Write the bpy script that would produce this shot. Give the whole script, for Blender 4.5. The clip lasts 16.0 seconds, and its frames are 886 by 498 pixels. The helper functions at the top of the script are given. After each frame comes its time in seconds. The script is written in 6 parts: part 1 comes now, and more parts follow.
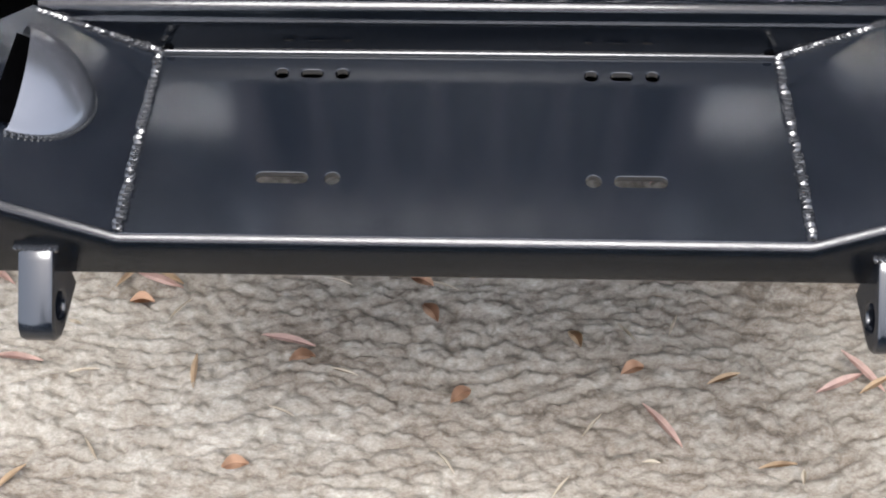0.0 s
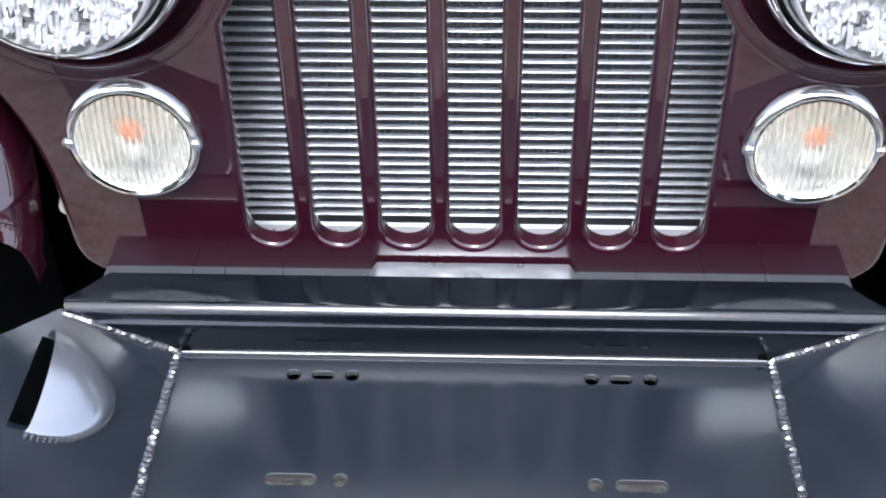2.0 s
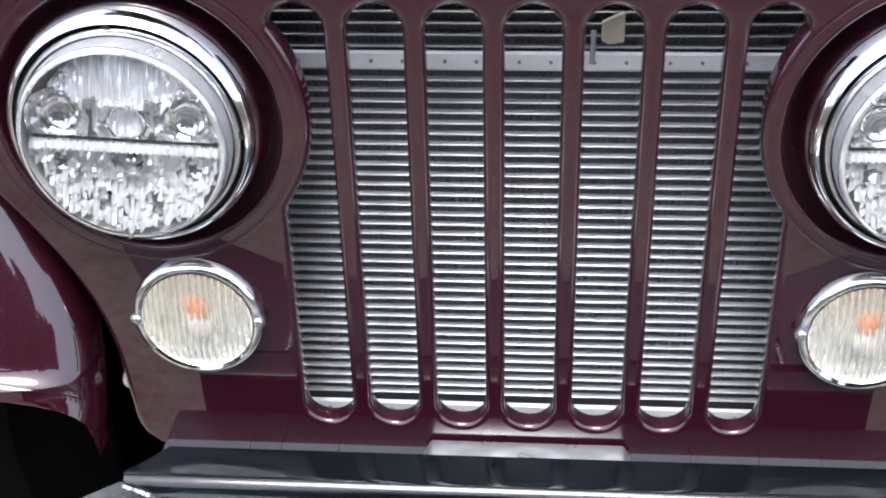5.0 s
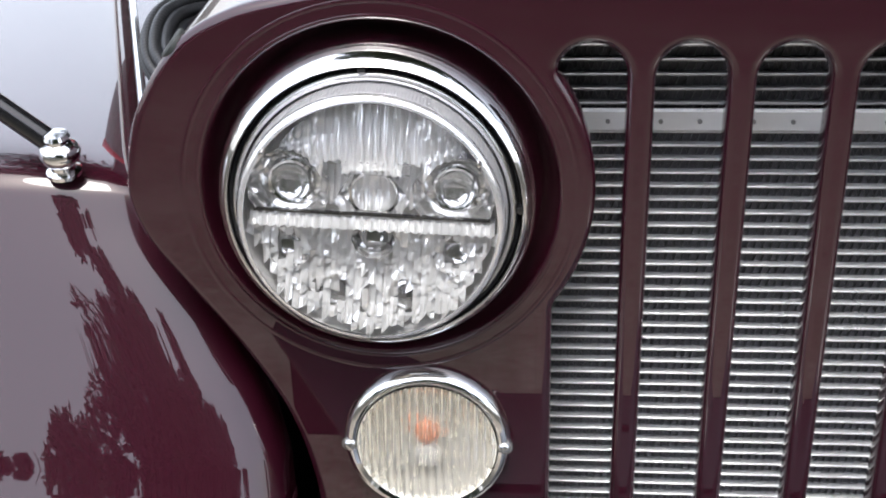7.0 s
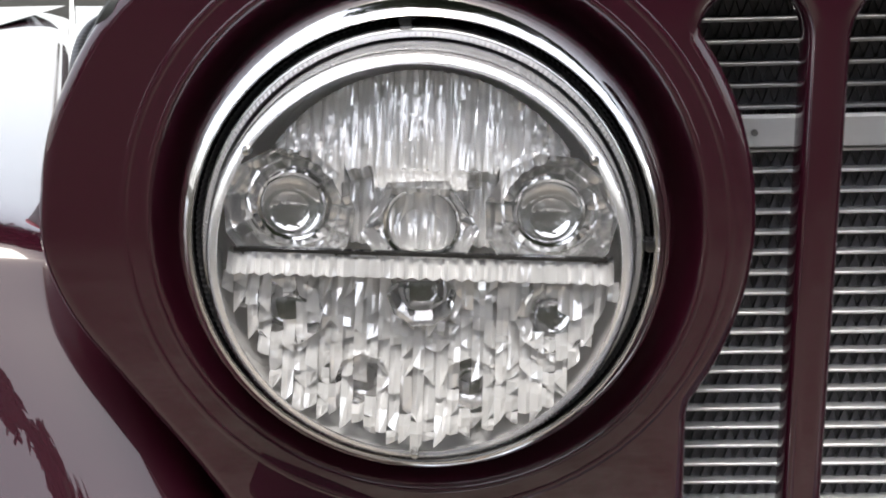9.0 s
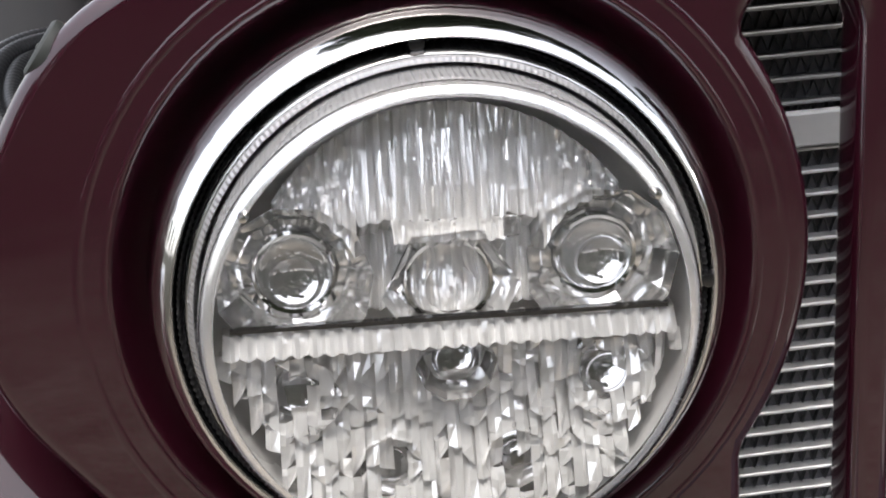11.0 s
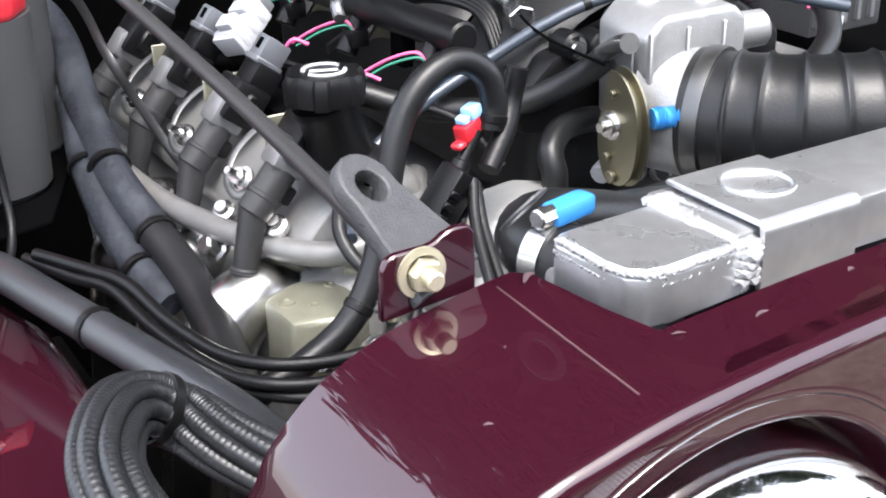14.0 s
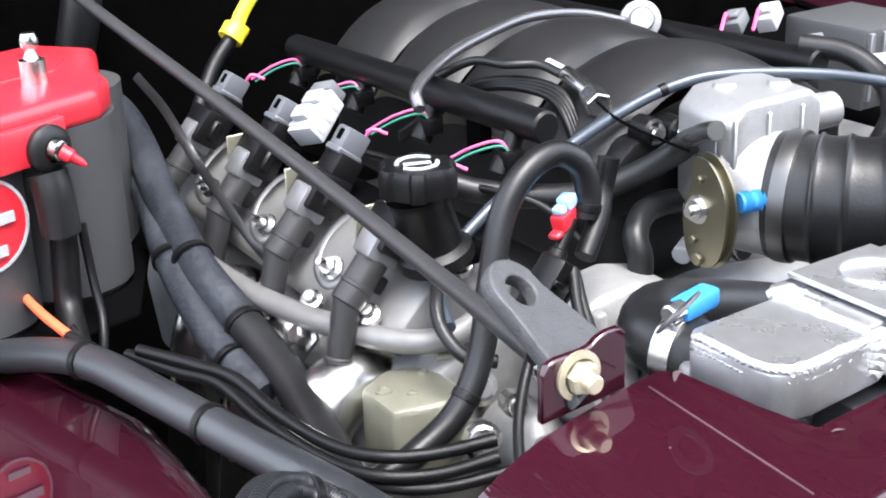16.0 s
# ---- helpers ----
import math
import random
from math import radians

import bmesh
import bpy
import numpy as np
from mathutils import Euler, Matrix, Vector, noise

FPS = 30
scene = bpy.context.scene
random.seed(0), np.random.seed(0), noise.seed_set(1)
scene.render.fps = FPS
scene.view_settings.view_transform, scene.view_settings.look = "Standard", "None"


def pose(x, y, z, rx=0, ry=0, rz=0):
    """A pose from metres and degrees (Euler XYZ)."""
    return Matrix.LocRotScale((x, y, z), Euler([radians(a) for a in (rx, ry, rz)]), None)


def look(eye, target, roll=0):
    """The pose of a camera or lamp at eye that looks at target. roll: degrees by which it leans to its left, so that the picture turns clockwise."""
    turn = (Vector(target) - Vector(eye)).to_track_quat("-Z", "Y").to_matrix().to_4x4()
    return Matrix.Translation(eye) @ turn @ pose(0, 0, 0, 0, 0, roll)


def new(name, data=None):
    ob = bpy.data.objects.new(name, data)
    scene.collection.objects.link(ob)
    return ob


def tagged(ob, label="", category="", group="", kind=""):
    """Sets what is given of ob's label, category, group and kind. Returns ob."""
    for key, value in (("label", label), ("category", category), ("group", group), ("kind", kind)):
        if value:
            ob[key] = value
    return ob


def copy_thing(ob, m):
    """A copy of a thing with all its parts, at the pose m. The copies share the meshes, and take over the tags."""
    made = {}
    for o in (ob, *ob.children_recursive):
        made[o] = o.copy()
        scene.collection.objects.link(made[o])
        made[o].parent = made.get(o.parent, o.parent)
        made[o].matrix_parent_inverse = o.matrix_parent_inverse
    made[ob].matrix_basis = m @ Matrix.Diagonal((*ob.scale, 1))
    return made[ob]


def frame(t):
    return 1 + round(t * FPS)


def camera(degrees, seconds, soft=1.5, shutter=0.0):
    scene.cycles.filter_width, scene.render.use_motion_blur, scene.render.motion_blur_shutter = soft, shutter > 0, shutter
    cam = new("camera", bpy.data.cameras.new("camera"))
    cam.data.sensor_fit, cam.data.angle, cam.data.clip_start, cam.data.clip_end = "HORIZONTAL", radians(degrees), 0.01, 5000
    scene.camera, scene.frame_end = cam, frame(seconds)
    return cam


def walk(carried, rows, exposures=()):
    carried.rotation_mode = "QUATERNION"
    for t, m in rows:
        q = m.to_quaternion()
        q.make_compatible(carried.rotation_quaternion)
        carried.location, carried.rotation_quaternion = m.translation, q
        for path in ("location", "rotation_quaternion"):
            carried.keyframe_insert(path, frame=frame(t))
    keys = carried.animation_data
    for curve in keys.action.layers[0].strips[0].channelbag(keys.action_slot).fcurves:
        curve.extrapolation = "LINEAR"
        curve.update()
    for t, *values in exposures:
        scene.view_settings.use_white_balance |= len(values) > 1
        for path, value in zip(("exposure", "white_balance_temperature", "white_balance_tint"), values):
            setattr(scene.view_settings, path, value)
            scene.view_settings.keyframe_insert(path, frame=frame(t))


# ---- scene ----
PATH = [
    (0, (0.0126, -0.7447, 1.3709), (-0.0164, -0.1293, 0.5832), -1.30),
    (0.5, (0.0115, -0.7404, 1.3837), (-0.0176, -0.0812, 0.6323), -1.10),
    (1, (0.0118, -0.7333, 1.4003), (-0.0204, -0.0399, 0.6805), -1.14),
    (1.5, (0.0060, -0.7383, 1.4122), (-0.0255, -0.0071, 0.7308), -0.81),
    (2, (0.0136, -0.7463, 1.4188), (-0.0231, 0.0192, 0.7764), -1.01),
    (2.5, (0.0206, -0.7395, 1.4427), (-0.0179, 0.0405, 0.8180), -1.01),
    (3, (0.0153, -0.7559, 1.4407), (-0.0187, 0.0515, 0.8517), -0.53),
    (3.2, (0.0291, -0.7597, 1.4406), (-0.0168, 0.0546, 0.8620), -1.29),
    (5.3, (-0.0019, -0.7623, 1.4327), (-0.0962, 0.0888, 0.9162), -1.95),
    (5.5, (-0.0185, -0.7579, 1.4220), (-0.1227, 0.0982, 0.9157), -2.15),
    (6, (-0.0943, -0.7273, 1.3903), (-0.1901, 0.1447, 0.9103), -1.73),
    (6.5, (-0.1752, -0.6752, 1.3566), (-0.2463, 0.2091, 0.8951), -1.70),
    (7, (-0.2150, -0.6078, 1.3179), (-0.2916, 0.2866, 0.8772), -1.50),
    (7.5, (-0.2474, -0.5426, 1.2606), (-0.3223, 0.3721, 0.8636), -1.25),
    (8, (-0.2811, -0.4858, 1.2076), (-0.3274, 0.4491, 0.8557), -0.88),
    (8.2, (-0.2780, -0.4519, 1.1865), (-0.3371, 0.4880, 0.8503), -1.24),
    (10.3, (-0.3366, -0.3459, 1.1272), (-0.2930, 0.6168, 0.8603), -2.97),
    (10.5, (-0.3461, -0.3359, 1.1331), (-0.2823, 0.6223, 0.8543), -3.04),
    (11, (-0.3520, -0.2961, 1.1507), (-0.2746, 0.6491, 0.8334), -4.71),
    (11.5, (-0.3741, -0.2577, 1.1809), (-0.2321, 0.6665, 0.8265), -3.33),
    (12, (-0.3874, -0.2330, 1.2354), (-0.2118, 0.6551, 0.8107), -1.97),
    (12.5, (-0.4451, -0.2238, 1.2651), (-0.1541, 0.6451, 0.8648), 0.35),
    (13, (-0.5216, -0.1902, 1.3149), (-0.1328, 0.6305, 0.8962), -0.19),
    (13.5, (-0.5709, -0.1558, 1.3456), (-0.1330, 0.6345, 0.9170), -1.23),
    (14, (-0.6102, -0.1401, 1.3616), (-0.1362, 0.6346, 0.9432), -1.03),
    (14.5, (-0.6431, -0.1271, 1.3644), (-0.1436, 0.6406, 0.9629), -0.91),
    (15, (-0.6606, -0.1176, 1.3716), (-0.1566, 0.6500, 0.9758), -1.66),
    (15.5, (-0.6690, -0.1159, 1.3796), (-0.1699, 0.6603, 0.9943), -2.02),
    (16, (-0.6712, -0.1111, 1.3894), (-0.1813, 0.6748, 1.0122), -2.28),
]
from mathutils import geometry

H = 0.65  # height of the bumper's tray above the ground
WALK = [(t, look(eye, target, roll)) for t, eye, target, roll in PATH]
cam = camera(39.0, 16.0, 1.9)
EXPOSURES = [(0.0, 1.5, 6050, 10), (0.5, 1.8, 5800, 10), (1.2, 2.14, 5600, 10), (2.5, 2.2, 5600, 10), (5.5, 1.93, 5960, 10), (8.0, 1.56, 6410, 10), (10.3, 1.5, 6610, 10), (11.2, 1.36, 6560, 10), (12.0, 0.86, 6560, 10), (12.6, 1.3, 6510, 10), (13.5, 2.28, 6460, 10), (14.5, 2.56, 6150, 10), (16.0, 2.69, 6150, 10)]
walk(cam, WALK, EXPOSURES)

# ---- light ----
world = bpy.data.worlds.new("world")
scene.world = world
world.use_nodes = True
wn = world.node_tree.nodes
sky = wn.new("ShaderNodeTexSky")
sky.sky_type, sky.sun_disc = "NISHITA", False
sky.sun_elevation, sky.sun_rotation = radians(69), radians(188)
sky.dust_density, sky.air_density, sky.ozone_density = 5.0, 1.0, 1.5
wn["Background"].inputs[1].default_value = 0.15
haze = wn.new("ShaderNodeMix")
haze.data_type = "RGBA"
haze.inputs[0].default_value = 0.4
haze.inputs[7].default_value = (8.0, 7.9, 7.8, 1)
world.node_tree.links.new(sky.outputs[0], haze.inputs[6])
world.node_tree.links.new(haze.outputs[2], wn["Background"].inputs[0])
sun = new("sun", bpy.data.lights.new("sun", "SUN"))
sun.data.energy, sun.data.angle, sun.data.color = 1.0, radians(24), (1, 0.97, 0.93)
sun.matrix_world = look((-0.3, -2.2, 6), (0, 0, 0))


# ---- materials ----
def mat(name, color, rough=0.5, metal=0.0, coat=0.0, var=0.15, scale=40.0, bump=0.0, bump_scale=200.0, rvar=0.1, dirt=None, dirt_amt=0.0, dirt_scale=6.0,
        coat_rough=0.03, spec=0.5, coat_ior=1.5):
    m = bpy.data.materials.new(name)
    m.use_nodes = True
    n, l = m.node_tree.nodes, m.node_tree.links
    b = n["Principled BSDF"]
    b.inputs["Metallic"].default_value = metal
    b.inputs["Coat Weight"].default_value = coat
    b.inputs["Coat Roughness"].default_value = coat_rough
    b.inputs["Specular IOR Level"].default_value = spec
    b.inputs["Coat IOR"].default_value = coat_ior
    co = n.new("ShaderNodeTexCoord")
    t1 = n.new("ShaderNodeTexNoise")
    t1.inputs["Scale"].default_value, t1.inputs["Detail"].default_value = scale, 6
    l.new(co.outputs["Object"], t1.inputs["Vector"])
    t2 = n.new("ShaderNodeTexNoise")
    t2.inputs["Scale"].default_value, t2.inputs["Detail"].default_value = dirt_scale, 8
    l.new(co.outputs["Object"], t2.inputs["Vector"])
    ramp = n.new("ShaderNodeMapRange")
    ramp.inputs[3].default_value, ramp.inputs[4].default_value = 1 - var, 1 + var
    l.new(t1.outputs[0], ramp.inputs[0])
    mul = n.new("ShaderNodeVectorMath")
    mul.operation = "SCALE"
    mul.inputs[0].default_value = color
    l.new(ramp.outputs[0], mul.inputs["Scale"])
    src = mul.outputs[0]
    if dirt:
        mr = n.new("ShaderNodeMapRange")
        mr.inputs[1].default_value, mr.inputs[2].default_value = 0.5, 0.75
        mr.inputs[4].default_value = dirt_amt
        l.new(t2.outputs[0], mr.inputs[0])
        mx = n.new("ShaderNodeMix")
        mx.data_type = "RGBA"
        l.new(mr.outputs[0], mx.inputs[0])
        l.new(src, mx.inputs[6])
        mx.inputs[7].default_value = (*dirt, 1)
        src = mx.outputs[2]
    l.new(src, b.inputs["Base Color"])
    rr = n.new("ShaderNodeMapRange")
    rr.inputs[3].default_value, rr.inputs[4].default_value = max(rough - rvar, 0.0), min(rough + rvar, 1)
    l.new(t2.outputs[0], rr.inputs[0])
    l.new(rr.outputs[0], b.inputs["Roughness"])
    if bump:
        t3 = n.new("ShaderNodeTexNoise")
        t3.inputs["Scale"].default_value, t3.inputs["Detail"].default_value = bump_scale, 4
        l.new(co.outputs["Object"], t3.inputs["Vector"])
        bp = n.new("ShaderNodeBump")
        bp.inputs["Strength"].default_value, bp.inputs["Distance"].default_value = bump, 0.002
        l.new(t3.outputs[0], bp.inputs["Height"])
        l.new(bp.outputs[0], b.inputs["Normal"])
    return m


PAINT = mat("maroon_paint", (0.020, 0.0026, 0.0068), 0.35, 0.0, 1.0, 0.12, 900, 0, rvar=0.05, coat_rough=0.015, spec=0.08, coat_ior=1.6)
POWDER = mat("black_powder_coat", (0.0065, 0.0085, 0.0125), 0.155, 0.0, 0.0, 0.15, 60, 0.03, 900, rvar=0.03, spec=0.9)
POWDER_WALL = mat("smooth_black_coat", (0.0065, 0.0082, 0.0115), 0.07, 0.0, 0.0, 0.15, 60, 0.015, 900, rvar=0.02, spec=0.9)
BLACKGLOSS = mat("black_gloss", (0.008, 0.008, 0.009), 0.15, 0.0, 0.3)
CHROME = mat("chrome", (0.82, 0.82, 0.82), 0.085, 1.0, 0, 0.02, rvar=0.03)
ALU = mat("brushed_aluminium", (0.52, 0.525, 0.535), 0.30, 0.85, 0, 0.16, 90, 0.08, 600, rvar=0.14, dirt=(0.34, 0.342, 0.35), dirt_amt=0.5, dirt_scale=30)
ALU_DULL = mat("cast_aluminium", (0.155, 0.153, 0.150), 0.46, 0.3, 0, 0.14, 160, 0.12, 700, dirt=(0.07, 0.063, 0.055), dirt_amt=0.5, dirt_scale=22)
ALU_CAST = mat("bright_casting", (0.27, 0.272, 0.275), 0.38, 0.5, 0, 0.14, 150, 0.2, 700, dirt=(0.10, 0.098, 0.094), dirt_amt=0.4, dirt_scale=22)
ALU_FRONT = mat("clean_casting", (0.25, 0.25, 0.247), 0.42, 0.35, 0, 0.16, 120, 0.2, 600, dirt=(0.13, 0.125, 0.115), dirt_amt=0.5, dirt_scale=26)
WELD = mat("weld_bead", (0.40, 0.40, 0.405), 0.42, 0.6, 0, 0.2, 300, 0.3, 600)
DARKWELD = mat("black_weld", (0.02, 0.021, 0.023), 0.20, 0.0, 1.0, 0.3, 300, coat_ior=1.55, coat_rough=0.12)
FIN = mat("radiator_fin", (0.17, 0.175, 0.18), 0.42, 0.5, 0, 0.2, 300)
RUBBER = mat("black_rubber", (0.007, 0.0072, 0.0077), 0.37, 0, 0, 0.25, 50, 0.1, 500, dirt=(0.022, 0.023, 0.025), dirt_amt=0.4, dirt_scale=18, spec=0.32)
TYRE = mat("tyre_rubber", (0.004, 0.004, 0.0042), 0.85, 0, 0, 0.3, 60, 0.2, 300, spec=0.05)
PLASTIC = mat("black_plastic", (0.004, 0.004, 0.0044), 0.36, 0, 0, 0.25, 70, 0.15, 700, spec=0.22)
MANIFOLD = mat("moulded_black_nylon", (0.009, 0.009, 0.0094), 0.45, 0, 0, 0.25, 30, 0.12, 300, spec=0.34)
PLUGGREY = mat("pale_grey_plug", (0.085, 0.09, 0.10), 0.4, 0, 0, 0.1)
SATINGREY = mat("satin_grey_core", (0.17, 0.172, 0.178), 0.30, 0.4, 0, 0.15, 80)
GREYPLASTIC = mat("grey_plastic", (0.10, 0.105, 0.11), 0.45, 0, 0, 0.1)
WHITEPLASTIC = mat("white_plastic", (0.34, 0.35, 0.365), 0.4, 0, 0, 0.06)
RED = mat("red_plastic", (0.50, 0.018, 0.03), 0.35, 0, 0.2, 0.06)
BLUE = mat("blue_plastic", (0.035, 0.20, 0.48), 0.4, 0, 0.1, 0.06)
CASE = mat("dark_grey_case", (0.042, 0.043, 0.045), 0.5, 0, 0, 0.08, 30, 0.05, 400)
BRASS = mat("zinc_plated", (0.60, 0.56, 0.41), 0.38, 0.75, 0, 0.15, 80)
GALV = mat("bright_steel", (0.62, 0.62, 0.61), 0.25, 1.0, 0, 0.1, 80)
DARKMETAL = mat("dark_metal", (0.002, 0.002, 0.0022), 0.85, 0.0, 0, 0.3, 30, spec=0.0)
YELLOW = mat("yellow_plastic", (0.85, 0.68, 0.03), 0.4, 0, 0.1, 0.04)
CONDUIT = mat("satin_black_conduit", (0.016, 0.0175, 0.020), 0.34, 0, 0, 0.2, 40, 0.12, 400, dirt=(0.035, 0.037, 0.041), dirt_amt=0.4, dirt_scale=14, spec=0.6)
ORANGE = mat("orange_wire", (0.8, 0.12, 0.05), 0.4)
PINK = mat("pink_wire", (0.62, 0.09, 0.24), 0.4)
GREEN = mat("green_wire", (0.02, 0.16, 0.10), 0.4)


def glass(name, color=(1, 1, 1), rough=0.0, ior=1.45):
    m = bpy.data.materials.new(name)
    m.use_nodes = True
    b = m.node_tree.nodes["Principled BSDF"]
    b.inputs["Base Color"].default_value = (*color, 1)
    b.inputs["Transmission Weight"].default_value = 1
    b.inputs["Roughness"].default_value = rough
    b.inputs["IOR"].default_value = ior
    return m


GLASS = glass("clear_lens")


def cover_glass(name, gloss=0.0):
    """A thin clear sheet: it lets light straight through and mirrors more of it at a slant."""
    m = bpy.data.materials.new(name)
    m.use_nodes = True
    n, l = m.node_tree.nodes, m.node_tree.links
    n.remove(n["Principled BSDF"])
    clear, shine, mix, fr = (n.new(k) for k in ("ShaderNodeBsdfTransparent", "ShaderNodeBsdfGlossy", "ShaderNodeMixShader", "ShaderNodeFresnel"))
    shine.inputs["Roughness"].default_value = gloss
    fr.inputs["IOR"].default_value = 1.45
    l.new(fr.outputs[0], mix.inputs[0])
    l.new(clear.outputs[0], mix.inputs[1])
    l.new(shine.outputs[0], mix.inputs[2])
    l.new(mix.outputs[0], n["Material Output"].inputs["Surface"])
    return m


COVER = cover_glass("clear_cover")
LAMPGLASS = glass("warm_lens", (1.0, 0.96, 0.85))
HOUSING = mat("grey_lamp_housing", (0.85, 0.845, 0.845), 0.28, 0.2)
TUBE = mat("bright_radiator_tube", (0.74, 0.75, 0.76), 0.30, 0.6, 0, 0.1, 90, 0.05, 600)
# darker copy of TUBE: shade under the cowl put into the colour
TUBE_SHADED = mat("shaded_radiator_tube", (0.34, 0.345, 0.35), 0.34, 0.5, 0, 0.1, 90, 0.05, 600)
STRAP = mat("plain_aluminium_strap", (0.78, 0.785, 0.79), 0.40, 0.25, 0, 0.1, 60, 0.05, 500)
REFLECT = mat("silvered_reflector", (0.97, 0.97, 0.97), 0.05, 0.52, 0, 0.02, rvar=0.03)
CUP = mat("polished_lamp_cup", (0.95, 0.95, 0.95), 0.06, 0.82, 0, 0.02, rvar=0.03)
PEARL = mat("pale_lamp_reflector", (0.93, 0.91, 0.83), 0.20, 0.40, 0, 0.04)
SATIN = mat("satin_lens_rim", (0.42, 0.42, 0.43), 0.28, 0.55)
OLIVE = mat("olive_zinc_casting", (0.27, 0.265, 0.205), 0.40, 0.6, 0, 0.15, 60, 0.2, 500)
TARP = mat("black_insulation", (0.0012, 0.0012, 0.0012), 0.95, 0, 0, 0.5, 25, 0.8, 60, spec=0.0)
CLOTH = mat("grey_cloth_wrap", (0.013, 0.0155, 0.021), 0.6, 0, 0, 0.5, 45, 0.9, 110, dirt=(0.05, 0.056, 0.066), dirt_amt=0.5, dirt_scale=30, spec=0.35)
BOOT = mat("grey_boot_rubber", (0.026, 0.026, 0.027), 0.44, 0, 0, 0.2, 50, 0.1, 400, spec=0.3)
LEAF = mat("tree_leaf", (0.035, 0.05, 0.022), 0.7, 0, 0, 0.4, 3, spec=0.1)
TRUNK = mat("tree_bark", (0.14, 0.11, 0.085), 0.9, 0, 0, 0.4, 8, 0.6, 20)
AMBER = mat("amber_bulb", (0.80, 0.30, 0.16), 0.25, 0, 0.5)


# ---- mesh tools ----
def V(*a):
    return Vector(a)


def thing(name, base, label, category, group="", kind=""):
    ob = new(name)
    ob.empty_display_size = 0.05
    ob.location = V(*base) + V(0, 0, H)
    return tagged(ob, label, category, group, kind)


def root_shift(ob):
    s = V(0, 0, 0)
    while ob:
        s += ob.location
        ob = ob.parent
    return s


def finish(name, bm, material, smooth=True):
    me = bpy.data.meshes.new(name)
    bm.normal_update()
    if smooth:
        flatlayer = bm.faces.layers.int.get("flat")
        for f in bm.faces:
            f.smooth = not (flatlayer and f[flatlayer])
        for e in bm.edges:
            if len(e.link_faces) == 2 and e.calc_face_angle(0) > 0.7:
                e.smooth = False
    bm.to_mesh(me)
    bm.free()
    me.materials.append(material)
    return me


def part(name, bm, material, parent, label="", smooth=True):
    """bm holds the plate's coordinates; the mesh is stored relative to its parent."""
    s = root_shift(parent)
    bmesh.ops.translate(bm, verts=bm.verts, vec=V(0, 0, H) - s)
    ob = new(name, finish(name, bm, material, smooth))
    ob.parent = parent
    return tagged(ob, label)


def solo(name, bm, material, base, label, category, group="", kind="", smooth=True):
    s = V(*base) + V(0, 0, H)
    bmesh.ops.translate(bm, verts=bm.verts, vec=V(0, 0, H) - s)
    ob = new(name, finish(name, bm, material, smooth))
    ob.location = s
    return tagged(ob, label, category, group, kind)


def box(bm, lo, hi, bevel=0.0, seg=2, m=None):
    r = bmesh.ops.create_cube(bm, size=1)
    vs = r["verts"]
    lo, hi = V(*lo), V(*hi)
    for v in vs:
        v.co = V(*((lo[k] + hi[k]) / 2 + v.co[k] * (hi[k] - lo[k]) for k in range(3)))
    if bevel:
        es = list({e for v in vs for e in v.link_edges})
        r = bmesh.ops.bevel(bm, geom=es, offset=bevel, segments=seg, profile=0.5, affect="EDGES")
        vs = list({v for f in r["faces"] for v in f.verts} | {v for v in vs if v.is_valid})
    if m:
        bmesh.ops.transform(bm, matrix=m, verts=vs)
    return bm


def frame_of(axis):
    z = Vector(axis).normalized()
    x = z.orthogonal().normalized()
    return x, z.cross(x), z


def lathe(bm, center, axis, profile, seg=32, closed=False, up=None):
    """Spins (radius, along) pairs round an axis through center."""
    x, y, z = frame_of(axis)
    if up is not None:
        x = (Vector(up) - z * z.dot(Vector(up))).normalized()
        y = z.cross(x)
    c = Vector(center)
    rings = []
    for r, h in profile:
        if r < 1e-6:
            rings.append([bm.verts.new(c + z * h)])
        else:
            rings.append([bm.verts.new(c + z * h + (x * math.cos(a) + y * math.sin(a)) * r) for a in (2 * math.pi * k / seg for k in range(seg))])
    pairs = list(zip(rings, rings[1:]))
    if closed:
        pairs.append((rings[-1], rings[0]))
    for a, b in pairs:
        for k in range(seg):
            q = [a[k % len(a)], a[(k + 1) % seg % len(a)], b[(k + 1) % seg % len(b)], b[k % len(b)]]
            q = list(dict.fromkeys(q))
            if len(q) > 2:
                bm.faces.new(q)
    return bm


def cyl(bm, p0, p1, r0, r1=None, seg=20, bevel=0.0):
    p0, p1 = Vector(p0), Vector(p1)
    r1 = r0 if r1 is None else r1
    L = (p1 - p0).length
    b = min(bevel, L / 3, r0 * 0.9, r1 * 0.9)
    prof = [(0, 0), (r0 - b, 0), (r0, b), (r1, L - b), (r1 - b, L), (0, L)] if b else [(0, 0), (r0, 0), (r1, L), (0, L)]
    return lathe(bm, p0, p1 - p0, prof, seg)


def spline(points, n=8):
    pts = [Vector(p) for p in points]
    pts = [pts[0] * 2 - pts[1]] + pts + [pts[-1] * 2 - pts[-2]]
    out = []
    for k in range(1, len(pts) - 2):
        a, b, c, d = pts[k - 1 : k + 3]
        for s in range(n):
            t = s / n
            out.append(0.5 * (2 * b + (c - a) * t + (2 * a - 5 * b + 4 * c - d) * t * t + (3 * b - a - 3 * c + d) * t**3))
    out.append(pts[-2])
    return out


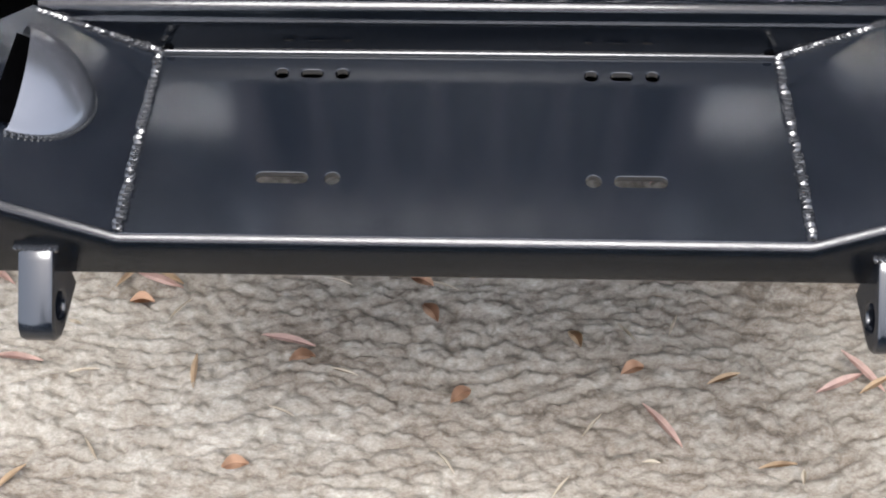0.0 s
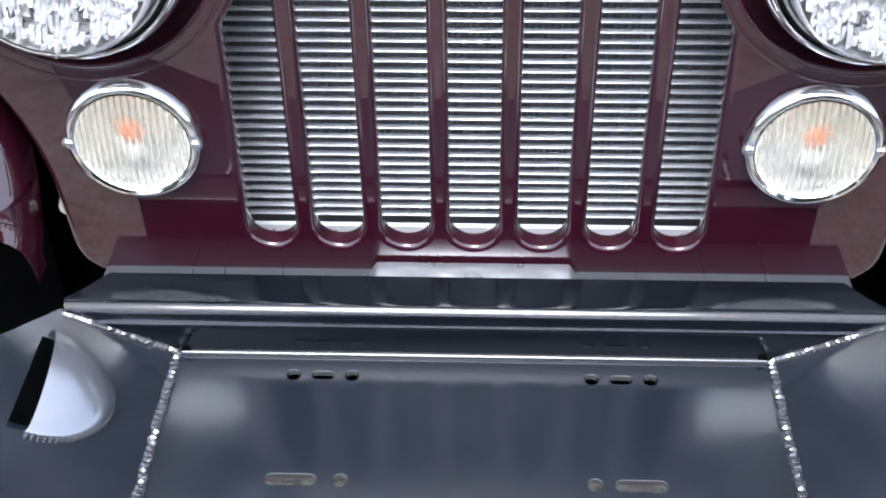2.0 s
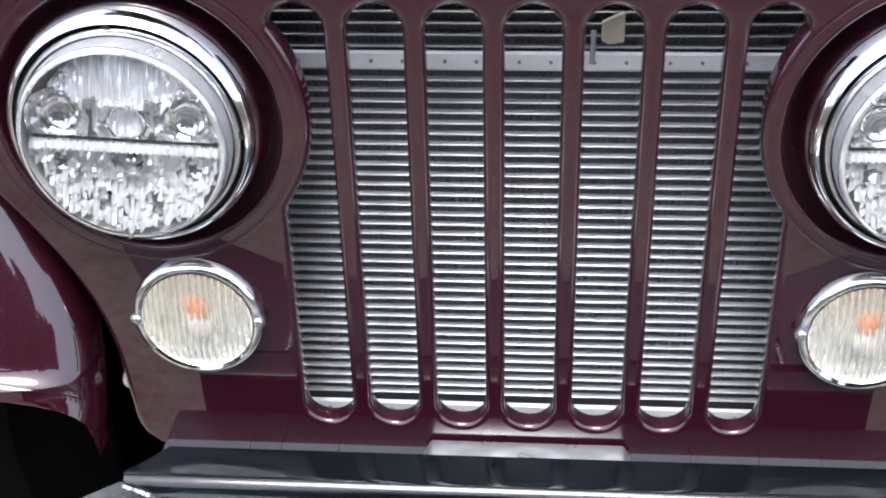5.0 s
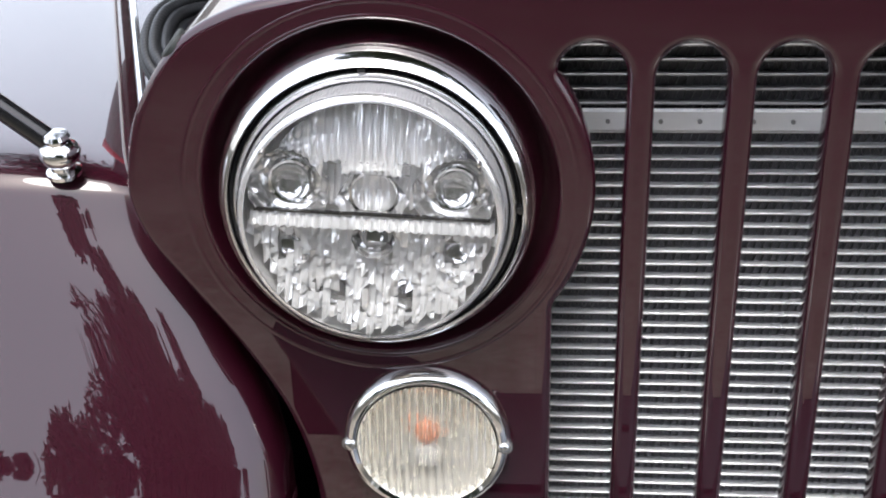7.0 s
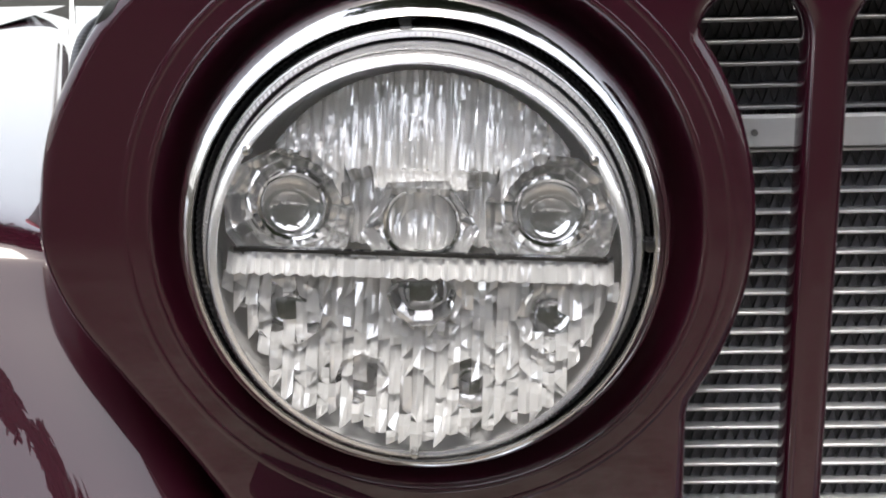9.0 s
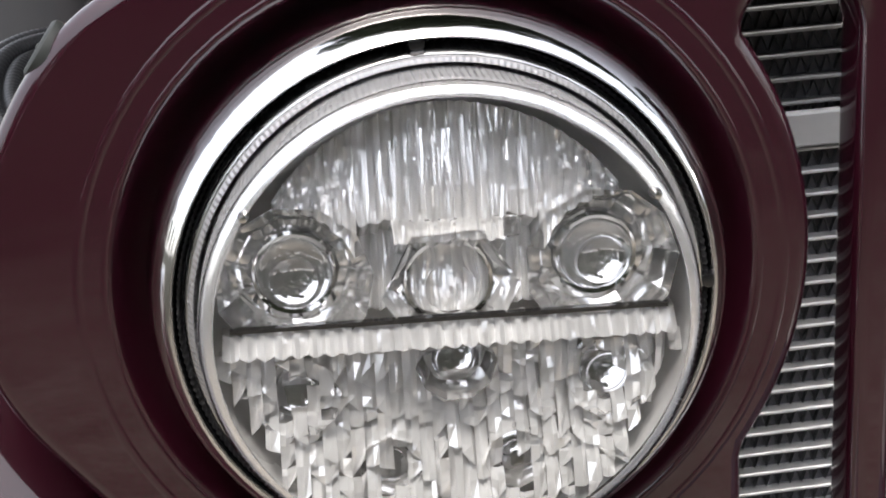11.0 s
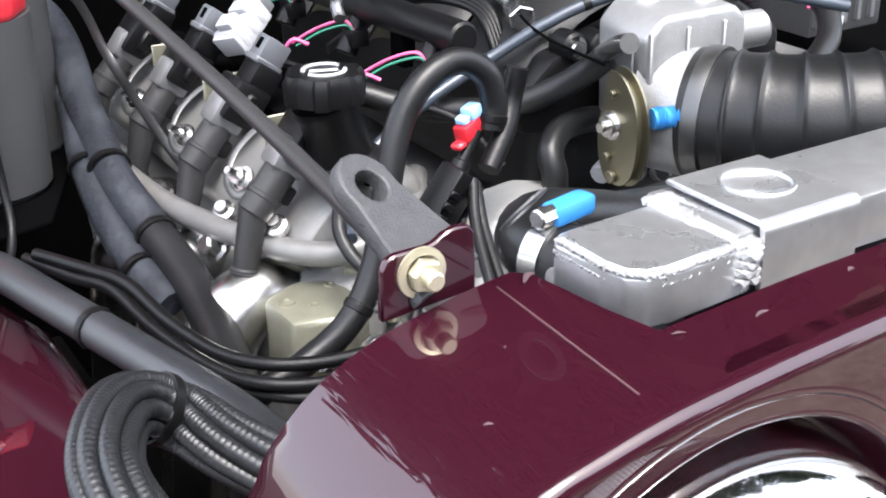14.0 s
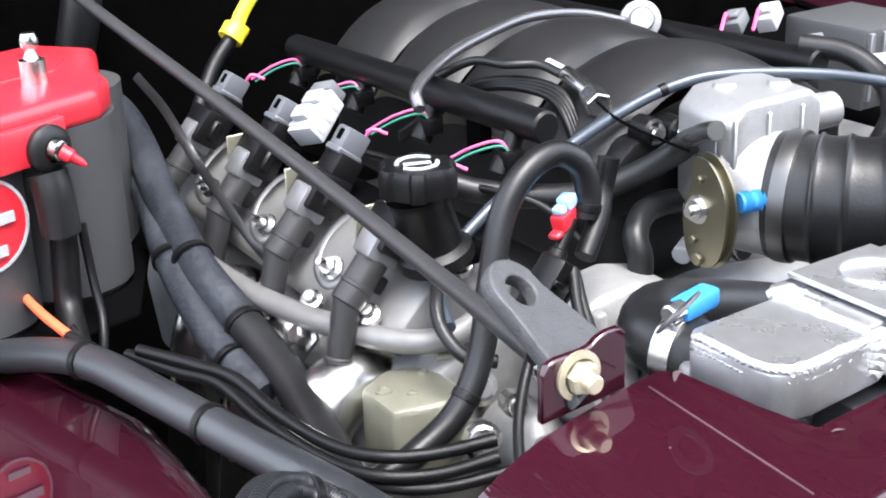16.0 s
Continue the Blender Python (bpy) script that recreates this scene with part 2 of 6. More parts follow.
def tube(bm, points, r, seg=12, n=8, smooth=True, caps=True, radii=None, squash=1.0):
    path = spline(points, n) if smooth else [Vector(p) for p in points]
    x = None
    rings = []
    for k, p in enumerate(path):
        d = (path[min(k + 1, len(path) - 1)] - path[max(k - 1, 0)]).normalized()
        x = d.orthogonal().normalized() if x is None else (x - d * d.dot(x)).normalized()
        y = d.cross(x)
        rr = radii(k / (len(path) - 1)) if radii else r
        rings.append([bm.verts.new(p + (x * math.cos(a) + y * math.sin(a) * squash) * rr) for a in (2 * math.pi * j / seg for j in range(seg))])
    for a, b in zip(rings, rings[1:]):
        for k in range(seg):
            bm.faces.new((a[k], a[(k + 1) % seg], b[(k + 1) % seg], b[k]))
    if caps:
        bm.faces.new(rings[0][::-1])
        bm.faces.new(rings[-1])
    return bm


def prism(bm, outline, vec, bevel=0.0, seg=2):
    """A flat outline pushed along vec."""
    vec = Vector(vec)
    a = [bm.verts.new(Vector(p)) for p in outline]
    b = [bm.verts.new(Vector(p) + vec) for p in outline]
    fs = [bm.faces.new(a[::-1]), bm.faces.new(b)]
    n = len(a)
    for k in range(n):
        fs.append(bm.faces.new((a[k], a[(k + 1) % n], b[(k + 1) % n], b[k])))
    bmesh.ops.recalc_face_normals(bm, faces=fs)
    if bevel:
        es = list({e for f in fs for e in f.edges})
        bmesh.ops.bevel(bm, geom=es, offset=bevel, segments=seg, profile=0.5, affect="EDGES")
    return bm


def inset(loop, d):
    """Moves a closed loop of (u, v) by d towards the solid, which lies on its left."""
    out, n = [], len(loop)
    for k in range(n):
        a, b, c = (Vector(loop[(k + j) % n]) for j in (-1, 0, 1))
        e, f = (b - a).normalized(), (c - b).normalized()
        m = Vector((-e.y - f.y, e.x + f.x))
        m = m.normalized() if m.length > 1e-6 else Vector((-e.y, e.x))
        out.append(b + m * (d / max(m.dot(Vector((-e.y, e.x))), 0.5)))
    return out


def area(loop):
    return sum(a[0] * b[1] - b[0] * a[1] for a, b in zip(loop, loop[1:] + loop[:1])) / 2


def inside(p, loop):
    odd = False
    for a, b in zip(loop, loop[1:] + loop[:1]):
        if (a[1] > p[1]) != (b[1] > p[1]) and p[0] < (b[0] - a[0]) * (p[1] - a[1]) / (b[1] - a[1]) + a[0]:
            odd = not odd
    return odd


def flat(name, loops, depth, bevel, res=2, place=None):
    """A plate with holes and rounded edges out of closed loops of (u, v), the outer one first: returns a bmesh, u to x, v to z, the front towards -y at y = 0."""
    loops = [lp if (area(lp) > 0) == (k == 0) else lp[::-1] for k, lp in enumerate(loops)]
    bm = bmesh.new()
    layer = bm.faces.layers.int.new("flat")
    steps = [math.pi / 2 * k / res for k in range(res + 1)]
    first, last, flatloops = [], [], []
    for j, lp in enumerate(loops):
        r = bevel[j] if isinstance(bevel, (list, tuple)) else bevel
        levels = [(r * (1 - math.sin(a)), depth / 2 - r * (1 - math.cos(a))) for a in steps]
        levels += [(d, -w) for d, w in levels[::-1]]
        rings = []
        for d, w in levels:
            pts = inset(lp, d) if d > 1e-7 else [Vector(p) for p in lp]
            rings.append([bm.verts.new((p[0], p[1], w)) for p in pts])
        n = len(lp)
        for a, b in zip(rings, rings[1:]):
            for k in range(n):
                bm.faces.new((a[(k + 1) % n], a[k], b[k], b[(k + 1) % n]))
        first.append(rings[0])
        last.append(rings[-1])
        flatloops.append([(v.co.x, v.co.y) for v in rings[0]])
    verts = [Vector(p) for lp in flatloops for p in lp]
    edges, k0 = [], 0
    for lp in flatloops:
        edges += [(k0 + k, k0 + (k + 1) % len(lp)) for k in range(len(lp))]
        k0 += len(lp)
    res_v, _, tris, orig, _, _ = geometry.delaunay_2d_cdt(verts, edges, [], 0, 1e-7)
    fr, bk = [v for r in first for v in r], [v for r in last for v in r]
    pick = [o[0] if o else None for o in orig]
    for t in tris:
        c = sum((res_v[i] for i in t), Vector((0, 0))) / len(t)
        if inside(c, flatloops[0]) and not any(inside(c, lp) for lp in flatloops[1:]) and all(pick[i] is not None for i in t):
            for vs in ([fr[pick[i]] for i in t], [bk[pick[i]] for i in t][::-1]):
                try:
                    bm.faces.new(vs)[layer] = 1
                except ValueError:
                    pass
    m = place or (Matrix.Translation((0, depth / 2, 0)) @ Matrix.Rotation(radians(90), 4, "X"))
    bmesh.ops.transform(bm, matrix=m, verts=bm.verts)
    return bm


def B():
    return bmesh.new()


def circle(cx, cz, r, n=48, a0=0.0):
    return [(cx + r * math.cos(a0 + 2 * math.pi * k / n), cz + r * math.sin(a0 + 2 * math.pi * k / n)) for k in range(n)]


def slot_loop(cx, cz, w, h, n=8):
    """An upright or lying slot with round ends, w by h."""
    r = min(w, h) / 2
    dx, dz = w / 2 - r, h / 2 - r
    out = []
    for q, (sx, sz) in enumerate(((1, 1), (-1, 1), (-1, -1), (1, -1))):
        for k in range(n + 1):
            a = math.pi / 2 * (q + k / n)
            p = (cx + sx * dx + r * math.cos(a), cz + sz * dz + r * math.sin(a))
            if not out or math.dist(out[-1], p) > 1e-6:
                out.append(p)
    return out if math.dist(out[0], out[-1]) > 1e-6 else out[:-1]


# ---- ground ----
def ground_material():
    m = bpy.data.materials.new("bark_mulch_ground")
    m.use_nodes = True
    n, l = m.node_tree.nodes, m.node_tree.links
    b = n["Principled BSDF"]
    b.inputs["Roughness"].default_value = 0.9
    b.inputs["Specular IOR Level"].default_value = 0.2
    co = n.new("ShaderNodeTexCoord")
    mp = n.new("ShaderNodeMapping")
    mp.inputs["Scale"].default_value = (0.62, 1.15, 1)
    l.new(co.outputs["Object"], mp.inputs[0])

    def tex(kind, scale, detail=6, rough=0.6, dist=0.0):
        t = n.new(kind)
        t.inputs["Scale"].default_value = scale
        if kind == "ShaderNodeTexNoise":
            t.inputs["Detail"].default_value, t.inputs["Roughness"].default_value, t.inputs["Distortion"].default_value = detail, rough, dist
        l.new(mp.outputs[0], t.inputs[0])
        return t

    def math_(op, a, b_):
        t = n.new("ShaderNodeMath")
        t.operation = op
        for k, v in enumerate((a, b_)):
            if isinstance(v, (int, float)):
                t.inputs[k].default_value = v
            else:
                l.new(v, t.inputs[k])
        return t.outputs[0]

    big = tex("ShaderNodeTexNoise", 4, 5, 0.6, 0.6)
    mid = tex("ShaderNodeTexNoise", 45, 8, 0.7, 0.4)
    fine = tex("ShaderNodeTexNoise", 260, 6, 0.75)
    h = math_("ADD", math_("MULTIPLY", mid.outputs[0], 0.45), math_("MULTIPLY", fine.outputs[0], 0.35))
    h = math_("ADD", h, math_("MULTIPLY", big.outputs[0], 0.35))
    ramp = n.new("ShaderNodeValToRGB")
    e = ramp.color_ramp.elements
    e[0].position, e[0].color = 0.40, (0.075, 0.058, 0.042, 1)
    e[1].position, e[1].color = 0.72, (0.50, 0.465, 0.40, 1)
    q = e.new(0.52)
    q.color = (0.225, 0.19, 0.150, 1)
    q = e.new(0.62)
    q.color = (0.34, 0.31, 0.26, 1)
    l.new(h, ramp.inputs[0])
    # unseen far ground, coloured very dark to dim its reflection in the paint
    dim_far = n.new("ShaderNodeValToRGB")
    te = dim_far.color_ramp.elements
    te[0].position, te[0].color = 0.35, (0.010, 0.010, 0.007, 1)
    te[1].position, te[1].color = 0.75, (0.038, 0.035, 0.024, 1)
    l.new(h, dim_far.inputs[0])
    sep = n.new("ShaderNodeVectorMath")
    sep.operation = "LENGTH"
    l.new(co.outputs["Object"], sep.inputs[0])
    edge = n.new("ShaderNodeMapRange")
    edge.inputs[1].default_value, edge.inputs[2].default_value = 1.6, 5.5
    wide = tex("ShaderNodeTexNoise", 0.9, 6, 0.65, 0.8)
    l.new(math_("ADD", sep.outputs["Value"], math_("MULTIPLY", wide.outputs[0], 3.0)), edge.inputs[0])
    mx = n.new("ShaderNodeMix")
    mx.data_type = "RGBA"
    l.new(edge.outputs[0], mx.inputs[0])
    l.new(ramp.outputs[0], mx.inputs[6])
    l.new(dim_far.outputs[0], mx.inputs[7])
    l.new(mx.outputs[2], b.inputs["Base Color"])
    bp = n.new("ShaderNodeBump")
    bp.inputs["Strength"].default_value, bp.inputs["Distance"].default_value = 0.7, 0.006
    l.new(h, bp.inputs["Height"])
    l.new(bp.outputs[0], b.inputs["Normal"])
    return m




def lattice(seed):
    return np.random.RandomState(seed).rand(256, 256)


def smooth_noise(x, y, seed):
    tab = lattice(seed)
    i, j = np.floor(x).astype(int), np.floor(y).astype(int)
    u, v = x - i, y - j
    u, v = u * u * (3 - 2 * u), v * v * (3 - 2 * v)
    at = lambda a, b: tab[(i + a) % 256, (j + b) % 256]
    return (at(0, 0) * (1 - u) + at(1, 0) * u) * (1 - v) + (at(0, 1) * (1 - u) + at(1, 1) * u) * v


def clods(x, y, seed):
    """Rounded lumps with crevices between them, each of its own height."""
    px, py, ph = lattice(seed), lattice(seed + 1), lattice(seed + 2)
    i, j = np.floor(x).astype(int), np.floor(y).astype(int)
    d1, d2, tall = np.full(x.shape, 9.0), np.full(x.shape, 9.0), np.zeros(x.shape)
    for a in (-1, 0, 1):
        for b in (-1, 0, 1):
            ca, cb = (i + a) % 256, (j + b) % 256
            d = np.hypot(i + a + px[ca, cb] - x, j + b + py[ca, cb] - y)
            near = d < d1
            d2 = np.where(near, d1, np.minimum(d2, d))
            tall = np.where(near, ph[ca, cb], tall)
            d1 = np.where(near, d, d1)
    return np.minimum((d2 - d1) * 2.6, 1.0) ** 0.6 * (0.45 + 0.55 * tall)


def spaced(lo, hi, step, far):
    out = [lo + step * k for k in range(int((hi - lo) / step) + 1)]
    w, a, b = step, out[0], out[-1]
    head, tail = [], []
    while b < far:
        w *= 1.6
        a, b = a - w, b + w
        head.append(a)
        tail.append(b)
    return np.array(head[::-1] + out + tail)


gx, gy = spaced(-0.82, 0.82, 0.0038, 150), spaced(-0.16, 0.56, 0.0036, 150)
X, Y = np.meshgrid(gx, gy)
wx = X + 0.06 * (smooth_noise(X * 9, Y * 14, 3) - 0.5) + 0.010 * (smooth_noise(X * 45, Y * 60, 4) - 0.5)
wy = Y + 0.07 * (smooth_noise(X * 5, Y * 9, 5) - 0.5) + 0.010 * (smooth_noise(X * 40, Y * 55, 6) - 0.5)
Z = 0.011 * clods(wx / 0.105, wy / 0.024, 10) + 0.008 * clods(wx / 0.021, wy / 0.0125, 20) + 0.008 * smooth_noise(X * 55, Y * 80, 12) + 0.005 * smooth_noise(X * 105, Y * 130, 13) + 0.010 * smooth_noise(X * 7, Y * 12, 7)
Z += 0.0022 * smooth_noise(X * 190, Y * 220, 8) - 0.026
Z *= np.clip((1.4 - np.maximum(abs(X), abs(Y - 0.2))) / 0.5, 0, 1)
nx_, ny_ = len(gx), len(gy)
idx = np.arange(nx_ * ny_).reshape(ny_, nx_)
faces = np.stack([idx[:-1, :-1], idx[:-1, 1:], idx[1:, 1:], idx[1:, :-1]], -1).reshape(-1, 4)
me = bpy.data.meshes.new("ground")
me.from_pydata(np.stack([X.ravel(), Y.ravel(), Z.ravel()], -1).tolist(), [], faces.tolist())
me.materials.append(ground_material())
me.shade_smooth()
ground = new("ground", me)
tagged(ground, "pale grey-brown bark mulch ground with dry leaves, unseen ground beyond coloured dark", "ground", kind="structure")


# ---- bumper ----
def wing_z(x):
    return 0.467 * max(abs(x) - 0.2565, 0)


bumper = thing("front_bumper", (0, -0.05, -0.04), "black powder-coated steel winch bumper with welded tray", "bumper")
holes = [[(x + u, y + v) for u, v in circle(0, 0, r, 20)] for x, y, r in ((-0.152, 0, 0.006), (-0.102, 0, 0.006), (0.102, 0, 0.006), (0.152, 0, 0.006), (-0.101, -0.114, 0.0062), (0.099, -0.114, 0.0062))]
holes += [slot_loop(x, 0, 0.019, 0.0095) for x in (-0.127, 0.127)] + [slot_loop(x, -0.114, 0.041, 0.011) for x in (-0.140, 0.135)]
bm = flat("tray", [[(-0.2565, -0.171), (0.2565, -0.171), (0.2565, 0.0245), (-0.2565, 0.0245)]] + holes, 0.006, 0.0005, 1, Matrix.Translation((0, 0, -0.003)))
tray = part("winch_tray", bm, POWDER, bumper)

# front skin, folded over the tray's front edge
bm = B()
cols = [-0.46, -0.38, -0.2565, 0.2565, 0.38, 0.46]
rows = []
for x in cols:
    zt = wing_z(x)
    ring = [(-0.167, zt)] + [(-0.167 - 0.0125 * math.sin(a), zt - 0.0125 + 0.0125 * math.cos(a)) for a in (radians(d) for d in (15, 30, 45, 60, 75, 90))]
    ring += [(-0.181, -0.032), (-0.179, -0.038), (-0.172, -0.040), (-0.150, -0.040)]
    rows.append([bm.verts.new((x, y, z)) for y, z in ring])
for a, b in zip(rows, rows[1:]):
    for k in range(len(a) - 1):
        bm.faces.new((a[k], a[k + 1], b[k + 1], b[k]))
bmesh.ops.solidify(bm, geom=bm.faces[:], thickness=0.004)
part("front_skin", bm, POWDER, bumper)

# back wall and top flange
bm = B()
low, high = 0.2565, 0.352
prof = [(0.0245, 0.0, low), (0.0246, 0.0290, 0.328), (0.0248, 0.0302, 0.330), (0.0258, 0.0335, 0.340)] + [(0.0425 - 0.014 * math.cos(a), 0.0328 + 0.014 * math.sin(a), high - 0.004 + 0.004 * math.sin(a)) for a in (radians(d) for d in (15, 30, 45, 60, 75, 90))]
prof += [(0.055, 0.0465, 0.338), (0.075, 0.047, 0.321), (0.079, 0.044, 0.319), (0.080, 0.0, 0.318)]
rows = [[bm.verts.new((s * w, y, z)) for s in (-1, 1)] for y, z, w in prof]
for a, b in zip(rows, rows[1:]):
    bm.faces.new((a[0], b[0], b[1], a[1]))
bmesh.ops.solidify(bm, geom=bm.faces[:], thickness=-0.004)
part("back_flange", bm, POWDER_WALL, bumper)

for s in (-1, 1):
    bm = B()
    out = [(0.2565, 0.0245), (0.2565, -0.170), (0.46, -0.170), (0.46, -0.12), (0.390, -0.025), (0.353, 0.030)]
    prism(bm, [(s * x, y, wing_z(x) - 0.005) for x, y in out], (0, 0, 0.005))
    part("wing_plate", bm, POWDER, bumper)
    # weld beads where the wing meets the tray and the wall
    bm = B()
    for (p, q, n) in (((0.2565, 0.024, 0.002), (0.2565, -0.170, 0.002), 34), ((0.2565, 0.022, 0.003), (0.350, 0.026, 0.043), 24)):
        for k in range(n):
            c = V(*p).lerp(V(*q), (k + 0.5) / n)
            c.x *= s
            r = bmesh.ops.create_icosphere(bm, subdivisions=1, radius=1)
            w = random.uniform(0.0040, 0.0056)
            bmesh.ops.transform(bm, verts=r["verts"], matrix=Matrix.Translation(c + V(random.uniform(-1, 1), 0, 0) * 0.0008) @ Matrix.Diagonal((w, w * 0.8, 0.0036, 1)) @ Matrix.Rotation(random.uniform(0, 3), 4, "Z"))
    tagged(part("weld_bead", bm, DARKWELD, bumper, "lumpy black-coated weld bead"), kind="stuff")
    # recovery tab with its hole
    loop = [(-0.168, -0.004), (-0.168, -0.066), (-0.212, -0.066), (-0.222, -0.064), (-0.229, -0.058), (-0.232, -0.050), (-0.230, -0.043), (-0.226, -0.038), (-0.191, -0.010), (-0.186, -0.006), (-0.180, -0.004)]
    bm = flat("tab", [loop, circle(-0.205, -0.046, 0.0105, 20)], 0.027, 0.003, 2, Matrix.Translation((s * 0.316, 0, 0)) @ Matrix(((0, 0, 1, 0), (1, 0, 0, 0), (0, 1, 0, 0), (0, 0, 0, 1))))
    tab_ob = part("recovery_tab", bm, POWDER, bumper, "thick black tab with a shackle hole")
    bm = B()
    for k in range(9):
        q = bmesh.ops.create_icosphere(bm, subdivisions=1, radius=1)
        bmesh.ops.transform(bm, verts=q["verts"], matrix=Matrix.Translation((s * (0.301 + 0.030 * k / 8), -0.1815 + random.uniform(-0.0006, 0.0006), -0.0052)) @ Matrix.Diagonal((0.0028, 0.0042, 0.0030, 1)))
    tagged(part("tab_weld", bm, DARKWELD, tab_ob, "weld bead along the tab's top"), kind="stuff")

bm = B()
tube(bm, [(-0.253, 0.0235, 0.0012), (0.253, 0.0235, 0.0012)], 0.0030, 10, smooth=False)
part("fillet", bm, DARKWELD, bumper)
# drain holes as near-black plugs, their shade given by colour
for s in (-1, 1):
    bm = B()
    cyl(bm, (s * 0.2490, 0.0225, 0.004), (s * 0.2490, 0.030, 0.004), 0.0042, seg=16)
    part("drain_hole_shade", bm, DARKMETAL, bumper, "small near-black disc standing for a shaded drain hole")

# cut tube let into the wing
bm = B()
n = V(0.467, 0, 1).normalized()
inw = V(1, 0, -0.467).normalized()
c, r = V(-0.354, -0.057, wing_z(0.354)), 0.051
rows = []
for k in range(9):
    s_ = math.pi / 2 * k / 8
    row = []
    for i in range(25):
        t = math.pi * i / 24
        row.append(bm.verts.new(c + V(0, 1, 0) * r * math.cos(t) + n * (0.0015 + r * 0.42 * math.sin(t) ** 0.8 * (1 + 0.85 * math.cos(t)) * math.cos(s_)) + inw * (0.010 * (1 - math.cos(t)) / 2 + (0.006 + 0.057 * math.sin(s_)) * math.sin(t))))
    rows.append(row)
for a, b in zip(rows, rows[1:]):
    for k in range(24):
        bm.faces.new((a[k], a[k + 1], b[k + 1], b[k]))
bmesh.ops.recalc_face_normals(bm, faces=bm.faces)
bmesh.ops.solidify(bm, geom=bm.faces[:], thickness=0.003)
part("tube_end", bm, mat("smooth_grey_steel", (0.17, 0.175, 0.19), 0.20, 0.75, 0, 0.08, 60, 0.03, 500), bumper, "smooth silver-grey tube end welded into the wing")
# flat near-black sheet in place of the hollow's shade
bm = B()
bm.faces.new([bm.verts.new(c + n * 0.004 + V(0, 1, 0) * (r - 0.004) * math.cos(t) + inw * (0.054 * math.sin(t) - 0.004)) for t in (math.pi * k / 24 for k in range(25))])
bmesh.ops.solidify(bm, geom=bm.faces[:], thickness=0.003)
part("tube_bore_shade", bm, DARKMETAL, bumper, "near-black sheet standing for the shade inside the tube end")
bm = B()
for k in range(40):
    t = math.pi * (k + 0.5) / 40
    p = c + V(0, 1, 0) * (r + 0.001) * math.cos(t) + inw * (0.010 * (1 - math.cos(t)) / 2 + 0.063 * math.sin(t)) + n * 0.001
    q = bmesh.ops.create_icosphere(bm, subdivisions=1, radius=1)
    bmesh.ops.transform(bm, verts=q["verts"], matrix=Matrix.Translation(p) @ Matrix.Diagonal((0.0028, 0.0028, 0.0018, 1)))
tagged(part("tube_weld", bm, DARKWELD, bumper, "thin weld bead round the tube"), kind="stuff")

# ---- frame crossmember under the grille ----
bm = B()
box(bm, (-0.345, 0.084, -0.06), (0.345, 0.17, 0.008), 0.004)
for x in (-0.262, -0.232, -0.178, 0.150, 0.212, 0.268):
    box(bm, (x - 0.0008, 0.083, -0.02), (x + 0.0008, 0.128, 0.0095), 0.0004, 1)
cross = solo("crossmember", bm, mat("grey_frame_paint", (0.035, 0.037, 0.04), 0.35, 0, 0.2, 0.15, 40, 0.1, 500), (0, 0.12, -0.06), "grey painted frame crossmember below the grille", "crossmember")
bm = B()
prism(bm, [(-0.102, 0.100, -0.003), (-0.090, 0.100, 0.022), (0.088, 0.100, 0.022), (0.100, 0.100, -0.003)], (0, 0.026, 0), 0.003)
solo("crossmember_bracket", bm, ALU, (0, 0.12, -0.005), "bright aluminium bracket on the frame crossmember", "bracket")

# ---- grille ----
LX, LZ = 0.3190, 0.3440  # headlight centre
HX = {-1: -LX, 1: 0.3120}
PITCH = 0.0613
half = [(0.0, 0.4855), (0.20, 0.485), (0.285, 0.482), (0.345, 0.4775), (0.380, 0.4715), (0.405, 0.4655), (0.432, 0.4525), (0.452, 0.434), (0.467, 0.412), (0.478, 0.389), (0.4845, 0.362), (0.486, 0.335), (0.476, 0.306), (0.455, 0.275), (0.418, 0.222), (0.391, 0.170), (0.377, 0.115), (0.372, 0.06), (0.368, 0.025), (0.355, 0.006), (0.330, -0.001), (0.20, -0.003), (0.0, -0.003)]


def smooth_loop(points, n=4):
    pts = [Vector((x, 0, z)) for x, z in points]
    return [(p.x, p.z) for p in spline(pts, n)]


rhalf = smooth_loop(half)
outline = rhalf[:-1] + [(-x, z) for x, z in rhalf[::-1]][:-1]
slots = []
for i in range(7):
    cx = (i - 3) * PITCH
    lo, hi, w = 0.036, 0.4430, 0.044
    loop = slot_loop(cx, (lo + hi) / 2, w, hi - lo, 10)
    if i in (0, 6):
        s = -1
        dense = []
        for k, p in enumerate(loop):
            q = loop[(k + 1) % len(loop)]
            m = max(1, int(math.dist(p, q) / 0.006))
            dense += [(p[0] + (q[0] - p[0]) * j / m, p[1] + (q[1] - p[1]) * j / m) for j in range(m)]
        loop = []
        for x, z in dense:
            d = math.dist((x, z), (s * LX, LZ))
            if d < 0.140 and s * (x - cx) > 0:
                dz = z - LZ
                x = s * (LX - math.sqrt(0.140**2 - dz * dz))
            loop.append((x, z))
    slots.append(loop if i < 6 else [(-x, z) for x, z in slots[0]][::-1])
bowls = [circle(HX[s], LZ - 0.002, 0.1172, 72) for s in (-1, 1)]
GY = 0.130
grille = thing("grille_panel", (0, GY, 0), "glossy maroon seven-slot steel grille panel", "grille")
bm = flat("grille", [outline] + slots + bowls, 0.024, [0.0062] * 8 + [0.0022] * 2, 4)
bmesh.ops.translate(bm, verts=bm.verts, vec=(0, GY, 0))
part("face_panel", bm, PAINT, grille)

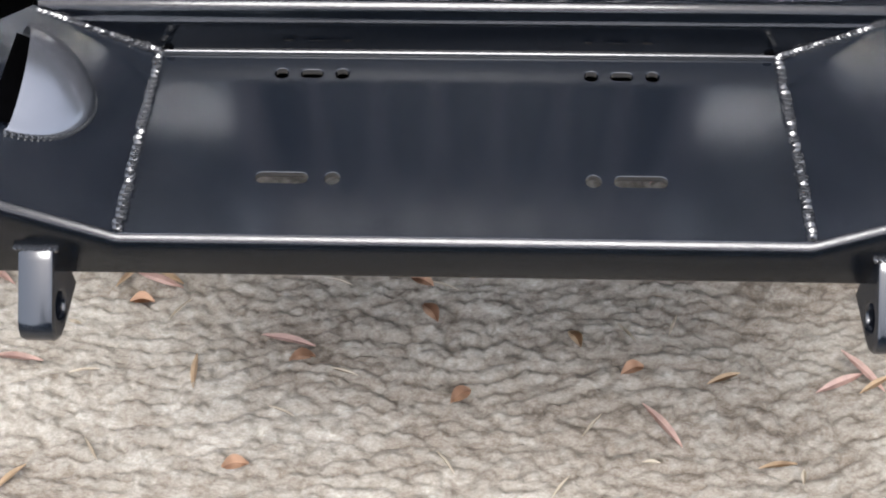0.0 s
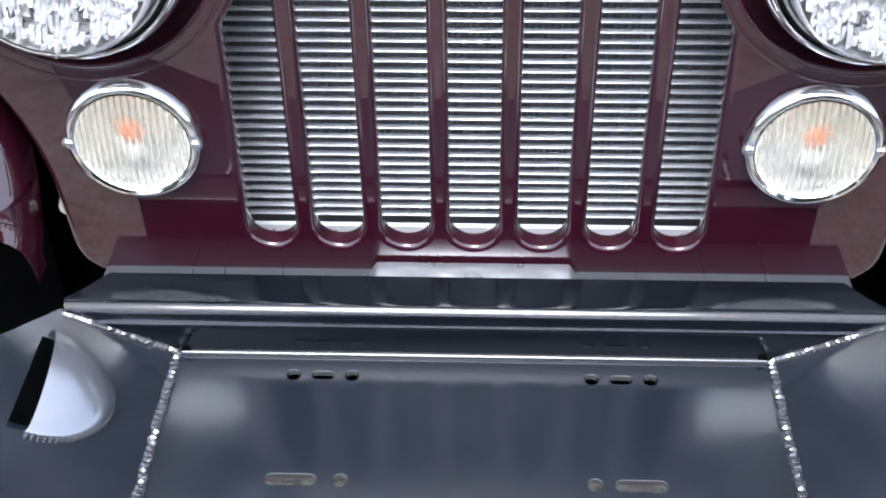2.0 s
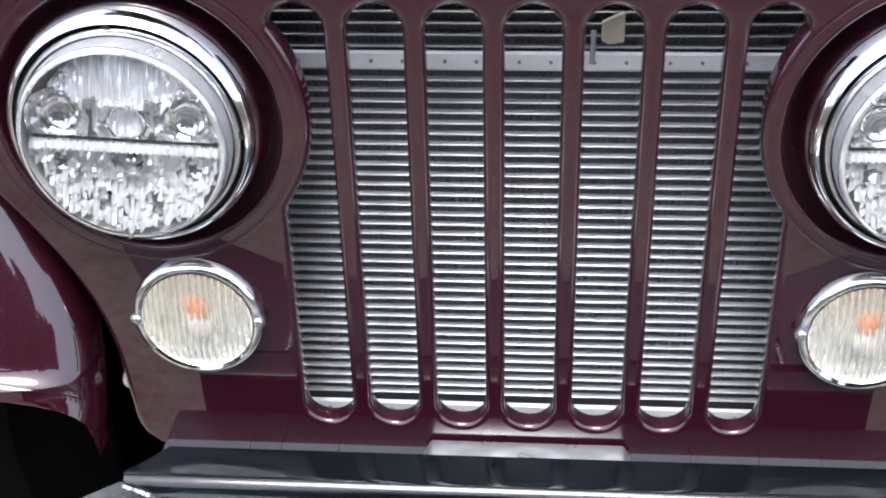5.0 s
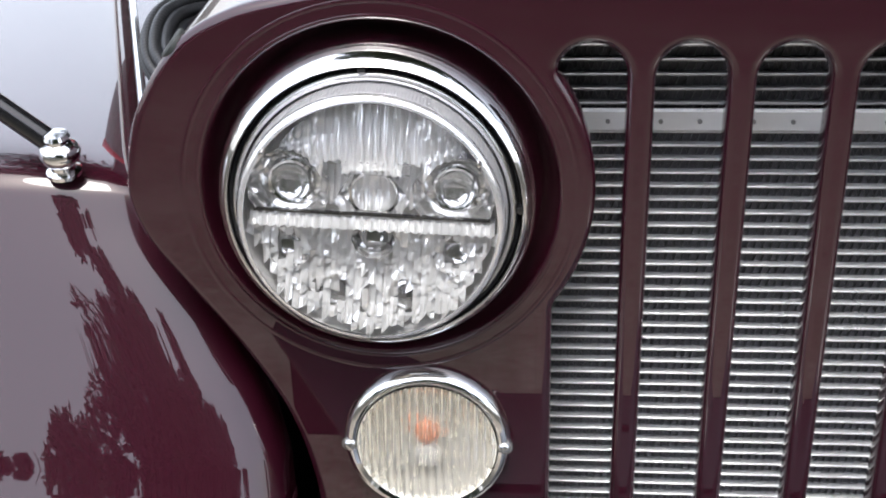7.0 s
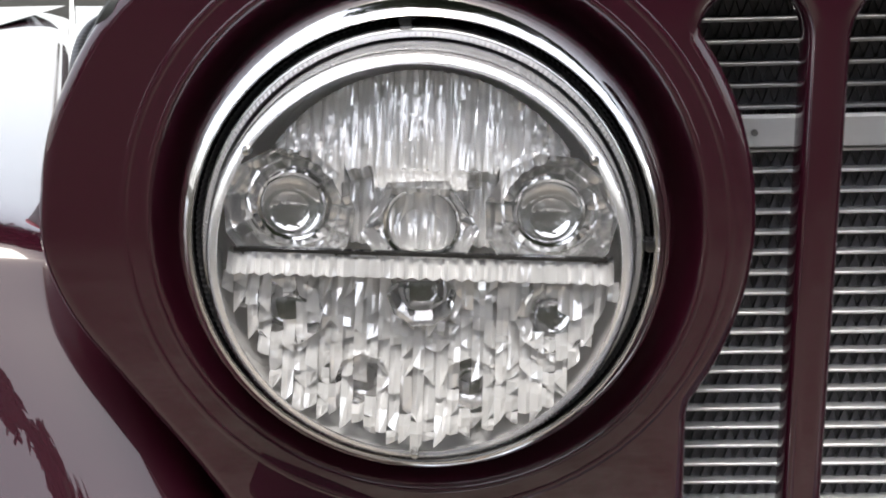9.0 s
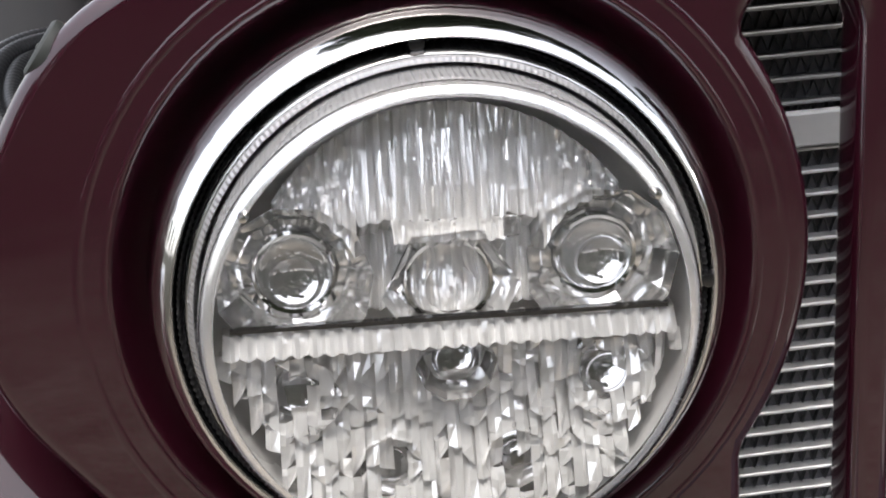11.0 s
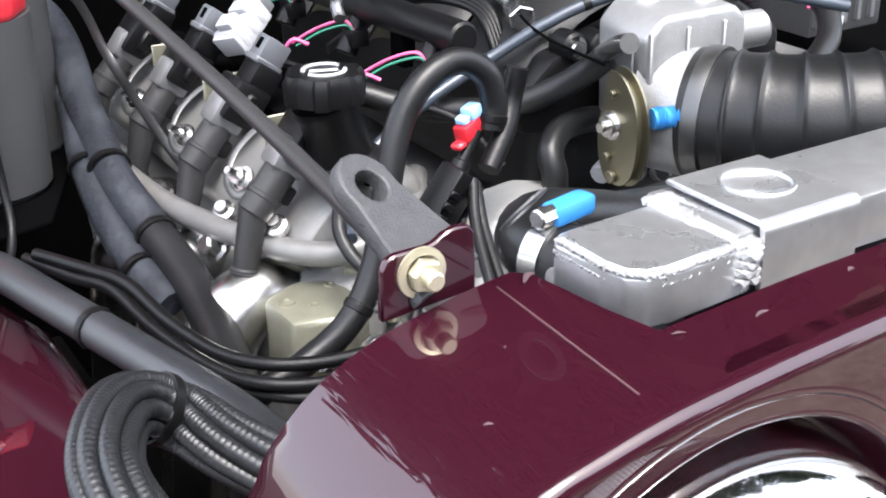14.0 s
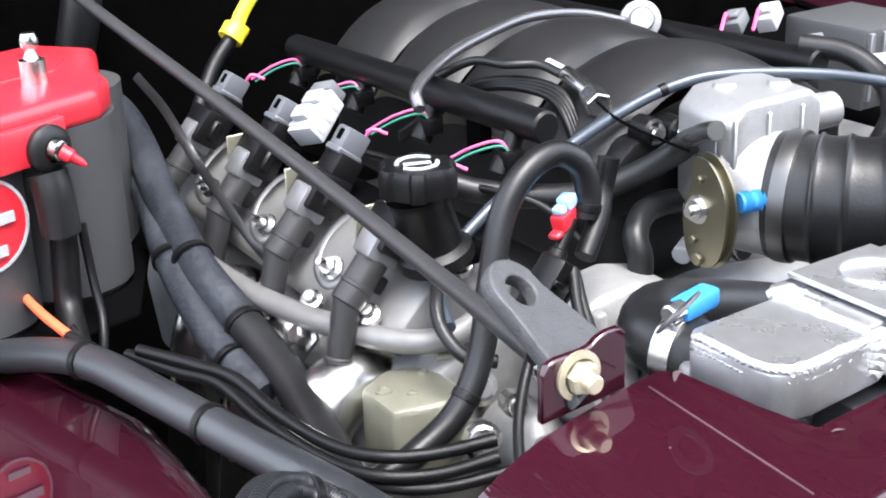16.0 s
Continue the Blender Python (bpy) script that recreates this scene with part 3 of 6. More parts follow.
# cowl: the wall that runs back from the panel's rim
rim = [p for p in rhalf if p[1] > 0.10]
rim = [(-x, z) for x, z in rim[::-1]] + rim[1:]
bm = B()
rows = []
rim2 = []
for a, b in zip(rim, rim[1:]):
    m = max(1, int(math.dist(a, b) / 0.006))
    rim2 += [(a[0] + (b[0] - a[0]) * k / m, a[1] + (b[1] - a[1]) * k / m) for k in range(m)]
rim2.append(rim[-1])
for t, lip in ((0, 0), (0.15, 0), (0.35, 0), (0.55, 0), (0.75, 0), (0.9, 0), (0.985, 0), (1, 0.002), (1, 0.012)):
    row = []
    for x, z in rim2:
        w = min(max((0.336 - abs(x)) / 0.018, 0), 1)
        w = w * w * (3 - 2 * w)
        y = GY + 0.010 + t * (0.111 - 0.072 * w)
        row.append(bm.verts.new((x, y, z + 0.004 * (1 - w) * t * (abs(x) < 0.46) - lip)))
    rows.append(row)
for a, b in zip(rows, rows[1:]):
    for k in range(len(a) - 1):
        bm.faces.new((a[k], a[k + 1], b[k + 1], b[k]))
bmesh.ops.recalc_face_normals(bm, faces=bm.faces)
part("cowl", bm, PAINT, grille)

for s in (-1, 1):
    # bowl behind the headlight's opening
    bm = B()
    lathe(bm, (HX[s], GY, LZ - 0.002), (0, -1, 0), [(0.1215, -0.0004), (0.1205, 0.0003), (0.1192, 0.0003), (0.1178, -0.0006), (0.1166, -0.0028), (0.1156, -0.0065), (0.1145, -0.012), (0.1128, -0.018), (0.1100, -0.0235), (0.1055, -0.027), (0.085, -0.029)], 72)
    part("headlight_bowl", bm, PAINT, grille)
    bm = B()
    lathe(bm, (HX[s], GY, LZ - 0.002), (0, -1, 0), [(0.1318, -0.0008), (0.1308, 0.00005), (0.1290, 0.00018), (0.1274, 0.00005), (0.1264, -0.0008)], 72)
    part("pressed_ring", bm, PAINT, grille)

# ---- headlights ----
def headlight(s):
    c = V(HX[s], 0, LZ)
    twist = radians(2.8 if s < 0 else 0.0)
    hl = thing("headlight", (HX[s], GY, LZ - 0.095), "round chrome-ringed headlight with clear faceted lens", "headlight", "front headlights")

    def ring(name, prof, m, label="", seg=72, parent=hl):
        bm = B()
        lathe(bm, (c.x, 0, c.z), (0, 1, 0), prof, seg)
        return part(name, bm, m, parent, label)

    ring("bezel", [(0.107, 0.165), (0.1065, 0.140), (0.105, 0.118), (0.1015, 0.101), (0.097, 0.0925), (0.0945, 0.0905), (0.0936, 0.0915), (0.0932, 0.095)], CHROME, "deep polished chrome bezel")
    # black surface that puts the gap's shade into colour
    ring("shadow_gap", [(0.0934, 0.094), (0.0930, 0.112), (0.0905, 0.118), (0.0890, 0.112)], BLACKGLOSS, "black ring standing for the shadow gap inside the bezel")
    ring("retaining_ring", [(0.0908, 0.120), (0.0908, 0.097), (0.0900, 0.0915), (0.0882, 0.0885), (0.0864, 0.0890), (0.0854, 0.092), (0.0850, 0.105)], CHROME)
    lens = ring("lens", [(0.0836, 0.090), (0.0836, 0.0745), (0.0832, 0.0718), (0.0818, 0.0696), (0.077, 0.0680), (0.062, 0.0662), (0.04, 0.0648), (0.02, 0.0642), (0.0, 0.0640)], COVER, "clear domed polycarbonate lens")
    if lens.data.polygons[-1].normal.y > 0:
        lens.data.flip_normals()
    lens.visible_shadow = False
    ring("housing", [(0.0812, 0.0760), (0.0810, 0.0985), (0.0805, 0.118), (0.0745, 0.126), (0.0, 0.128)], HOUSING, "grey inner housing")
    # added silver ring: the clear shoulder's sky reflection made as a part
    ring("lens_edge_sheen", [(0.0838, 0.0905), (0.0837, 0.0762), (0.0830, 0.0732), (0.0818, 0.0712), (0.0804, 0.0703), (0.0790, 0.0699), (0.0786, 0.0701)], mat("sky_sheen_lens_edge", (0.80, 0.80, 0.81), 0.16, 0.75, rvar=0.04), "opaque silver ring standing for the sky's sheen on the lens shoulder")
    # knurled band inside the bezel
    bm = B()
    n = 220
    va, vb = [], []
    for k in range(2 * n):
        a = math.pi * k / n
        r = 0.0925 if k % 2 else 0.0919
        va.append(bm.verts.new((c.x + r * math.cos(a), 0.0945, c.z + r * math.sin(a))))
        vb.append(bm.verts.new((c.x + (r - 0.0012) * math.cos(a), 0.104, c.z + (r - 0.0012) * math.sin(a))))
    for k in range(2 * n):
        bm.faces.new((va[k], va[(k + 1) % (2 * n)], vb[(k + 1) % (2 * n)], vb[k]))
    part("knurled_band", bm, mat("dark_knurled_steel", (0.10, 0.10, 0.105), 0.35, 0.5), hl, "finely ridged dark band", smooth=False)
    for a in (34 - math.degrees(twist), 146 - math.degrees(twist), 270 - math.degrees(twist)):
        bm = B()
        p = V(c.x + 0.0792 * math.cos(radians(a)), 0.0690, c.z + 0.0792 * math.sin(radians(a)))
        lathe(bm, p, (0, -1, 0), [(0.0, 0.003), (0.0012, 0.0026), (0.0018, 0.001), (0.002, -0.003)], 12)
        part("aiming_pin", bm, GALV, hl)
    for a in (0, 92):
        bm = B()
        x = V(math.cos(radians(a)), 0, math.sin(radians(a)))
        lathe(bm, c + x * 0.0922 + V(0, 0.0935, 0), (0, -1, 0), [(0.0, 0.0015), (0.0026, 0.001), (0.0032, -0.001), (0.0034, -0.006)], 12)
        part("clip", bm, BLACKGLOSS, hl)

    def at(u, v, y):
        return (c.x + 0.935 * (u * math.cos(twist) + v * math.sin(twist)), y - 0.028, c.z + 0.935 * (v * math.cos(twist) - u * math.sin(twist)))

    rnd = random.Random(7)
    # fluted upper reflector
    bm = B()
    ribs, cols = 29, []
    for k in range(ribs):
        ph, wave, tall = rnd.uniform(0, 6), rnd.uniform(0.0003, 0.0014), rnd.uniform(0.7, 1.7)
        for j in range(5):
            u = -0.0725 + 0.145 * (k + j / 5) / ribs
            top = math.sqrt(max(0.0775**2 - u * u, 0))
            au = abs(u)
            low = 0.003 if au < 0.0325 else 0.0175 + math.sqrt(max(0.0255**2 - (au - 0.0578) ** 2, 0))
            if top - low < 0.004:
                continue
            bulge = (0, 0.0014, 0.0021, 0.0017, 0.0006)[j] * tall
            col = []
            for i in range(9):
                v = low + (top - low) * i / 8
                f = max(v - 0.030, 0) / 0.050
                y = (0.1110 + 0.014 * f if v > 0.030 or au > 0.0325 else 0.1195 + 0.30 * v) - bulge + wave * math.sin(i * 1.3 + ph + j * 0.25)
                col.append(bm.verts.new(at(u, v, y)))
            cols.append(col)
    for a, b in zip(cols, cols[1:]):
        if abs(a[0].co.x - b[0].co.x) < 0.003:
            for k in range(8):
                bm.faces.new((a[k], b[k], b[k + 1], a[k + 1]))
    part("fluted_reflector", bm, REFLECT, hl, "chrome reflector with upright flutes", smooth=False)
    # fine-lined satin skirt of the lens
    bm = B()
    n = 240
    rings = []
    for r, y in ((0.0850, 0.1020), (0.0846, 0.0900), (0.0840, 0.0760), (0.0836, 0.0735)):
        rings.append([bm.verts.new((c.x + (r - 0.00025 * (k % 2)) * math.cos(math.pi * k / n), y, c.z + (r - 0.00025 * (k % 2)) * math.sin(math.pi * k / n))) for k in range(2 * n)])
    for va, vb in zip(rings, rings[1:]):
        for k in range(2 * n):
            bm.faces.new((va[k], va[(k + 1) % (2 * n)], vb[(k + 1) % (2 * n)], vb[k]))
    part("satin_band", bm, SATIN, hl, "satin grey skirt with fine lines", smooth=False)
    # tall facets of the lower reflector
    bm = B()
    nu = 33
    cups = ((-0.0570, -0.0255, 0.0140), (0.001, -0.0160, 0.0125), (0.0575, -0.0255, 0.0140), (-0.0240, -0.0560, 0.0105), (0.0228, -0.0565, 0.0105))
    for i in range(nu):
        cuts = [-0.009]
        while cuts[-1] > -0.085:
            cuts.append(cuts[-1] - rnd.choice((0.006, 0.009, 0.013, 0.020)) * rnd.uniform(0.8, 1.2))
        for v1, v0 in zip(cuts, cuts[1:]):
            u0, u1 = -0.0850 + 0.170 * i / nu, -0.0850 + 0.170 * (i + 1) / nu
            um, vm = (u0 + u1) / 2, (v0 + v1) / 2
            au = abs(um)
            limit = -0.0845 + 0.33 * au if au < 0.058 else -0.0654 + (au - 0.058) * 2.0
            limit += 0.0025 if i % 2 else 0
            v0 = max(v0, limit)
            vm = (v0 + v1) / 2
            if v1 < limit + 0.001 or any(math.hypot(um - a, (vm - b) * 0.8) < r * 0.60 for a, b, r in cups):
                continue
            y = 0.122 - 1.6 * um * um - 3.2 * vm * vm
            lean, turn, bulge = rnd.choice((0.32, 0.38, 0.30, 0.25, 0.0)) * rnd.uniform(0.8, 1.2) * min(v1 - v0, 0.016), rnd.gauss(0, 0.0020), rnd.uniform(0.0003, 0.0016)
            jag = rnd.uniform(-0.003, 0.003) if v0 > limit + 0.004 else rnd.uniform(-0.002, 0.004)
            peak = rnd.uniform(0.25, 0.75)
            low, mid, high = [], [], []
            for w, off in ((0.0, turn * -0.5), (peak, -bulge), (1.0, turn * 0.5)):
                uu = u0 + (u1 - u0) * w
                low.append(bm.verts.new(at(uu, v0 + jag * (w - 0.5) * 2, y + off - lean)))
                mid.append(bm.verts.new(at(uu, vm + jag * 0.5, y + off * 1.4 - 0.0008)))
                high.append(bm.verts.new(at(uu, v1, y + off + lean)))
            for lo_, hi_ in ((low, mid), (mid, high)):
                for k in range(2):
                    bm.faces.new((lo_[k], lo_[k + 1], hi_[k + 1]))
                    bm.faces.new((lo_[k], hi_[k + 1], hi_[k]))
    part("faceted_reflector", bm, mat("bright_facets", (0.98, 0.98, 0.98), 0.04, 0.42, 0, 0.02, rvar=0.03), hl, "chrome reflector broken into tall facets", smooth=False)
    # cups with their projector lenses
    for u, v, rc, rl, seg in ((-0.0555, 0.0185, 0.0265, 0.0128, 11), (0.0, 0.0120, 0.0235, 0.0140, 6), (0.0545, 0.0190, 0.0265, 0.0128, 11), (-0.0570, -0.0255, 0.0150, 0.0112, 10), (0.001, -0.0160, 0.0140, 0.0105, 10), (0.0575, -0.0255, 0.0150, 0.0112, 10), (-0.0240, -0.0560, 0.0115, 0.0088, 8), (0.0228, -0.0565, 0.0115, 0.0088, 8)):
        bm = B()
        lathe(bm, at(u, v, 0), (0, 1, 0), [(rc, 0.1085), (rc * 0.93, 0.1125), (rc * 0.75, 0.119), (rl, 0.1235)], seg, up=(1, 0, 0.01))
        cup = part("reflector_cup", bm, CUP, hl, "", smooth=False)
        bm = B()
        lathe(bm, at(u, v, 0), (0, 1, 0), [(0.0, 0.1085), (rl * 0.35, 0.1092), (rl * 0.62, 0.111), (rl * 0.64, 0.1122), (rl * 0.86, 0.1145), (rl, 0.119), (rl, 0.124), (0, 0.124)], 28)
        lp = part("projector_lens", bm, GLASS, cup, "clear stepped projector lens")
        lp.visible_shadow = False
        bm = B()
        lathe(bm, at(u, v, 0), (0, 1, 0), [(rl * 1.02, 0.1225), (rl * 0.9, 0.1255), (rl * 0.45, 0.1285), (0.0, 0.1290)], 20)
        part("emitter_cup", bm, CUP, cup)
        bm = B()
        lathe(bm, at(u, v, 0), (0, 1, 0), [(rl * 1.0, 0.1215), (rl * 1.0, 0.1185), (rl * 1.10, 0.1180), (rl * 1.13, 0.1215)], 28)
        part("lens_collar", bm, CHROME, cup)
    # ribbed crossbar
    bm = B()
    n, prev = 27, None
    for k in range(4 * n + 1):
        u = -0.0822 + 0.1644 * k / (4 * n)
        y = 0.1055 - (0, 0.0020, 0.0026, 0.0012)[k % 4] + 0.0008 * math.sin(k * 1.7)
        cur = [bm.verts.new(at(u, v, y + d)) for v, d in ((-0.0078, 0.012), (-0.0074, 0.000), (0.0000, 0.0055), (0.0004, 0.012))]
        if prev:
            for i in range(3):
                bm.faces.new((prev[i], cur[i], cur[i + 1], prev[i + 1]))
        prev = cur
    part("ribbed_bar", bm, REFLECT, hl, "ribbed bright crossbar", smooth=False)
    # black strip that draws the shadow between crossbar and cups
    bm = B()
    rows = [[bm.verts.new(at(-0.079 + 0.158 * k / 16, v, y)) for k in range(17)] for v, y in ((0.0006, 0.1100), (0.0010, 0.1080), (0.0026, 0.1080), (0.0030, 0.1100))]
    for a, b in zip(rows, rows[1:]):
        for k in range(16):
            bm.faces.new((a[k], a[k + 1], b[k + 1], b[k]))
    part("bar_shadow", bm, BLACKGLOSS, hl, "dark strip standing for the shadow above the crossbar")
    bm = B()
    for k in range(7):
        box(bm, at(-0.018 + 0.0062 * k, 0.0305, 0.108), at(-0.018 + 0.0062 * k + 0.0056, 0.0385, 0.112), 0.0008, 1)
    part("light_guide", bm, GLASS, hl, "clear segmented light guide").visible_shadow = False
    hl.location.y += 0.012
    return hl


for s in (-1, 1):
    headlight(s)


# ---- parking lamps ----
def parking_lamp(s):
    px = -0.2925 if s < 0 else 0.2855
    c = (px, -0.024, 0.1537)
    pl = thing("parking_lamp", (px, GY, 0.095), "round chrome-rimmed parking lamp with fluted clear lens", "parking lamp", "parking lamps")
    def ring(name, prof, m, label="", seg=48):
        bm = B()
        lathe(bm, c, (0, 1, 0), prof, seg)
        return part(name, bm, m, pl, label)
    ring("rim", [(0.059, 0.145), (0.0595, 0.139), (0.058, 0.133), (0.0555, 0.130), (0.053, 0.1295), (0.0505, 0.131), (0.0495, 0.135)], CHROME, "chrome rim")
    ring("reflector", [(0.0495, 0.130), (0.047, 0.1335), (0.036, 0.1375), (0.02, 0.1388), (0.0, 0.1390)], PEARL)
    bm = B()
    lathe(bm, (c[0], 0.107, c[2] + 0.008), (0, 1, 0), [(0.0, 0.0), (0.005, 0.0006), (0.0085, 0.003), (0.0095, 0.006), (0.0085, 0.010)], 24)
    part("bulb", bm, AMBER, pl, "amber bulb")
    # pale bulb base added below the amber bulb
    bm = B()
    lathe(bm, (c[0], 0.108, c[2] - 0.012), (0, 1, 0), [(0.0, 0.0), (0.006, 0.0004), (0.009, 0.002), (0.010, 0.007)], 24)
    part("bulb_base", bm, mat("white_bulb_base", (0.85, 0.84, 0.80), 0.3), pl, "white bulb base below the amber bulb")
    bm = B()
    n, prev = 17, None
    for k in range(4 * n + 1):
        x = -0.0492 + 0.0984 * k / (4 * n)
        w = math.sqrt(0.0497**2 - x * x)
        groove = (0.0, 0.0024, 0.0034, 0.0024)[k % 4]
        cur = [bm.verts.new((c[0] + x, 0.1095 - 0.007 * (1 - (x * x + (w * v) ** 2) / 0.0025) - groove, c[2] + w * v)) for v in (-1, -0.75, -0.5, -0.25, 0, 0.25, 0.5, 0.75, 1)]
        if prev:
            for i in range(8):
                bm.faces.new((prev[i], cur[i], cur[i + 1], prev[i + 1]))
        prev = cur
    bmesh.ops.solidify(bm, geom=bm.faces[:], thickness=-0.0022)
    part("lens", bm, LAMPGLASS, pl, "clear fluted lens").visible_shadow = False
    for sx in (-1, 1):
        bm = B()
        lathe(bm, (c[0] + sx * 0.0545, 0.107, c[2]), (0, -1, 0), [(0.0, 0.004), (0.003, 0.0036), (0.0045, 0.002), (0.005, 0), (0.0062, 0.0), (0.0065, -0.003)], 14)
        part("screw", bm, GALV, pl)
    pl.location.y += 0.014
    return pl


for s in (-1, 1):
    parking_lamp(s)

# ---- radiator ----
RY = 0.20
rad = thing("radiator", (0, RY + 0.03, -0.01), "bright aluminium radiator with tubes and zigzag fins", "radiator")
RX = 0.235
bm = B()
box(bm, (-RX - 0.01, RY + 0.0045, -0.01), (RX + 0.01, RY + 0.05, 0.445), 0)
# solid box whose dark grey stands for the shade deep between the fins
part("core", bm, mat("shaded_fin_depth", (0.10, 0.10, 0.11), 0.5, 0.6), rad)
zs = [0.018 + k * 0.0101 for k in range(42)]
for z in zs:
    bm = B()
    box(bm, (-RX, RY - 0.0020, z - 0.0009), (RX, RY + 0.013, z + 0.0009), 0.0008, 3)
    # top tubes take the darker copy, which stands for the cowl's shade
    part("tube", bm, TUBE if z < 0.37 else TUBE_SHADED, rad)
bm = B()
for za, zb in zip(zs, zs[1:]):
    n = int(2 * RX / 0.0028)
    prev = None
    for k in range(n + 1):
        x = -RX + 2 * RX * k / n
        z = (za + 0.0012) if k % 2 else (zb - 0.0012)
        cur = (bm.verts.new((x, RY + 0.002, z)), bm.verts.new((x, RY + 0.012, z)))
        if prev:
            bm.faces.new((prev[0], cur[0], cur[1], prev[1]))
        prev = cur
tagged(part("fin_pack", bm, FIN, rad, "zigzag cooling fins", smooth=False), kind="stuff")
for z0, z1, nm in ((0.364, 0.3788, "upper_strap"), (-0.004, 0.010, "lower_strap")):
    bm = B()
    box(bm, (-RX, RY - 0.008, z0), (RX, RY - 0.002, z1), 0.001, 1)
    part(nm, bm, STRAP, rad)
    for i in range(7):
        for dx in (-0.012, 0.014):
            bm = B()
            cyl(bm, ((i - 3) * PITCH + dx, RY - 0.008, (z0 + z1) / 2), ((i - 3) * PITCH + dx, RY - 0.0095, (z0 + z1) / 2), 0.0016, seg=10)
            part("rivet", bm, ALU_CAST, rad)
# tanks on top


def bead(bm, path, w, step=0.0030, z=0.0):
    for a, b in zip(path, path[1:]):
        m = max(2, int(math.dist(a, b) / step))
        for k in range(m):
            p = V(*a).lerp(V(*b), (k + random.uniform(0.3, 0.7)) / m)
            r = bmesh.ops.create_icosphere(bm, subdivisions=1, radius=1)
            ww = w * random.uniform(0.85, 1.2)
            bmesh.ops.transform(bm, verts=r["verts"], matrix=Matrix.Translation(p) @ Matrix.Diagonal((ww, ww, ww * 0.6, 1)))


bm = B()
et = [(-0.3085, 0.234), (-0.3055, 0.222), (-0.298, 0.2150), (-0.286, 0.2130), (-0.236, 0.2165), (-0.236, 0.278), (-0.300, 0.276), (-0.3085, 0.268)]
prism(bm, [(x, y, 0.456) for x, y in et], (0, 0, 0.0235), 0.0022)
part("end_tank", bm, ALU, rad, "welded aluminium end tank with rounded corners").location.x += 0.006
bm = B()
lid = [(-0.3045, 0.236), (-0.3020, 0.2255), (-0.296, 0.2195), (-0.286, 0.2178), (-0.246, 0.2205), (-0.246, 0.274), (-0.298, 0.272), (-0.3045, 0.266)]
prism(bm, [(x, y, 0.478) for x, y in lid], (0, 0, 0.0035), 0.0008, 1)
part("tank_lid", bm, ALU, rad).location.x += 0.006
bm = B()
edge = [(-0.3060, 0.268), (-0.3060, 0.235), (-0.3035, 0.2242), (-0.297, 0.2178), (-0.286, 0.2158), (-0.248, 0.2185)]
bead(bm, [(x, y, 0.4803) for x, y in edge], 0.0030, 0.0028)
bead(bm, [(x - (0.0012 if y > 0.23 else 0), y - (0.0012 if y < 0.23 else 0), 0.4755) for x, y in edge], 0.0020, 0.0026)
for k in range(3):
    bead(bm, [(-0.2435 + 0.0045 * k, 0.2175, 0.4790), (-0.2465 + 0.0055 * k, 0.277, 0.4825)], 0.0042, 0.0026)
bead(bm, [(-0.245, 0.2155, 0.462), (-0.238, 0.2150, 0.478)], 0.0055, 0.004)
bead(bm, [(-0.238, 0.2155, 0.462), (-0.235, 0.2160, 0.480)], 0.0050, 0.004)
tagged(part("weld_seam", bm, WELD, rad, "rippled bright weld seam"), kind="stuff").location.x += 0.006
bm = B()
box(bm, (-0.236, 0.2215, 0.456), (0.32, 0.284, 0.4835), 0.0022)
part("top_tank", bm, ALU, rad)
# saddle cover with its round opening
loop = [(-0.2260, 0.2190), (-0.1650, 0.2190), (-0.1650, 0.281), (-0.2260, 0.281)]
hole = [(-0.1935 + 0.0185 * math.cos(a), 0.2535 + 0.0185 * math.sin(a)) for a in (2 * math.pi * k / 32 for k in range(32))]
bm = flat("saddle", [loop, hole], 0.0032, 0.0008, 1, Matrix.Translation((0, 0, 0.4872)))
part("saddle_cover", bm, ALU, rad, "folded aluminium saddle over the tank")
bm = B()
rows = []
for y, z in ((0.2195, 0.4888), (0.2180, 0.4885), (0.2166, 0.4875), (0.2156, 0.4860), (0.2150, 0.4838), (0.2148, 0.4800), (0.2148, 0.4560), (0.2178, 0.4560), (0.2178, 0.4830)):
    rows.append([bm.verts.new((x, y, z)) for x in (-0.2260, -0.1650)])
for a, b in zip(rows, rows[1:]):
    bm.faces.new((a[0], a[1], b[1], b[0]))
bm.faces.new([r[0] for r in rows])
bm.faces.new([r[1] for r in rows][::-1])
bmesh.ops.recalc_face_normals(bm, faces=bm.faces)
part("saddle_front", bm, ALU, rad)
bm = B()
lathe(bm, (-0.1935, 0.2535, 0.4845), (0, 0, 1), [(0.0188, 0.0), (0.0188, 0.0048), (0.0182, 0.0054), (0.0170, 0.0050), (0.0165, 0.003), (0.0150, 0.002), (0, 0.0018)], 40)
part("filler_neck", bm, ALU, rad, "bright round filler opening")
bm = B()
box(bm, (-0.30, 0.242, 0.0), (-0.236, 0.28, 0.462), 0.004)
part("side_column", bm, ALU, rad)
bm = B()
box(bm, (0.236, 0.242, 0.0), (0.30, 0.28, 0.462), 0.004)
part("side_column", bm, ALU, rad)
bm = B()
box(bm, (-0.235, 0.2425, 0.43), (0.235, 0.28, 0.462), 0.004)
part("neck_plate", bm, ALU, rad)
# wire tag hanging in front of the core
bm = B()
tube(bm, [(0.048, 0.19, 0.40), (0.0475, 0.187, 0.385), (0.047, 0.19, 0.372)], 0.0022, 8)
solo("sensor_wire", bm, WHITEPLASTIC, (0.047, 0.19, 0.37), "short white sensor wire before the radiator core", "wire")
bm = B()
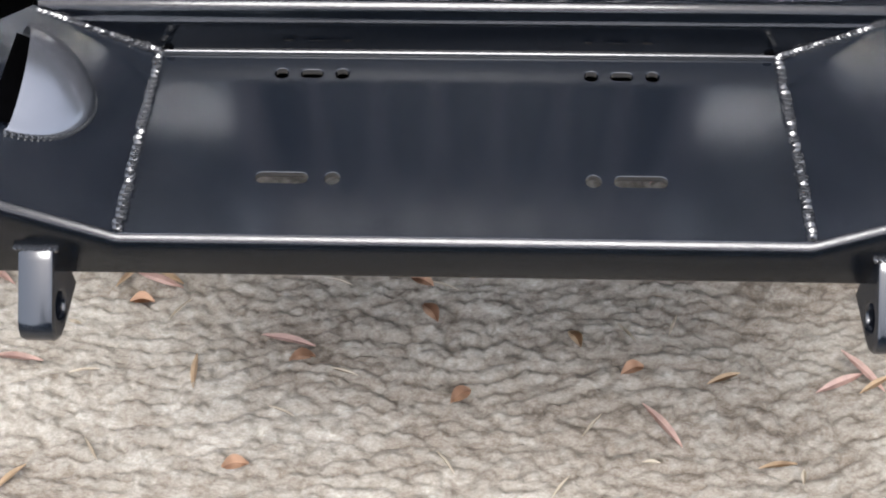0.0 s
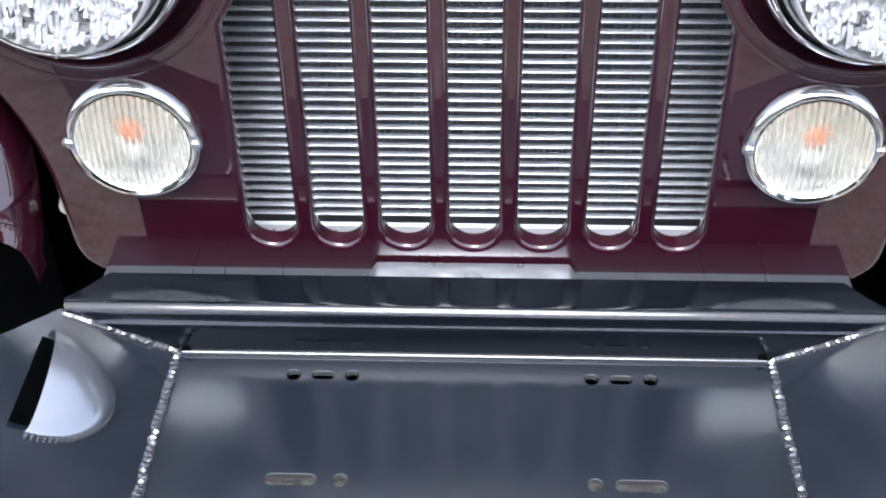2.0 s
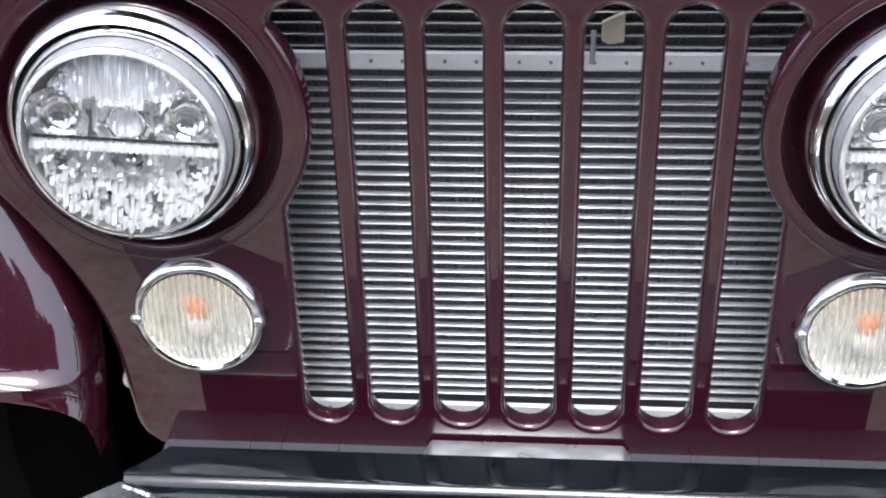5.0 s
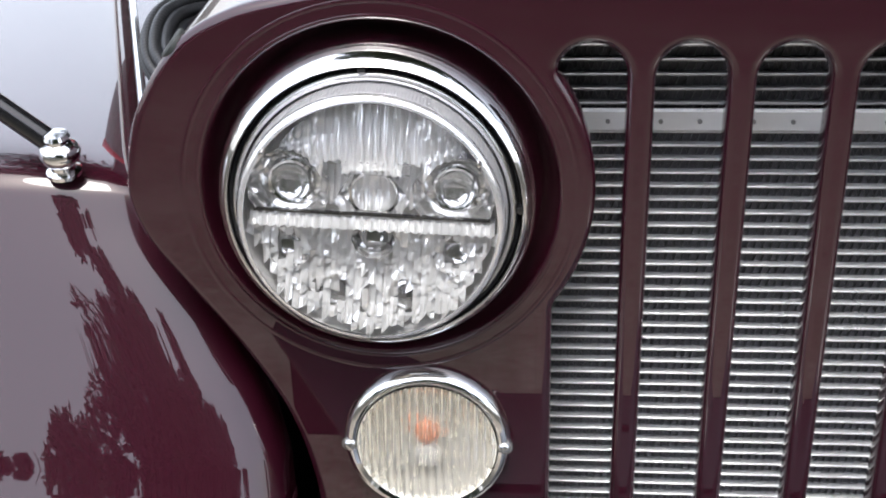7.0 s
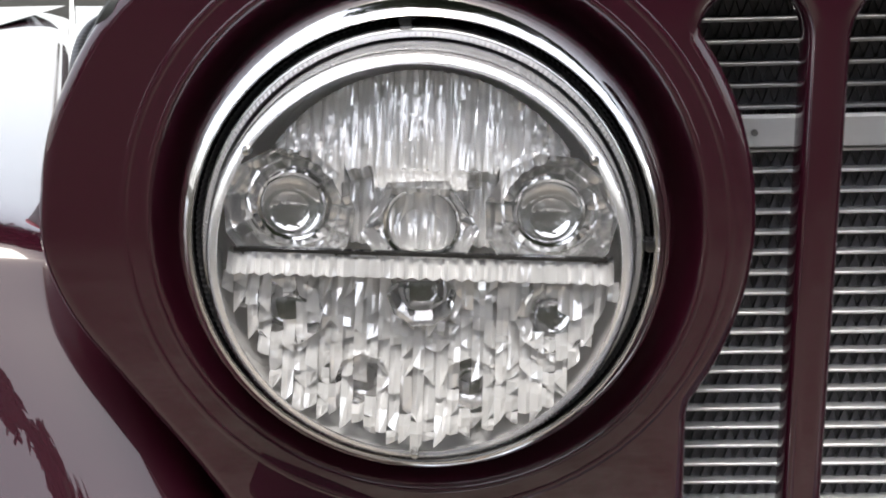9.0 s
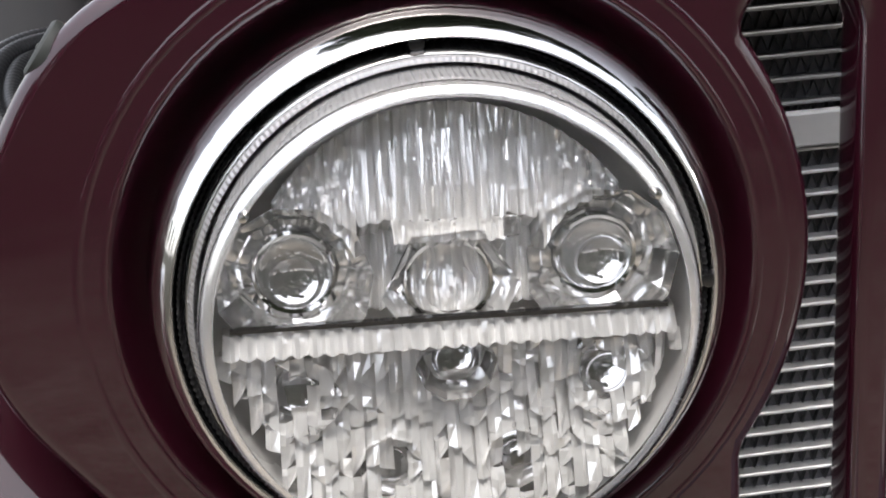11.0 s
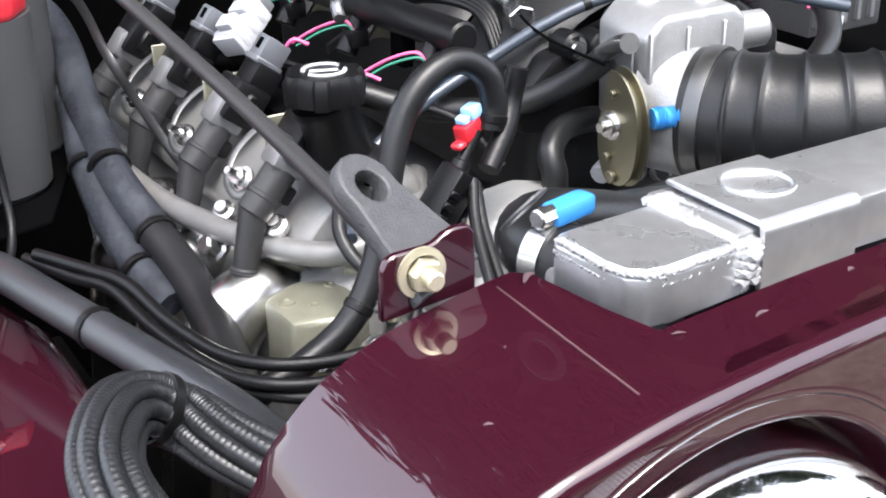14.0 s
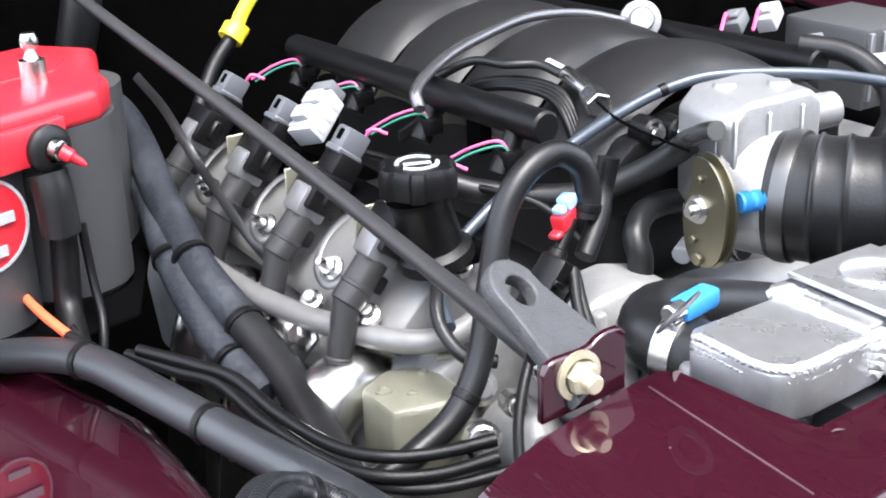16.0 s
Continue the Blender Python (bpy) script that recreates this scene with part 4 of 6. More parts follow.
prism(bm, [(0.054, 0.186, 0.392), (0.054, 0.186, 0.408), (0.068, 0.182, 0.416), (0.072, 0.182, 0.418), (0.072, 0.182, 0.393), (0.060, 0.184, 0.390)], (0, 0.006, 0), 0.001)
solo("paper_tag", bm, mat("cream_card", (0.62, 0.56, 0.42), 0.7), (0.062, 0.185, 0.39), "small cream card tag behind the grille", "tag")

# ---- fenders ----
def fender_inner(z):
    pts = [(0.345, 0.489), (0.30, 0.475), (0.25, 0.447), (0.20, 0.421), (0.15, 0.404), (0.10, 0.397), (0.0, 0.395)]
    for (z1, x1), (z0, x0) in zip(pts, pts[1:]):
        if z >= z0:
            return x0 + (x1 - x0) * min((z - z0) / (z1 - z0), 1)
    return 0.395


def fender(s):
    fd = thing("fender", (s * 0.7, 0.4, 0.03), "glossy maroon steel front fender with rounded nose", "fender", "front fenders")
    prof = [(1.3, 0.330), (0.8, 0.334), (0.45, 0.338), (0.30, 0.340), (0.225, 0.340), (0.198, 0.336), (0.184, 0.327), (0.175, 0.312), (0.155, 0.27), (0.130, 0.215), (0.106, 0.165), (0.090, 0.132), (0.082, 0.118), (0.073, 0.112), (0.068, 0.105), (0.074, 0.098), (0.11, 0.096)]
    prof = [(p.x, p.z) for p in spline([(y, 0, z) for y, z in prof], 5)]
    bm = B()
    rows = []
    for off, dn in ((-0.004, 0.075), (-0.003, 0.050), (0.0, 0.035), (0.008, 0.0245), (0.020, 0.0172), (0.040, 0.0108), (0.065, 0.0060), (0.095, 0.0027), (0.130, 0.0008), (0.170, 0), (0.25, 0), (0.38, 0), (0.46, 0.004), (0.49, 0.018), (0.50, 0.06)):
        row = []
        for k, (y, z) in enumerate(prof):
            a, b = Vector(prof[max(k - 1, 0)]), Vector(prof[min(k + 1, len(prof) - 1)])
            t = (b - a).normalized()
            n = Vector((t.y, -t.x))  # towards the inside
            if n.y > 0:
                n = -n
            if z < 0.33 and n.x < 0:
                n.x = -n.x
            row.append(bm.verts.new((s * (fender_inner(z) + off + 0.33 * max(y - 0.205, 0) * (off < 0.3)), y + n.x * dn, z + n.y * dn)))
        rows.append(row)
    for a, b in zip(rows, rows[1:]):
        for k in range(len(a) - 1):
            bm.faces.new((a[k], a[k + 1], b[k + 1], b[k]))
    bmesh.ops.recalc_face_normals(bm, faces=bm.faces)
    part("skin", bm, PAINT, fd)
    bm = B()
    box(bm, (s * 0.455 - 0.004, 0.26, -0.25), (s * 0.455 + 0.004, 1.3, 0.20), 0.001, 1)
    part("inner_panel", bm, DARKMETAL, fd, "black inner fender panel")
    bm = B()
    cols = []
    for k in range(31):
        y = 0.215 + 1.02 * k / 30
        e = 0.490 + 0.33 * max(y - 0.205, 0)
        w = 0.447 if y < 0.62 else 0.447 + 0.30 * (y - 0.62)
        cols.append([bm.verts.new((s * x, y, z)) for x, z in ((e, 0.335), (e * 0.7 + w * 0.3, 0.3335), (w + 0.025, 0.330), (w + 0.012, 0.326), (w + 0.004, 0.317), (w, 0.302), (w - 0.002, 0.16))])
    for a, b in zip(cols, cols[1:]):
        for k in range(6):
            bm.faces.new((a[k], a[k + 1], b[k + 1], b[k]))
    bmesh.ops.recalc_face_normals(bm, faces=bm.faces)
    # the near apron takes the body paint, the far one is near-black
    part("inner_apron", bm, PAINT if s < 0 else DARKMETAL, fd, "glossy maroon inner fender apron" if s < 0 else "far inner fender apron, coloured near-black")
    bm = B()
    tube(bm, [(s * (0.494 + 0.33 * (y - 0.205)), y, 0.3425) for y in (0.215, 0.5, 0.8, 1.25)], 0.0035, 8, 6)
    part("edge_bead", bm, CHROME, fd, "bright bead along the fender's inner edge")
    bm = B()
    lathe(bm, (s * 0.372, 0.150, 0.066), (-s * 0.4, -0.9, 0), [(0.0, 0.014), (0.006, 0.013), (0.0075, 0.008), (0.0078, 0.004), (0.011, 0.0035), (0.011, 0.0)], 14)
    part("bolt", bm, GALV, fd, "bright bolt at the grille's edge")
    return fd


for s in (-1, 1):
    fender(s)
# mirror-arm stud and black arm on the fender
arm = thing("ball_joint_stay", (-0.551, 0.190, 0.331), "black stay rod on a chrome ball stud on the fender", "stay")
bm = B()
lathe(bm, (-0.551, 0.190, 0.331), (0, -0.15, 1), [(0.0125, 0), (0.0125, 0.003), (0.009, 0.005), (0.009, 0.008), (0.0130, 0.012), (0.0145, 0.0175), (0.0125, 0.023), (0.008, 0.026), (0.008, 0.028), (0.0095, 0.0295), (0.008, 0.0325), (0, 0.033)], 28)
part("ball_stud", bm, CHROME, arm, "chrome ball stud")
bm = B()
tube(bm, [(-0.556, 0.190, 0.354), (-0.60, 0.192, 0.388), (-0.66, 0.195, 0.432)], 0.0085, 10, smooth=False)
part("rod", bm, BLACKGLOSS, arm, "black rod")
# near-black box added below the tray so that its rear holes look dark
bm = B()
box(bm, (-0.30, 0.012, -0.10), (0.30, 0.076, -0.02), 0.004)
part("hole_backing", bm, DARKMETAL, bumper)

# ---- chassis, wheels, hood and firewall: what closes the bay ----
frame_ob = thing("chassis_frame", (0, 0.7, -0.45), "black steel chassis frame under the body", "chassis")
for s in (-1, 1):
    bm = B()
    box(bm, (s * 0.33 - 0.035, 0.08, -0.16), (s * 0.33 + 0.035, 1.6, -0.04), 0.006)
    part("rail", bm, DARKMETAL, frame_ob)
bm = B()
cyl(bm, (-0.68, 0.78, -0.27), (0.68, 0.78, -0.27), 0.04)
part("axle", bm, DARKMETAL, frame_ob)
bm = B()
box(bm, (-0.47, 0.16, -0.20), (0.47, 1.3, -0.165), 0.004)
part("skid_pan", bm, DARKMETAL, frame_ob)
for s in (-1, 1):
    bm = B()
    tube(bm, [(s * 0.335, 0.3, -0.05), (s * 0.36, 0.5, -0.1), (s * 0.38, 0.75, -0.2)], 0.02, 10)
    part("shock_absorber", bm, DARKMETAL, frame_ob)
for s in (-1, 1):
    wh = thing("wheel", (s * 0.78, 0.78, -0.65), "black off-road wheel with a treaded tyre", "wheel", "front wheels")
    bm = B()
    prof = [(0.20, -0.11), (0.30, -0.125), (0.355, -0.115), (0.375, -0.09), (0.38, 0.0), (0.375, 0.09), (0.355, 0.115), (0.30, 0.125), (0.20, 0.11)]
    lathe(bm, (s * 0.78, 0.78, -0.27), (1, 0, 0), prof, 48)
    part("tyre", bm, TYRE, wh)
    bm = B()
    lathe(bm, (s * 0.78, 0.78, -0.27), (1, 0, 0), [(0.0, -0.05), (0.19, -0.05), (0.205, -0.1), (0.205, 0.1), (0.19, 0.05), (0, 0.05)], 32)
    part("rim", bm, DARKMETAL, wh)
bm = B()
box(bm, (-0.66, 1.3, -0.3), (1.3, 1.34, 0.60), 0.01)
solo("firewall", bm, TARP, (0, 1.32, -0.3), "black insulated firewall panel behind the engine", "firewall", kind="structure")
hood = thing("hood", (0, 1.34, 0.62), "raised hood with black insulated underside", "hood")
m = Matrix.Translation((0, 1.34, 0.62)) @ Matrix.Rotation(radians(-12), 4, "X")
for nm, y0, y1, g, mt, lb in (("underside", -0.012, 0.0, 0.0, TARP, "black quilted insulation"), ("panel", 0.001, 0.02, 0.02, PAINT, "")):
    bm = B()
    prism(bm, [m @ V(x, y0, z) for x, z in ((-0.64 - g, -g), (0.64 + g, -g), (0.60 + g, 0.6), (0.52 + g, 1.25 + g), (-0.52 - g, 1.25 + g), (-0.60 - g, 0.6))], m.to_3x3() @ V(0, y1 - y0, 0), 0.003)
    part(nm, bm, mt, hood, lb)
bm = B()
tube(bm, [(-0.30, 1.29, 0.36), (-0.29, 1.25, 0.43), (-0.27, 1.24, 0.52), (-0.25, 1.30, 0.60)], 0.022, 12)
solo("rubber_duct", bm, RUBBER, (-0.30, 1.2, 0.38), "black rubber duct against the firewall", "duct")

# ---- grille hardware ----
bm = B()
prism(bm, [(-0.4055, 0.254, 0.4700), (-0.4050, 0.254, 0.4925), (-0.4025, 0.254, 0.4970), (-0.398, 0.254, 0.4985), (-0.384, 0.254, 0.4985), (-0.3795, 0.254, 0.4995), (-0.3765, 0.254, 0.5018), (-0.371, 0.254, 0.5035), (-0.3635, 0.254, 0.5035), (-0.3605, 0.254, 0.5000), (-0.3600, 0.254, 0.4730)], (0, 0.004, 0), 0.0008, 1)
tab = thing("hinge_tab", (-0.38, 0.256, 0.472), "maroon painted tab standing on the grille cowl", "tab")
part("plate", bm, PAINT, tab)
bm = B()
tube(bm, [(-0.404, 0.2575, 0.4712), (-0.385, 0.2575, 0.4735), (-0.362, 0.2575, 0.4755)], 0.0022, 8)
part("foot_bead", bm, PAINT, tab, "painted weld bead along the tab's foot")
bolt = thing("hex_bolt", (-0.380, 0.252, 0.479), "yellow zinc-plated hex bolt with washer through the tab", "bolt")
bm = B()
lathe(bm, (-0.380, 0.2538, 0.4875), (0, -1, 0), [(0.0, 0.0), (0.0112, 0.0), (0.0112, 0.0016), (0.0082, 0.0022)], 28)
part("washer", bm, BRASS, bolt)
bm = B()
lathe(bm, (-0.380, 0.2520, 0.4875), (0, -1, 0), [(0.0075, 0.0), (0.0075, 0.0040), (0.0065, 0.0052), (0.0045, 0.0054)], 6)
part("nut", bm, BRASS, bolt, smooth=False)
bm = B()
cyl(bm, (-0.380, 0.2485, 0.4875), (-0.380, 0.2410, 0.4875), 0.0042, bevel=0.0008)
part("thread", bm, BRASS, bolt)
bolt.location.z += 0.004
tab.location += V(0.007, 0, 0.003)
# bracket with the support rod
br = thing("support_bracket", (-0.365, 0.27, 0.476), "black cast bracket with a round eye", "bracket")
pl = [(-0.026, 0.0), (0.022, 0.0), (0.0235, 0.012), (0.0155, 0.048)] + [(0.0 + 0.0165 * math.cos(a), 0.053 + 0.0165 * math.sin(a)) for a in (radians(d) for d in range(15, 176, 16))] + [(-0.0165, 0.048)]
place = Matrix.Translation((-0.361, 0.262, 0.479)) @ Matrix.Rotation(radians(28), 4, "Z") @ Matrix.Rotation(radians(40), 4, "X")
bm = flat("eyeplate", [pl, circle(0.0, 0.052, 0.0078, 20)], 0.008, 0.0018, 2, place)
part("eye_plate", bm, mat("black_cast_iron", (0.045, 0.046, 0.049), 0.55, 0.2, 0, 0.3, 160, 0.35, 800), br)
bm = B()
lathe(bm, place @ V(0.0, 0.0, 0.052), place.to_3x3() @ V(0, -1, 0), [(0.0078, 0.0002), (0.0125, 0.0002), (0.0125, 0.0012), (0.0118, 0.0016), (0.0078, 0.0016)], 28, closed=True)
part("eye_boss", bm, mat("worn_cast_iron", (0.06, 0.061, 0.065), 0.5, 0.3, 0, 0.3, 120, 0.4, 400), br)
bm = B()
tube(bm, [(-0.367, 0.300, 0.478), (-0.344, 0.427, 0.471), (-0.331, 0.586, 0.478), (-0.330, 0.785, 0.500), (-0.339, 0.994, 0.531), (-0.35, 1.28, 0.575)], 0.0054, 10)
solo("support_rod", bm, BOOT, (-0.34, 0.8, 0.47), "long black radiator support rod across the engine bay", "rod")
# rubber buffers on the cowl
for p, ax, lb in (((-0.1860, 0.1425, 0.4850), (0, -0.12, 1), "round black rubber buffer on the cowl"), ((-0.4460, 0.1420, 0.4400), (-0.78, -0.1, 0.62), "round grey rubber buffer on the cowl shoulder")):
    bm = B()
    lathe(bm, p, ax, [(0.0, 0.0028), (0.0096, 0.0028), (0.0110, 0.0018), (0.0114, 0.0), (0.0106, -0.004)], 28)
    lathe(bm, p, ax, [(0.0, 0.0034), (0.0014, 0.0032), (0.0018, 0.0026)], 10)
    solo("rubber_buffer", bm, RUBBER if p[0] > -0.3 else mat("grey_rubber", (0.026, 0.029, 0.028), 0.55, spec=0.3), p, lb, "buffer", "cowl buffers")
# scribed seam on the cowl
bm = B()
tube(bm, [(-0.352, 0.150, 0.4772), (-0.351, 0.20, 0.4792), (-0.350, 0.243, 0.4808)], 0.0004, 6)
part("seam_line", bm, mat("pale_seam", (0.07, 0.035, 0.04), 0.5), grille, "thin pale seam in the paint")


# chips and scratches in the cowl's paint
CHIP = mat("bare_primer", (0.06, 0.035, 0.04), 0.65)
for (x0, y0, x1, y1, z), w in (((-0.283, 0.163, -0.275, 0.164, 0.4826), 0.0008), ((-0.226, 0.168, -0.222, 0.1685, 0.4850), 0.0009), ((-0.340, 0.238, -0.331, 0.243, 0.4822), 0.0016), ((-0.372, 0.205, -0.371, 0.2055, 0.4765), 0.0007), ((-0.318, 0.172, -0.312, 0.170, 0.4812), 0.0005), ((-0.402, 0.175, -0.398, 0.173, 0.4685), 0.0006)):
    bm = B()
    tube(bm, [(x0, y0, z), ((x0 + x1) / 2, (y0 + y1) / 2 + w, z + 0.0002), (x1, y1, z)], w, 8, radii=lambda t: 0.7 * w * (0.25 + math.sin(math.pi * min(max(t, 0.05), 0.95))), squash=0.5)
    part("paint_chip", bm, CHIP, grille)


# ---- engine ----
engine = thing("engine", (0, 0.75, -0.16), "cast aluminium engine with black coils and intake manifold", "engine")
bm = B()
box(bm, (-0.20, 0.50, -0.16), (0.20, 1.05, 0.30), 0.03)
part("block", bm, ALU_DULL, engine)
for s in (-1, 1):
    bm = B()
    prism(bm, [(s * 0.312, 0.545, 0.18), (s * 0.320, 0.545, 0.26), (s * 0.302, 0.545, 0.322), (s * 0.20, 0.545, 0.36), (s * 0.15, 0.545, 0.30), (s * 0.16, 0.545, 0.18)], (0, 0.47, 0), 0.012, 3)
    part("cylinder_head", bm, ALU_FRONT, engine)
    bm = B()
    sec = [(0.296, 0.345), (0.295, 0.354), (0.287, 0.366), (0.273, 0.380), (0.258, 0.392), (0.232, 0.399), (0.208, 0.396), (0.186, 0.384), (0.180, 0.345)]
    sec = [(p.x, p.z) for p in spline([(x, 0, z) for x, z in sec], 4)]
    rows = []
    for a in (8, 20, 35, 50, 65, 80, 90):
        k, y = 0.78 + 0.22 * math.sin(radians(a)), 0.594 - 0.026 * math.cos(radians(a))
        rows.append([bm.verts.new((s * (0.252 + (x - 0.252) * k), y, 0.345 + (z - 0.345) * k)) for x, z in sec])
    rows.append([bm.verts.new((s * x, 1.0, z)) for x, z in sec])
    bm.faces.new(rows[0])
    for a, b in zip(rows, rows[1:]):
        for k in range(len(a) - 1):
            bm.faces.new((a[k], a[k + 1], b[k + 1], b[k]))
    bmesh.ops.recalc_face_normals(bm, faces=bm.faces)
    part("valve_cover", bm, ALU_DULL, engine, "cast aluminium valve cover")
    bm = B()
    tube(bm, [(s * 0.338, 0.95, 0.350), (s * 0.334, 0.75, 0.350), (s * 0.322, 0.66, 0.352), (s * 0.308, 0.612, 0.354), (s * 0.290, 0.573, 0.354), (s * 0.268, 0.551, 0.356), (s * 0.240, 0.549, 0.360), (s * 0.205, 0.566, 0.368), (s * 0.18, 0.60, 0.378)], 0.0090, 12)
    part("cover_flange", bm, ALU_DULL, engine, "rounded pale flange of the valve cover")
    for y, x, z in ((0.590, 0.298, 0.371), (0.566, 0.235, 0.400), (0.655, 0.31, 0.362)):
        bm = B()
        lathe(bm, (s * x, y, z), (s * 0.45, -0.35, 0.8), [(0.0, 0.005), (0.0045, 0.005), (0.0052, 0.004), (0.0052, 0.0), (0.0085, -0.001), (0.009, -0.006)], 14)
        part("cover_bolt", bm, GALV, engine, smooth=False)
# front cover castings and water pump
bm = B()
prism(bm, [(-0.23, 0.495, 0.10), (-0.235, 0.495, 0.24), (-0.19, 0.495, 0.33), (-0.05, 0.495, 0.36), (0.10, 0.495, 0.34), (0.2, 0.495, 0.2), (0.2, 0.495, 0.1)], (0, 0.05, 0), 0.02, 3)
part("front_cover", bm, ALU_FRONT, engine)
for c, r, d in (((-0.185, 0.485, 0.325), 0.030, 0.03), ((-0.12, 0.45, 0.30), 0.05, 0.05), ((-0.155, 0.45, 0.365), 0.022, 0.03), ((-0.225, 0.50, 0.285), 0.024, 0.025)):
    bm = B()
    lathe(bm, c, (-0.2, -1, 0.25), [(0.0, d), (r * 0.45, d), (r * 0.6, d * 0.85), (r * 0.9, d * 0.7), (r, d * 0.5), (r, 0), (r * 1.12, -0.01), (r * 1.12, -0.03)], 24)
    part("housing", bm, ALU_FRONT, engine)
for x, z in ((-0.205, 0.315), (-0.165, 0.338), (-0.11, 0.352), (-0.215, 0.255), (-0.05, 0.348)):
    bm = B()
    lathe(bm, (x, 0.496, z), (0, -1, 0.1), [(0.0, 0.009), (0.0045, 0.009), (0.0055, 0.0075), (0.0055, 0.002), (0.009, 0.0015), (0.010, -0.004)], 12)
    part("cover_screw", bm, GALV, engine, smooth=False)
for k, pts in enumerate(([(-0.305, 0.40, 0.335), (-0.285, 0.43, 0.352), (-0.262, 0.452, 0.372), (-0.240, 0.462, 0.398)], [(-0.268, 0.345, 0.35), (-0.252, 0.39, 0.385), (-0.238, 0.43, 0.412), (-0.226, 0.452, 0.432)], [(-0.258, 0.345, 0.35), (-0.244, 0.39, 0.382), (-0.232, 0.43, 0.408), (-0.222, 0.455, 0.428)])):
    bm = B()
    tube(bm, pts, 0.0036, 12)
    part("sensor_lead", bm, PLASTIC, engine)
# water pump body with its raised neck
bm = B()
prism(bm, [(-0.205, 0.474, 0.30), (-0.208, 0.474, 0.372), (-0.190, 0.474, 0.390), (-0.150, 0.474, 0.394), (-0.118, 0.474, 0.386), (-0.100, 0.474, 0.360), (-0.098, 0.474, 0.30)], (0, 0.050, 0), 0.007, 3)
part("pump_body", bm, ALU_FRONT, engine, "cast aluminium water pump body")
for x, w in ((-0.188, 0.004), (-0.160, 0.005), (-0.130, 0.004)):
    bm = B()
    prism(bm, [(x - w, 0.476, 0.31), (x - w, 0.476, 0.383), (x + w, 0.476, 0.385), (x + w, 0.476, 0.31)], (0, -0.010, 0), 0.003, 2)
    part("pump_rib", bm, ALU_FRONT, engine)
# accessory bracket
bm = B()
prism(bm, [(-0.323, 0.562, 0.276), (-0.294, 0.577, 0.276), (-0.266, 0.566, 0.276), (-0.264, 0.520, 0.276), (-0.283, 0.508, 0.276), (-0.322, 0.518, 0.276)], (0, 0, 0.056), 0.005, 2)
part("accessory_bracket", bm, OLIVE, engine, "olive zinc accessory bracket")
for x, y, r in ((-0.312, 0.548, 0.0060), (-0.298, 0.534, 0.004), (-0.276, 0.556, 0.0035)):
    bm = B()
    lathe(bm, (x, y, 0.3315), (0, 0, 1), [(0.0, 0.0006), (r * 0.5, 0.0006), (r * 0.6, 0.002), (r, 0.0018), (r * 1.1, -0.001)], 18)
    part("boss", bm, OLIVE, engine)
for pts in ([(-0.318, 0.63, 0.352), (-0.300, 0.612, 0.349), (-0.285, 0.598, 0.338), (-0.276, 0.592, 0.322)], [(-0.298, 0.63, 0.350), (-0.282, 0.610, 0.346), (-0.268, 0.598, 0.334), (-0.262, 0.592, 0.316)], [(-0.262, 0.560, 0.338), (-0.247, 0.552, 0.335), (-0.238, 0.545, 0.320), (-0.236, 0.540, 0.300)]):
    bm = B()
    tube(bm, pts, 0.0045, 10)
    part("bracket_arm", bm, OLIVE, engine)
# bolts and stubs low on the engine's front
for c, ax, r, d, m_ in (((-0.282, 0.475, 0.318), (-0.4, -0.8, 0.4), 0.011, 0.022, GALV), ((-0.278, 0.48, 0.355), (-0.4, -0.8, 0.3), 0.0085, 0.012, ALU_CAST), ((-0.255, 0.475, 0.335), (-0.3, -0.9, 0.2), 0.007, 0.012, GALV), ((-0.245, 0.46, 0.365), (-0.3, -0.9, 0.3), 0.0065, 0.014, GALV), ((-0.300, 0.52, 0.300), (-0.6, -0.7, 0.3), 0.010, 0.012, GALV), ((-0.225, 0.47, 0.392), (-0.2, -0.9, 0.4), 0.0075, 0.014, BRASS)):
    bm = B()
    lathe(bm, c, ax, [(0.0, d), (r * 0.75, d), (r * 0.85, d * 0.85), (r * 0.85, d * 0.4), (r, d * 0.38), (r * 1.25, d * 0.1), (r * 1.25, -0.012)], 12)
    part("stub", bm, m_, engine, smooth=False)
# header tubes
for y, r in ((0.695, 0.022), (0.598, 0.027), (0.805, 0.022)):
    bm = B()
    tube(bm, [(-0.280, y, 0.296), (-0.302, y, 0.313), (-0.326, y - 0.003, 0.312), (-0.346, y - 0.006, 0.290), (-0.354, y, 0.24), (-0.36, y + 0.03, 0.10)], r, 20)
    part("header_tube", bm, GALV, engine, "bright polished exhaust header tube")
    bm = B()
    lathe(bm, (-0.293, y, 0.306), (-0.8, 0, 0.6), [(r + 0.001, -0.006), (r + 0.007, -0.005), (r + 0.007, 0.002), (r + 0.001, 0.003)], 24)
    part("header_flange", bm, ALU_DULL, engine)
for y in (0.645, 0.755):
    bm = B()
    lathe(bm, (-0.322, y, 0.338), (-0.8, -0.1, 0.5), [(0.0, 0.012), (0.006, 0.012), (0.0075, 0.009), (0.008, 0.0), (0.012, -0.001), (0.012, -0.004)], 6)
    part("head_bolt", bm, GALV, engine, smooth=False)

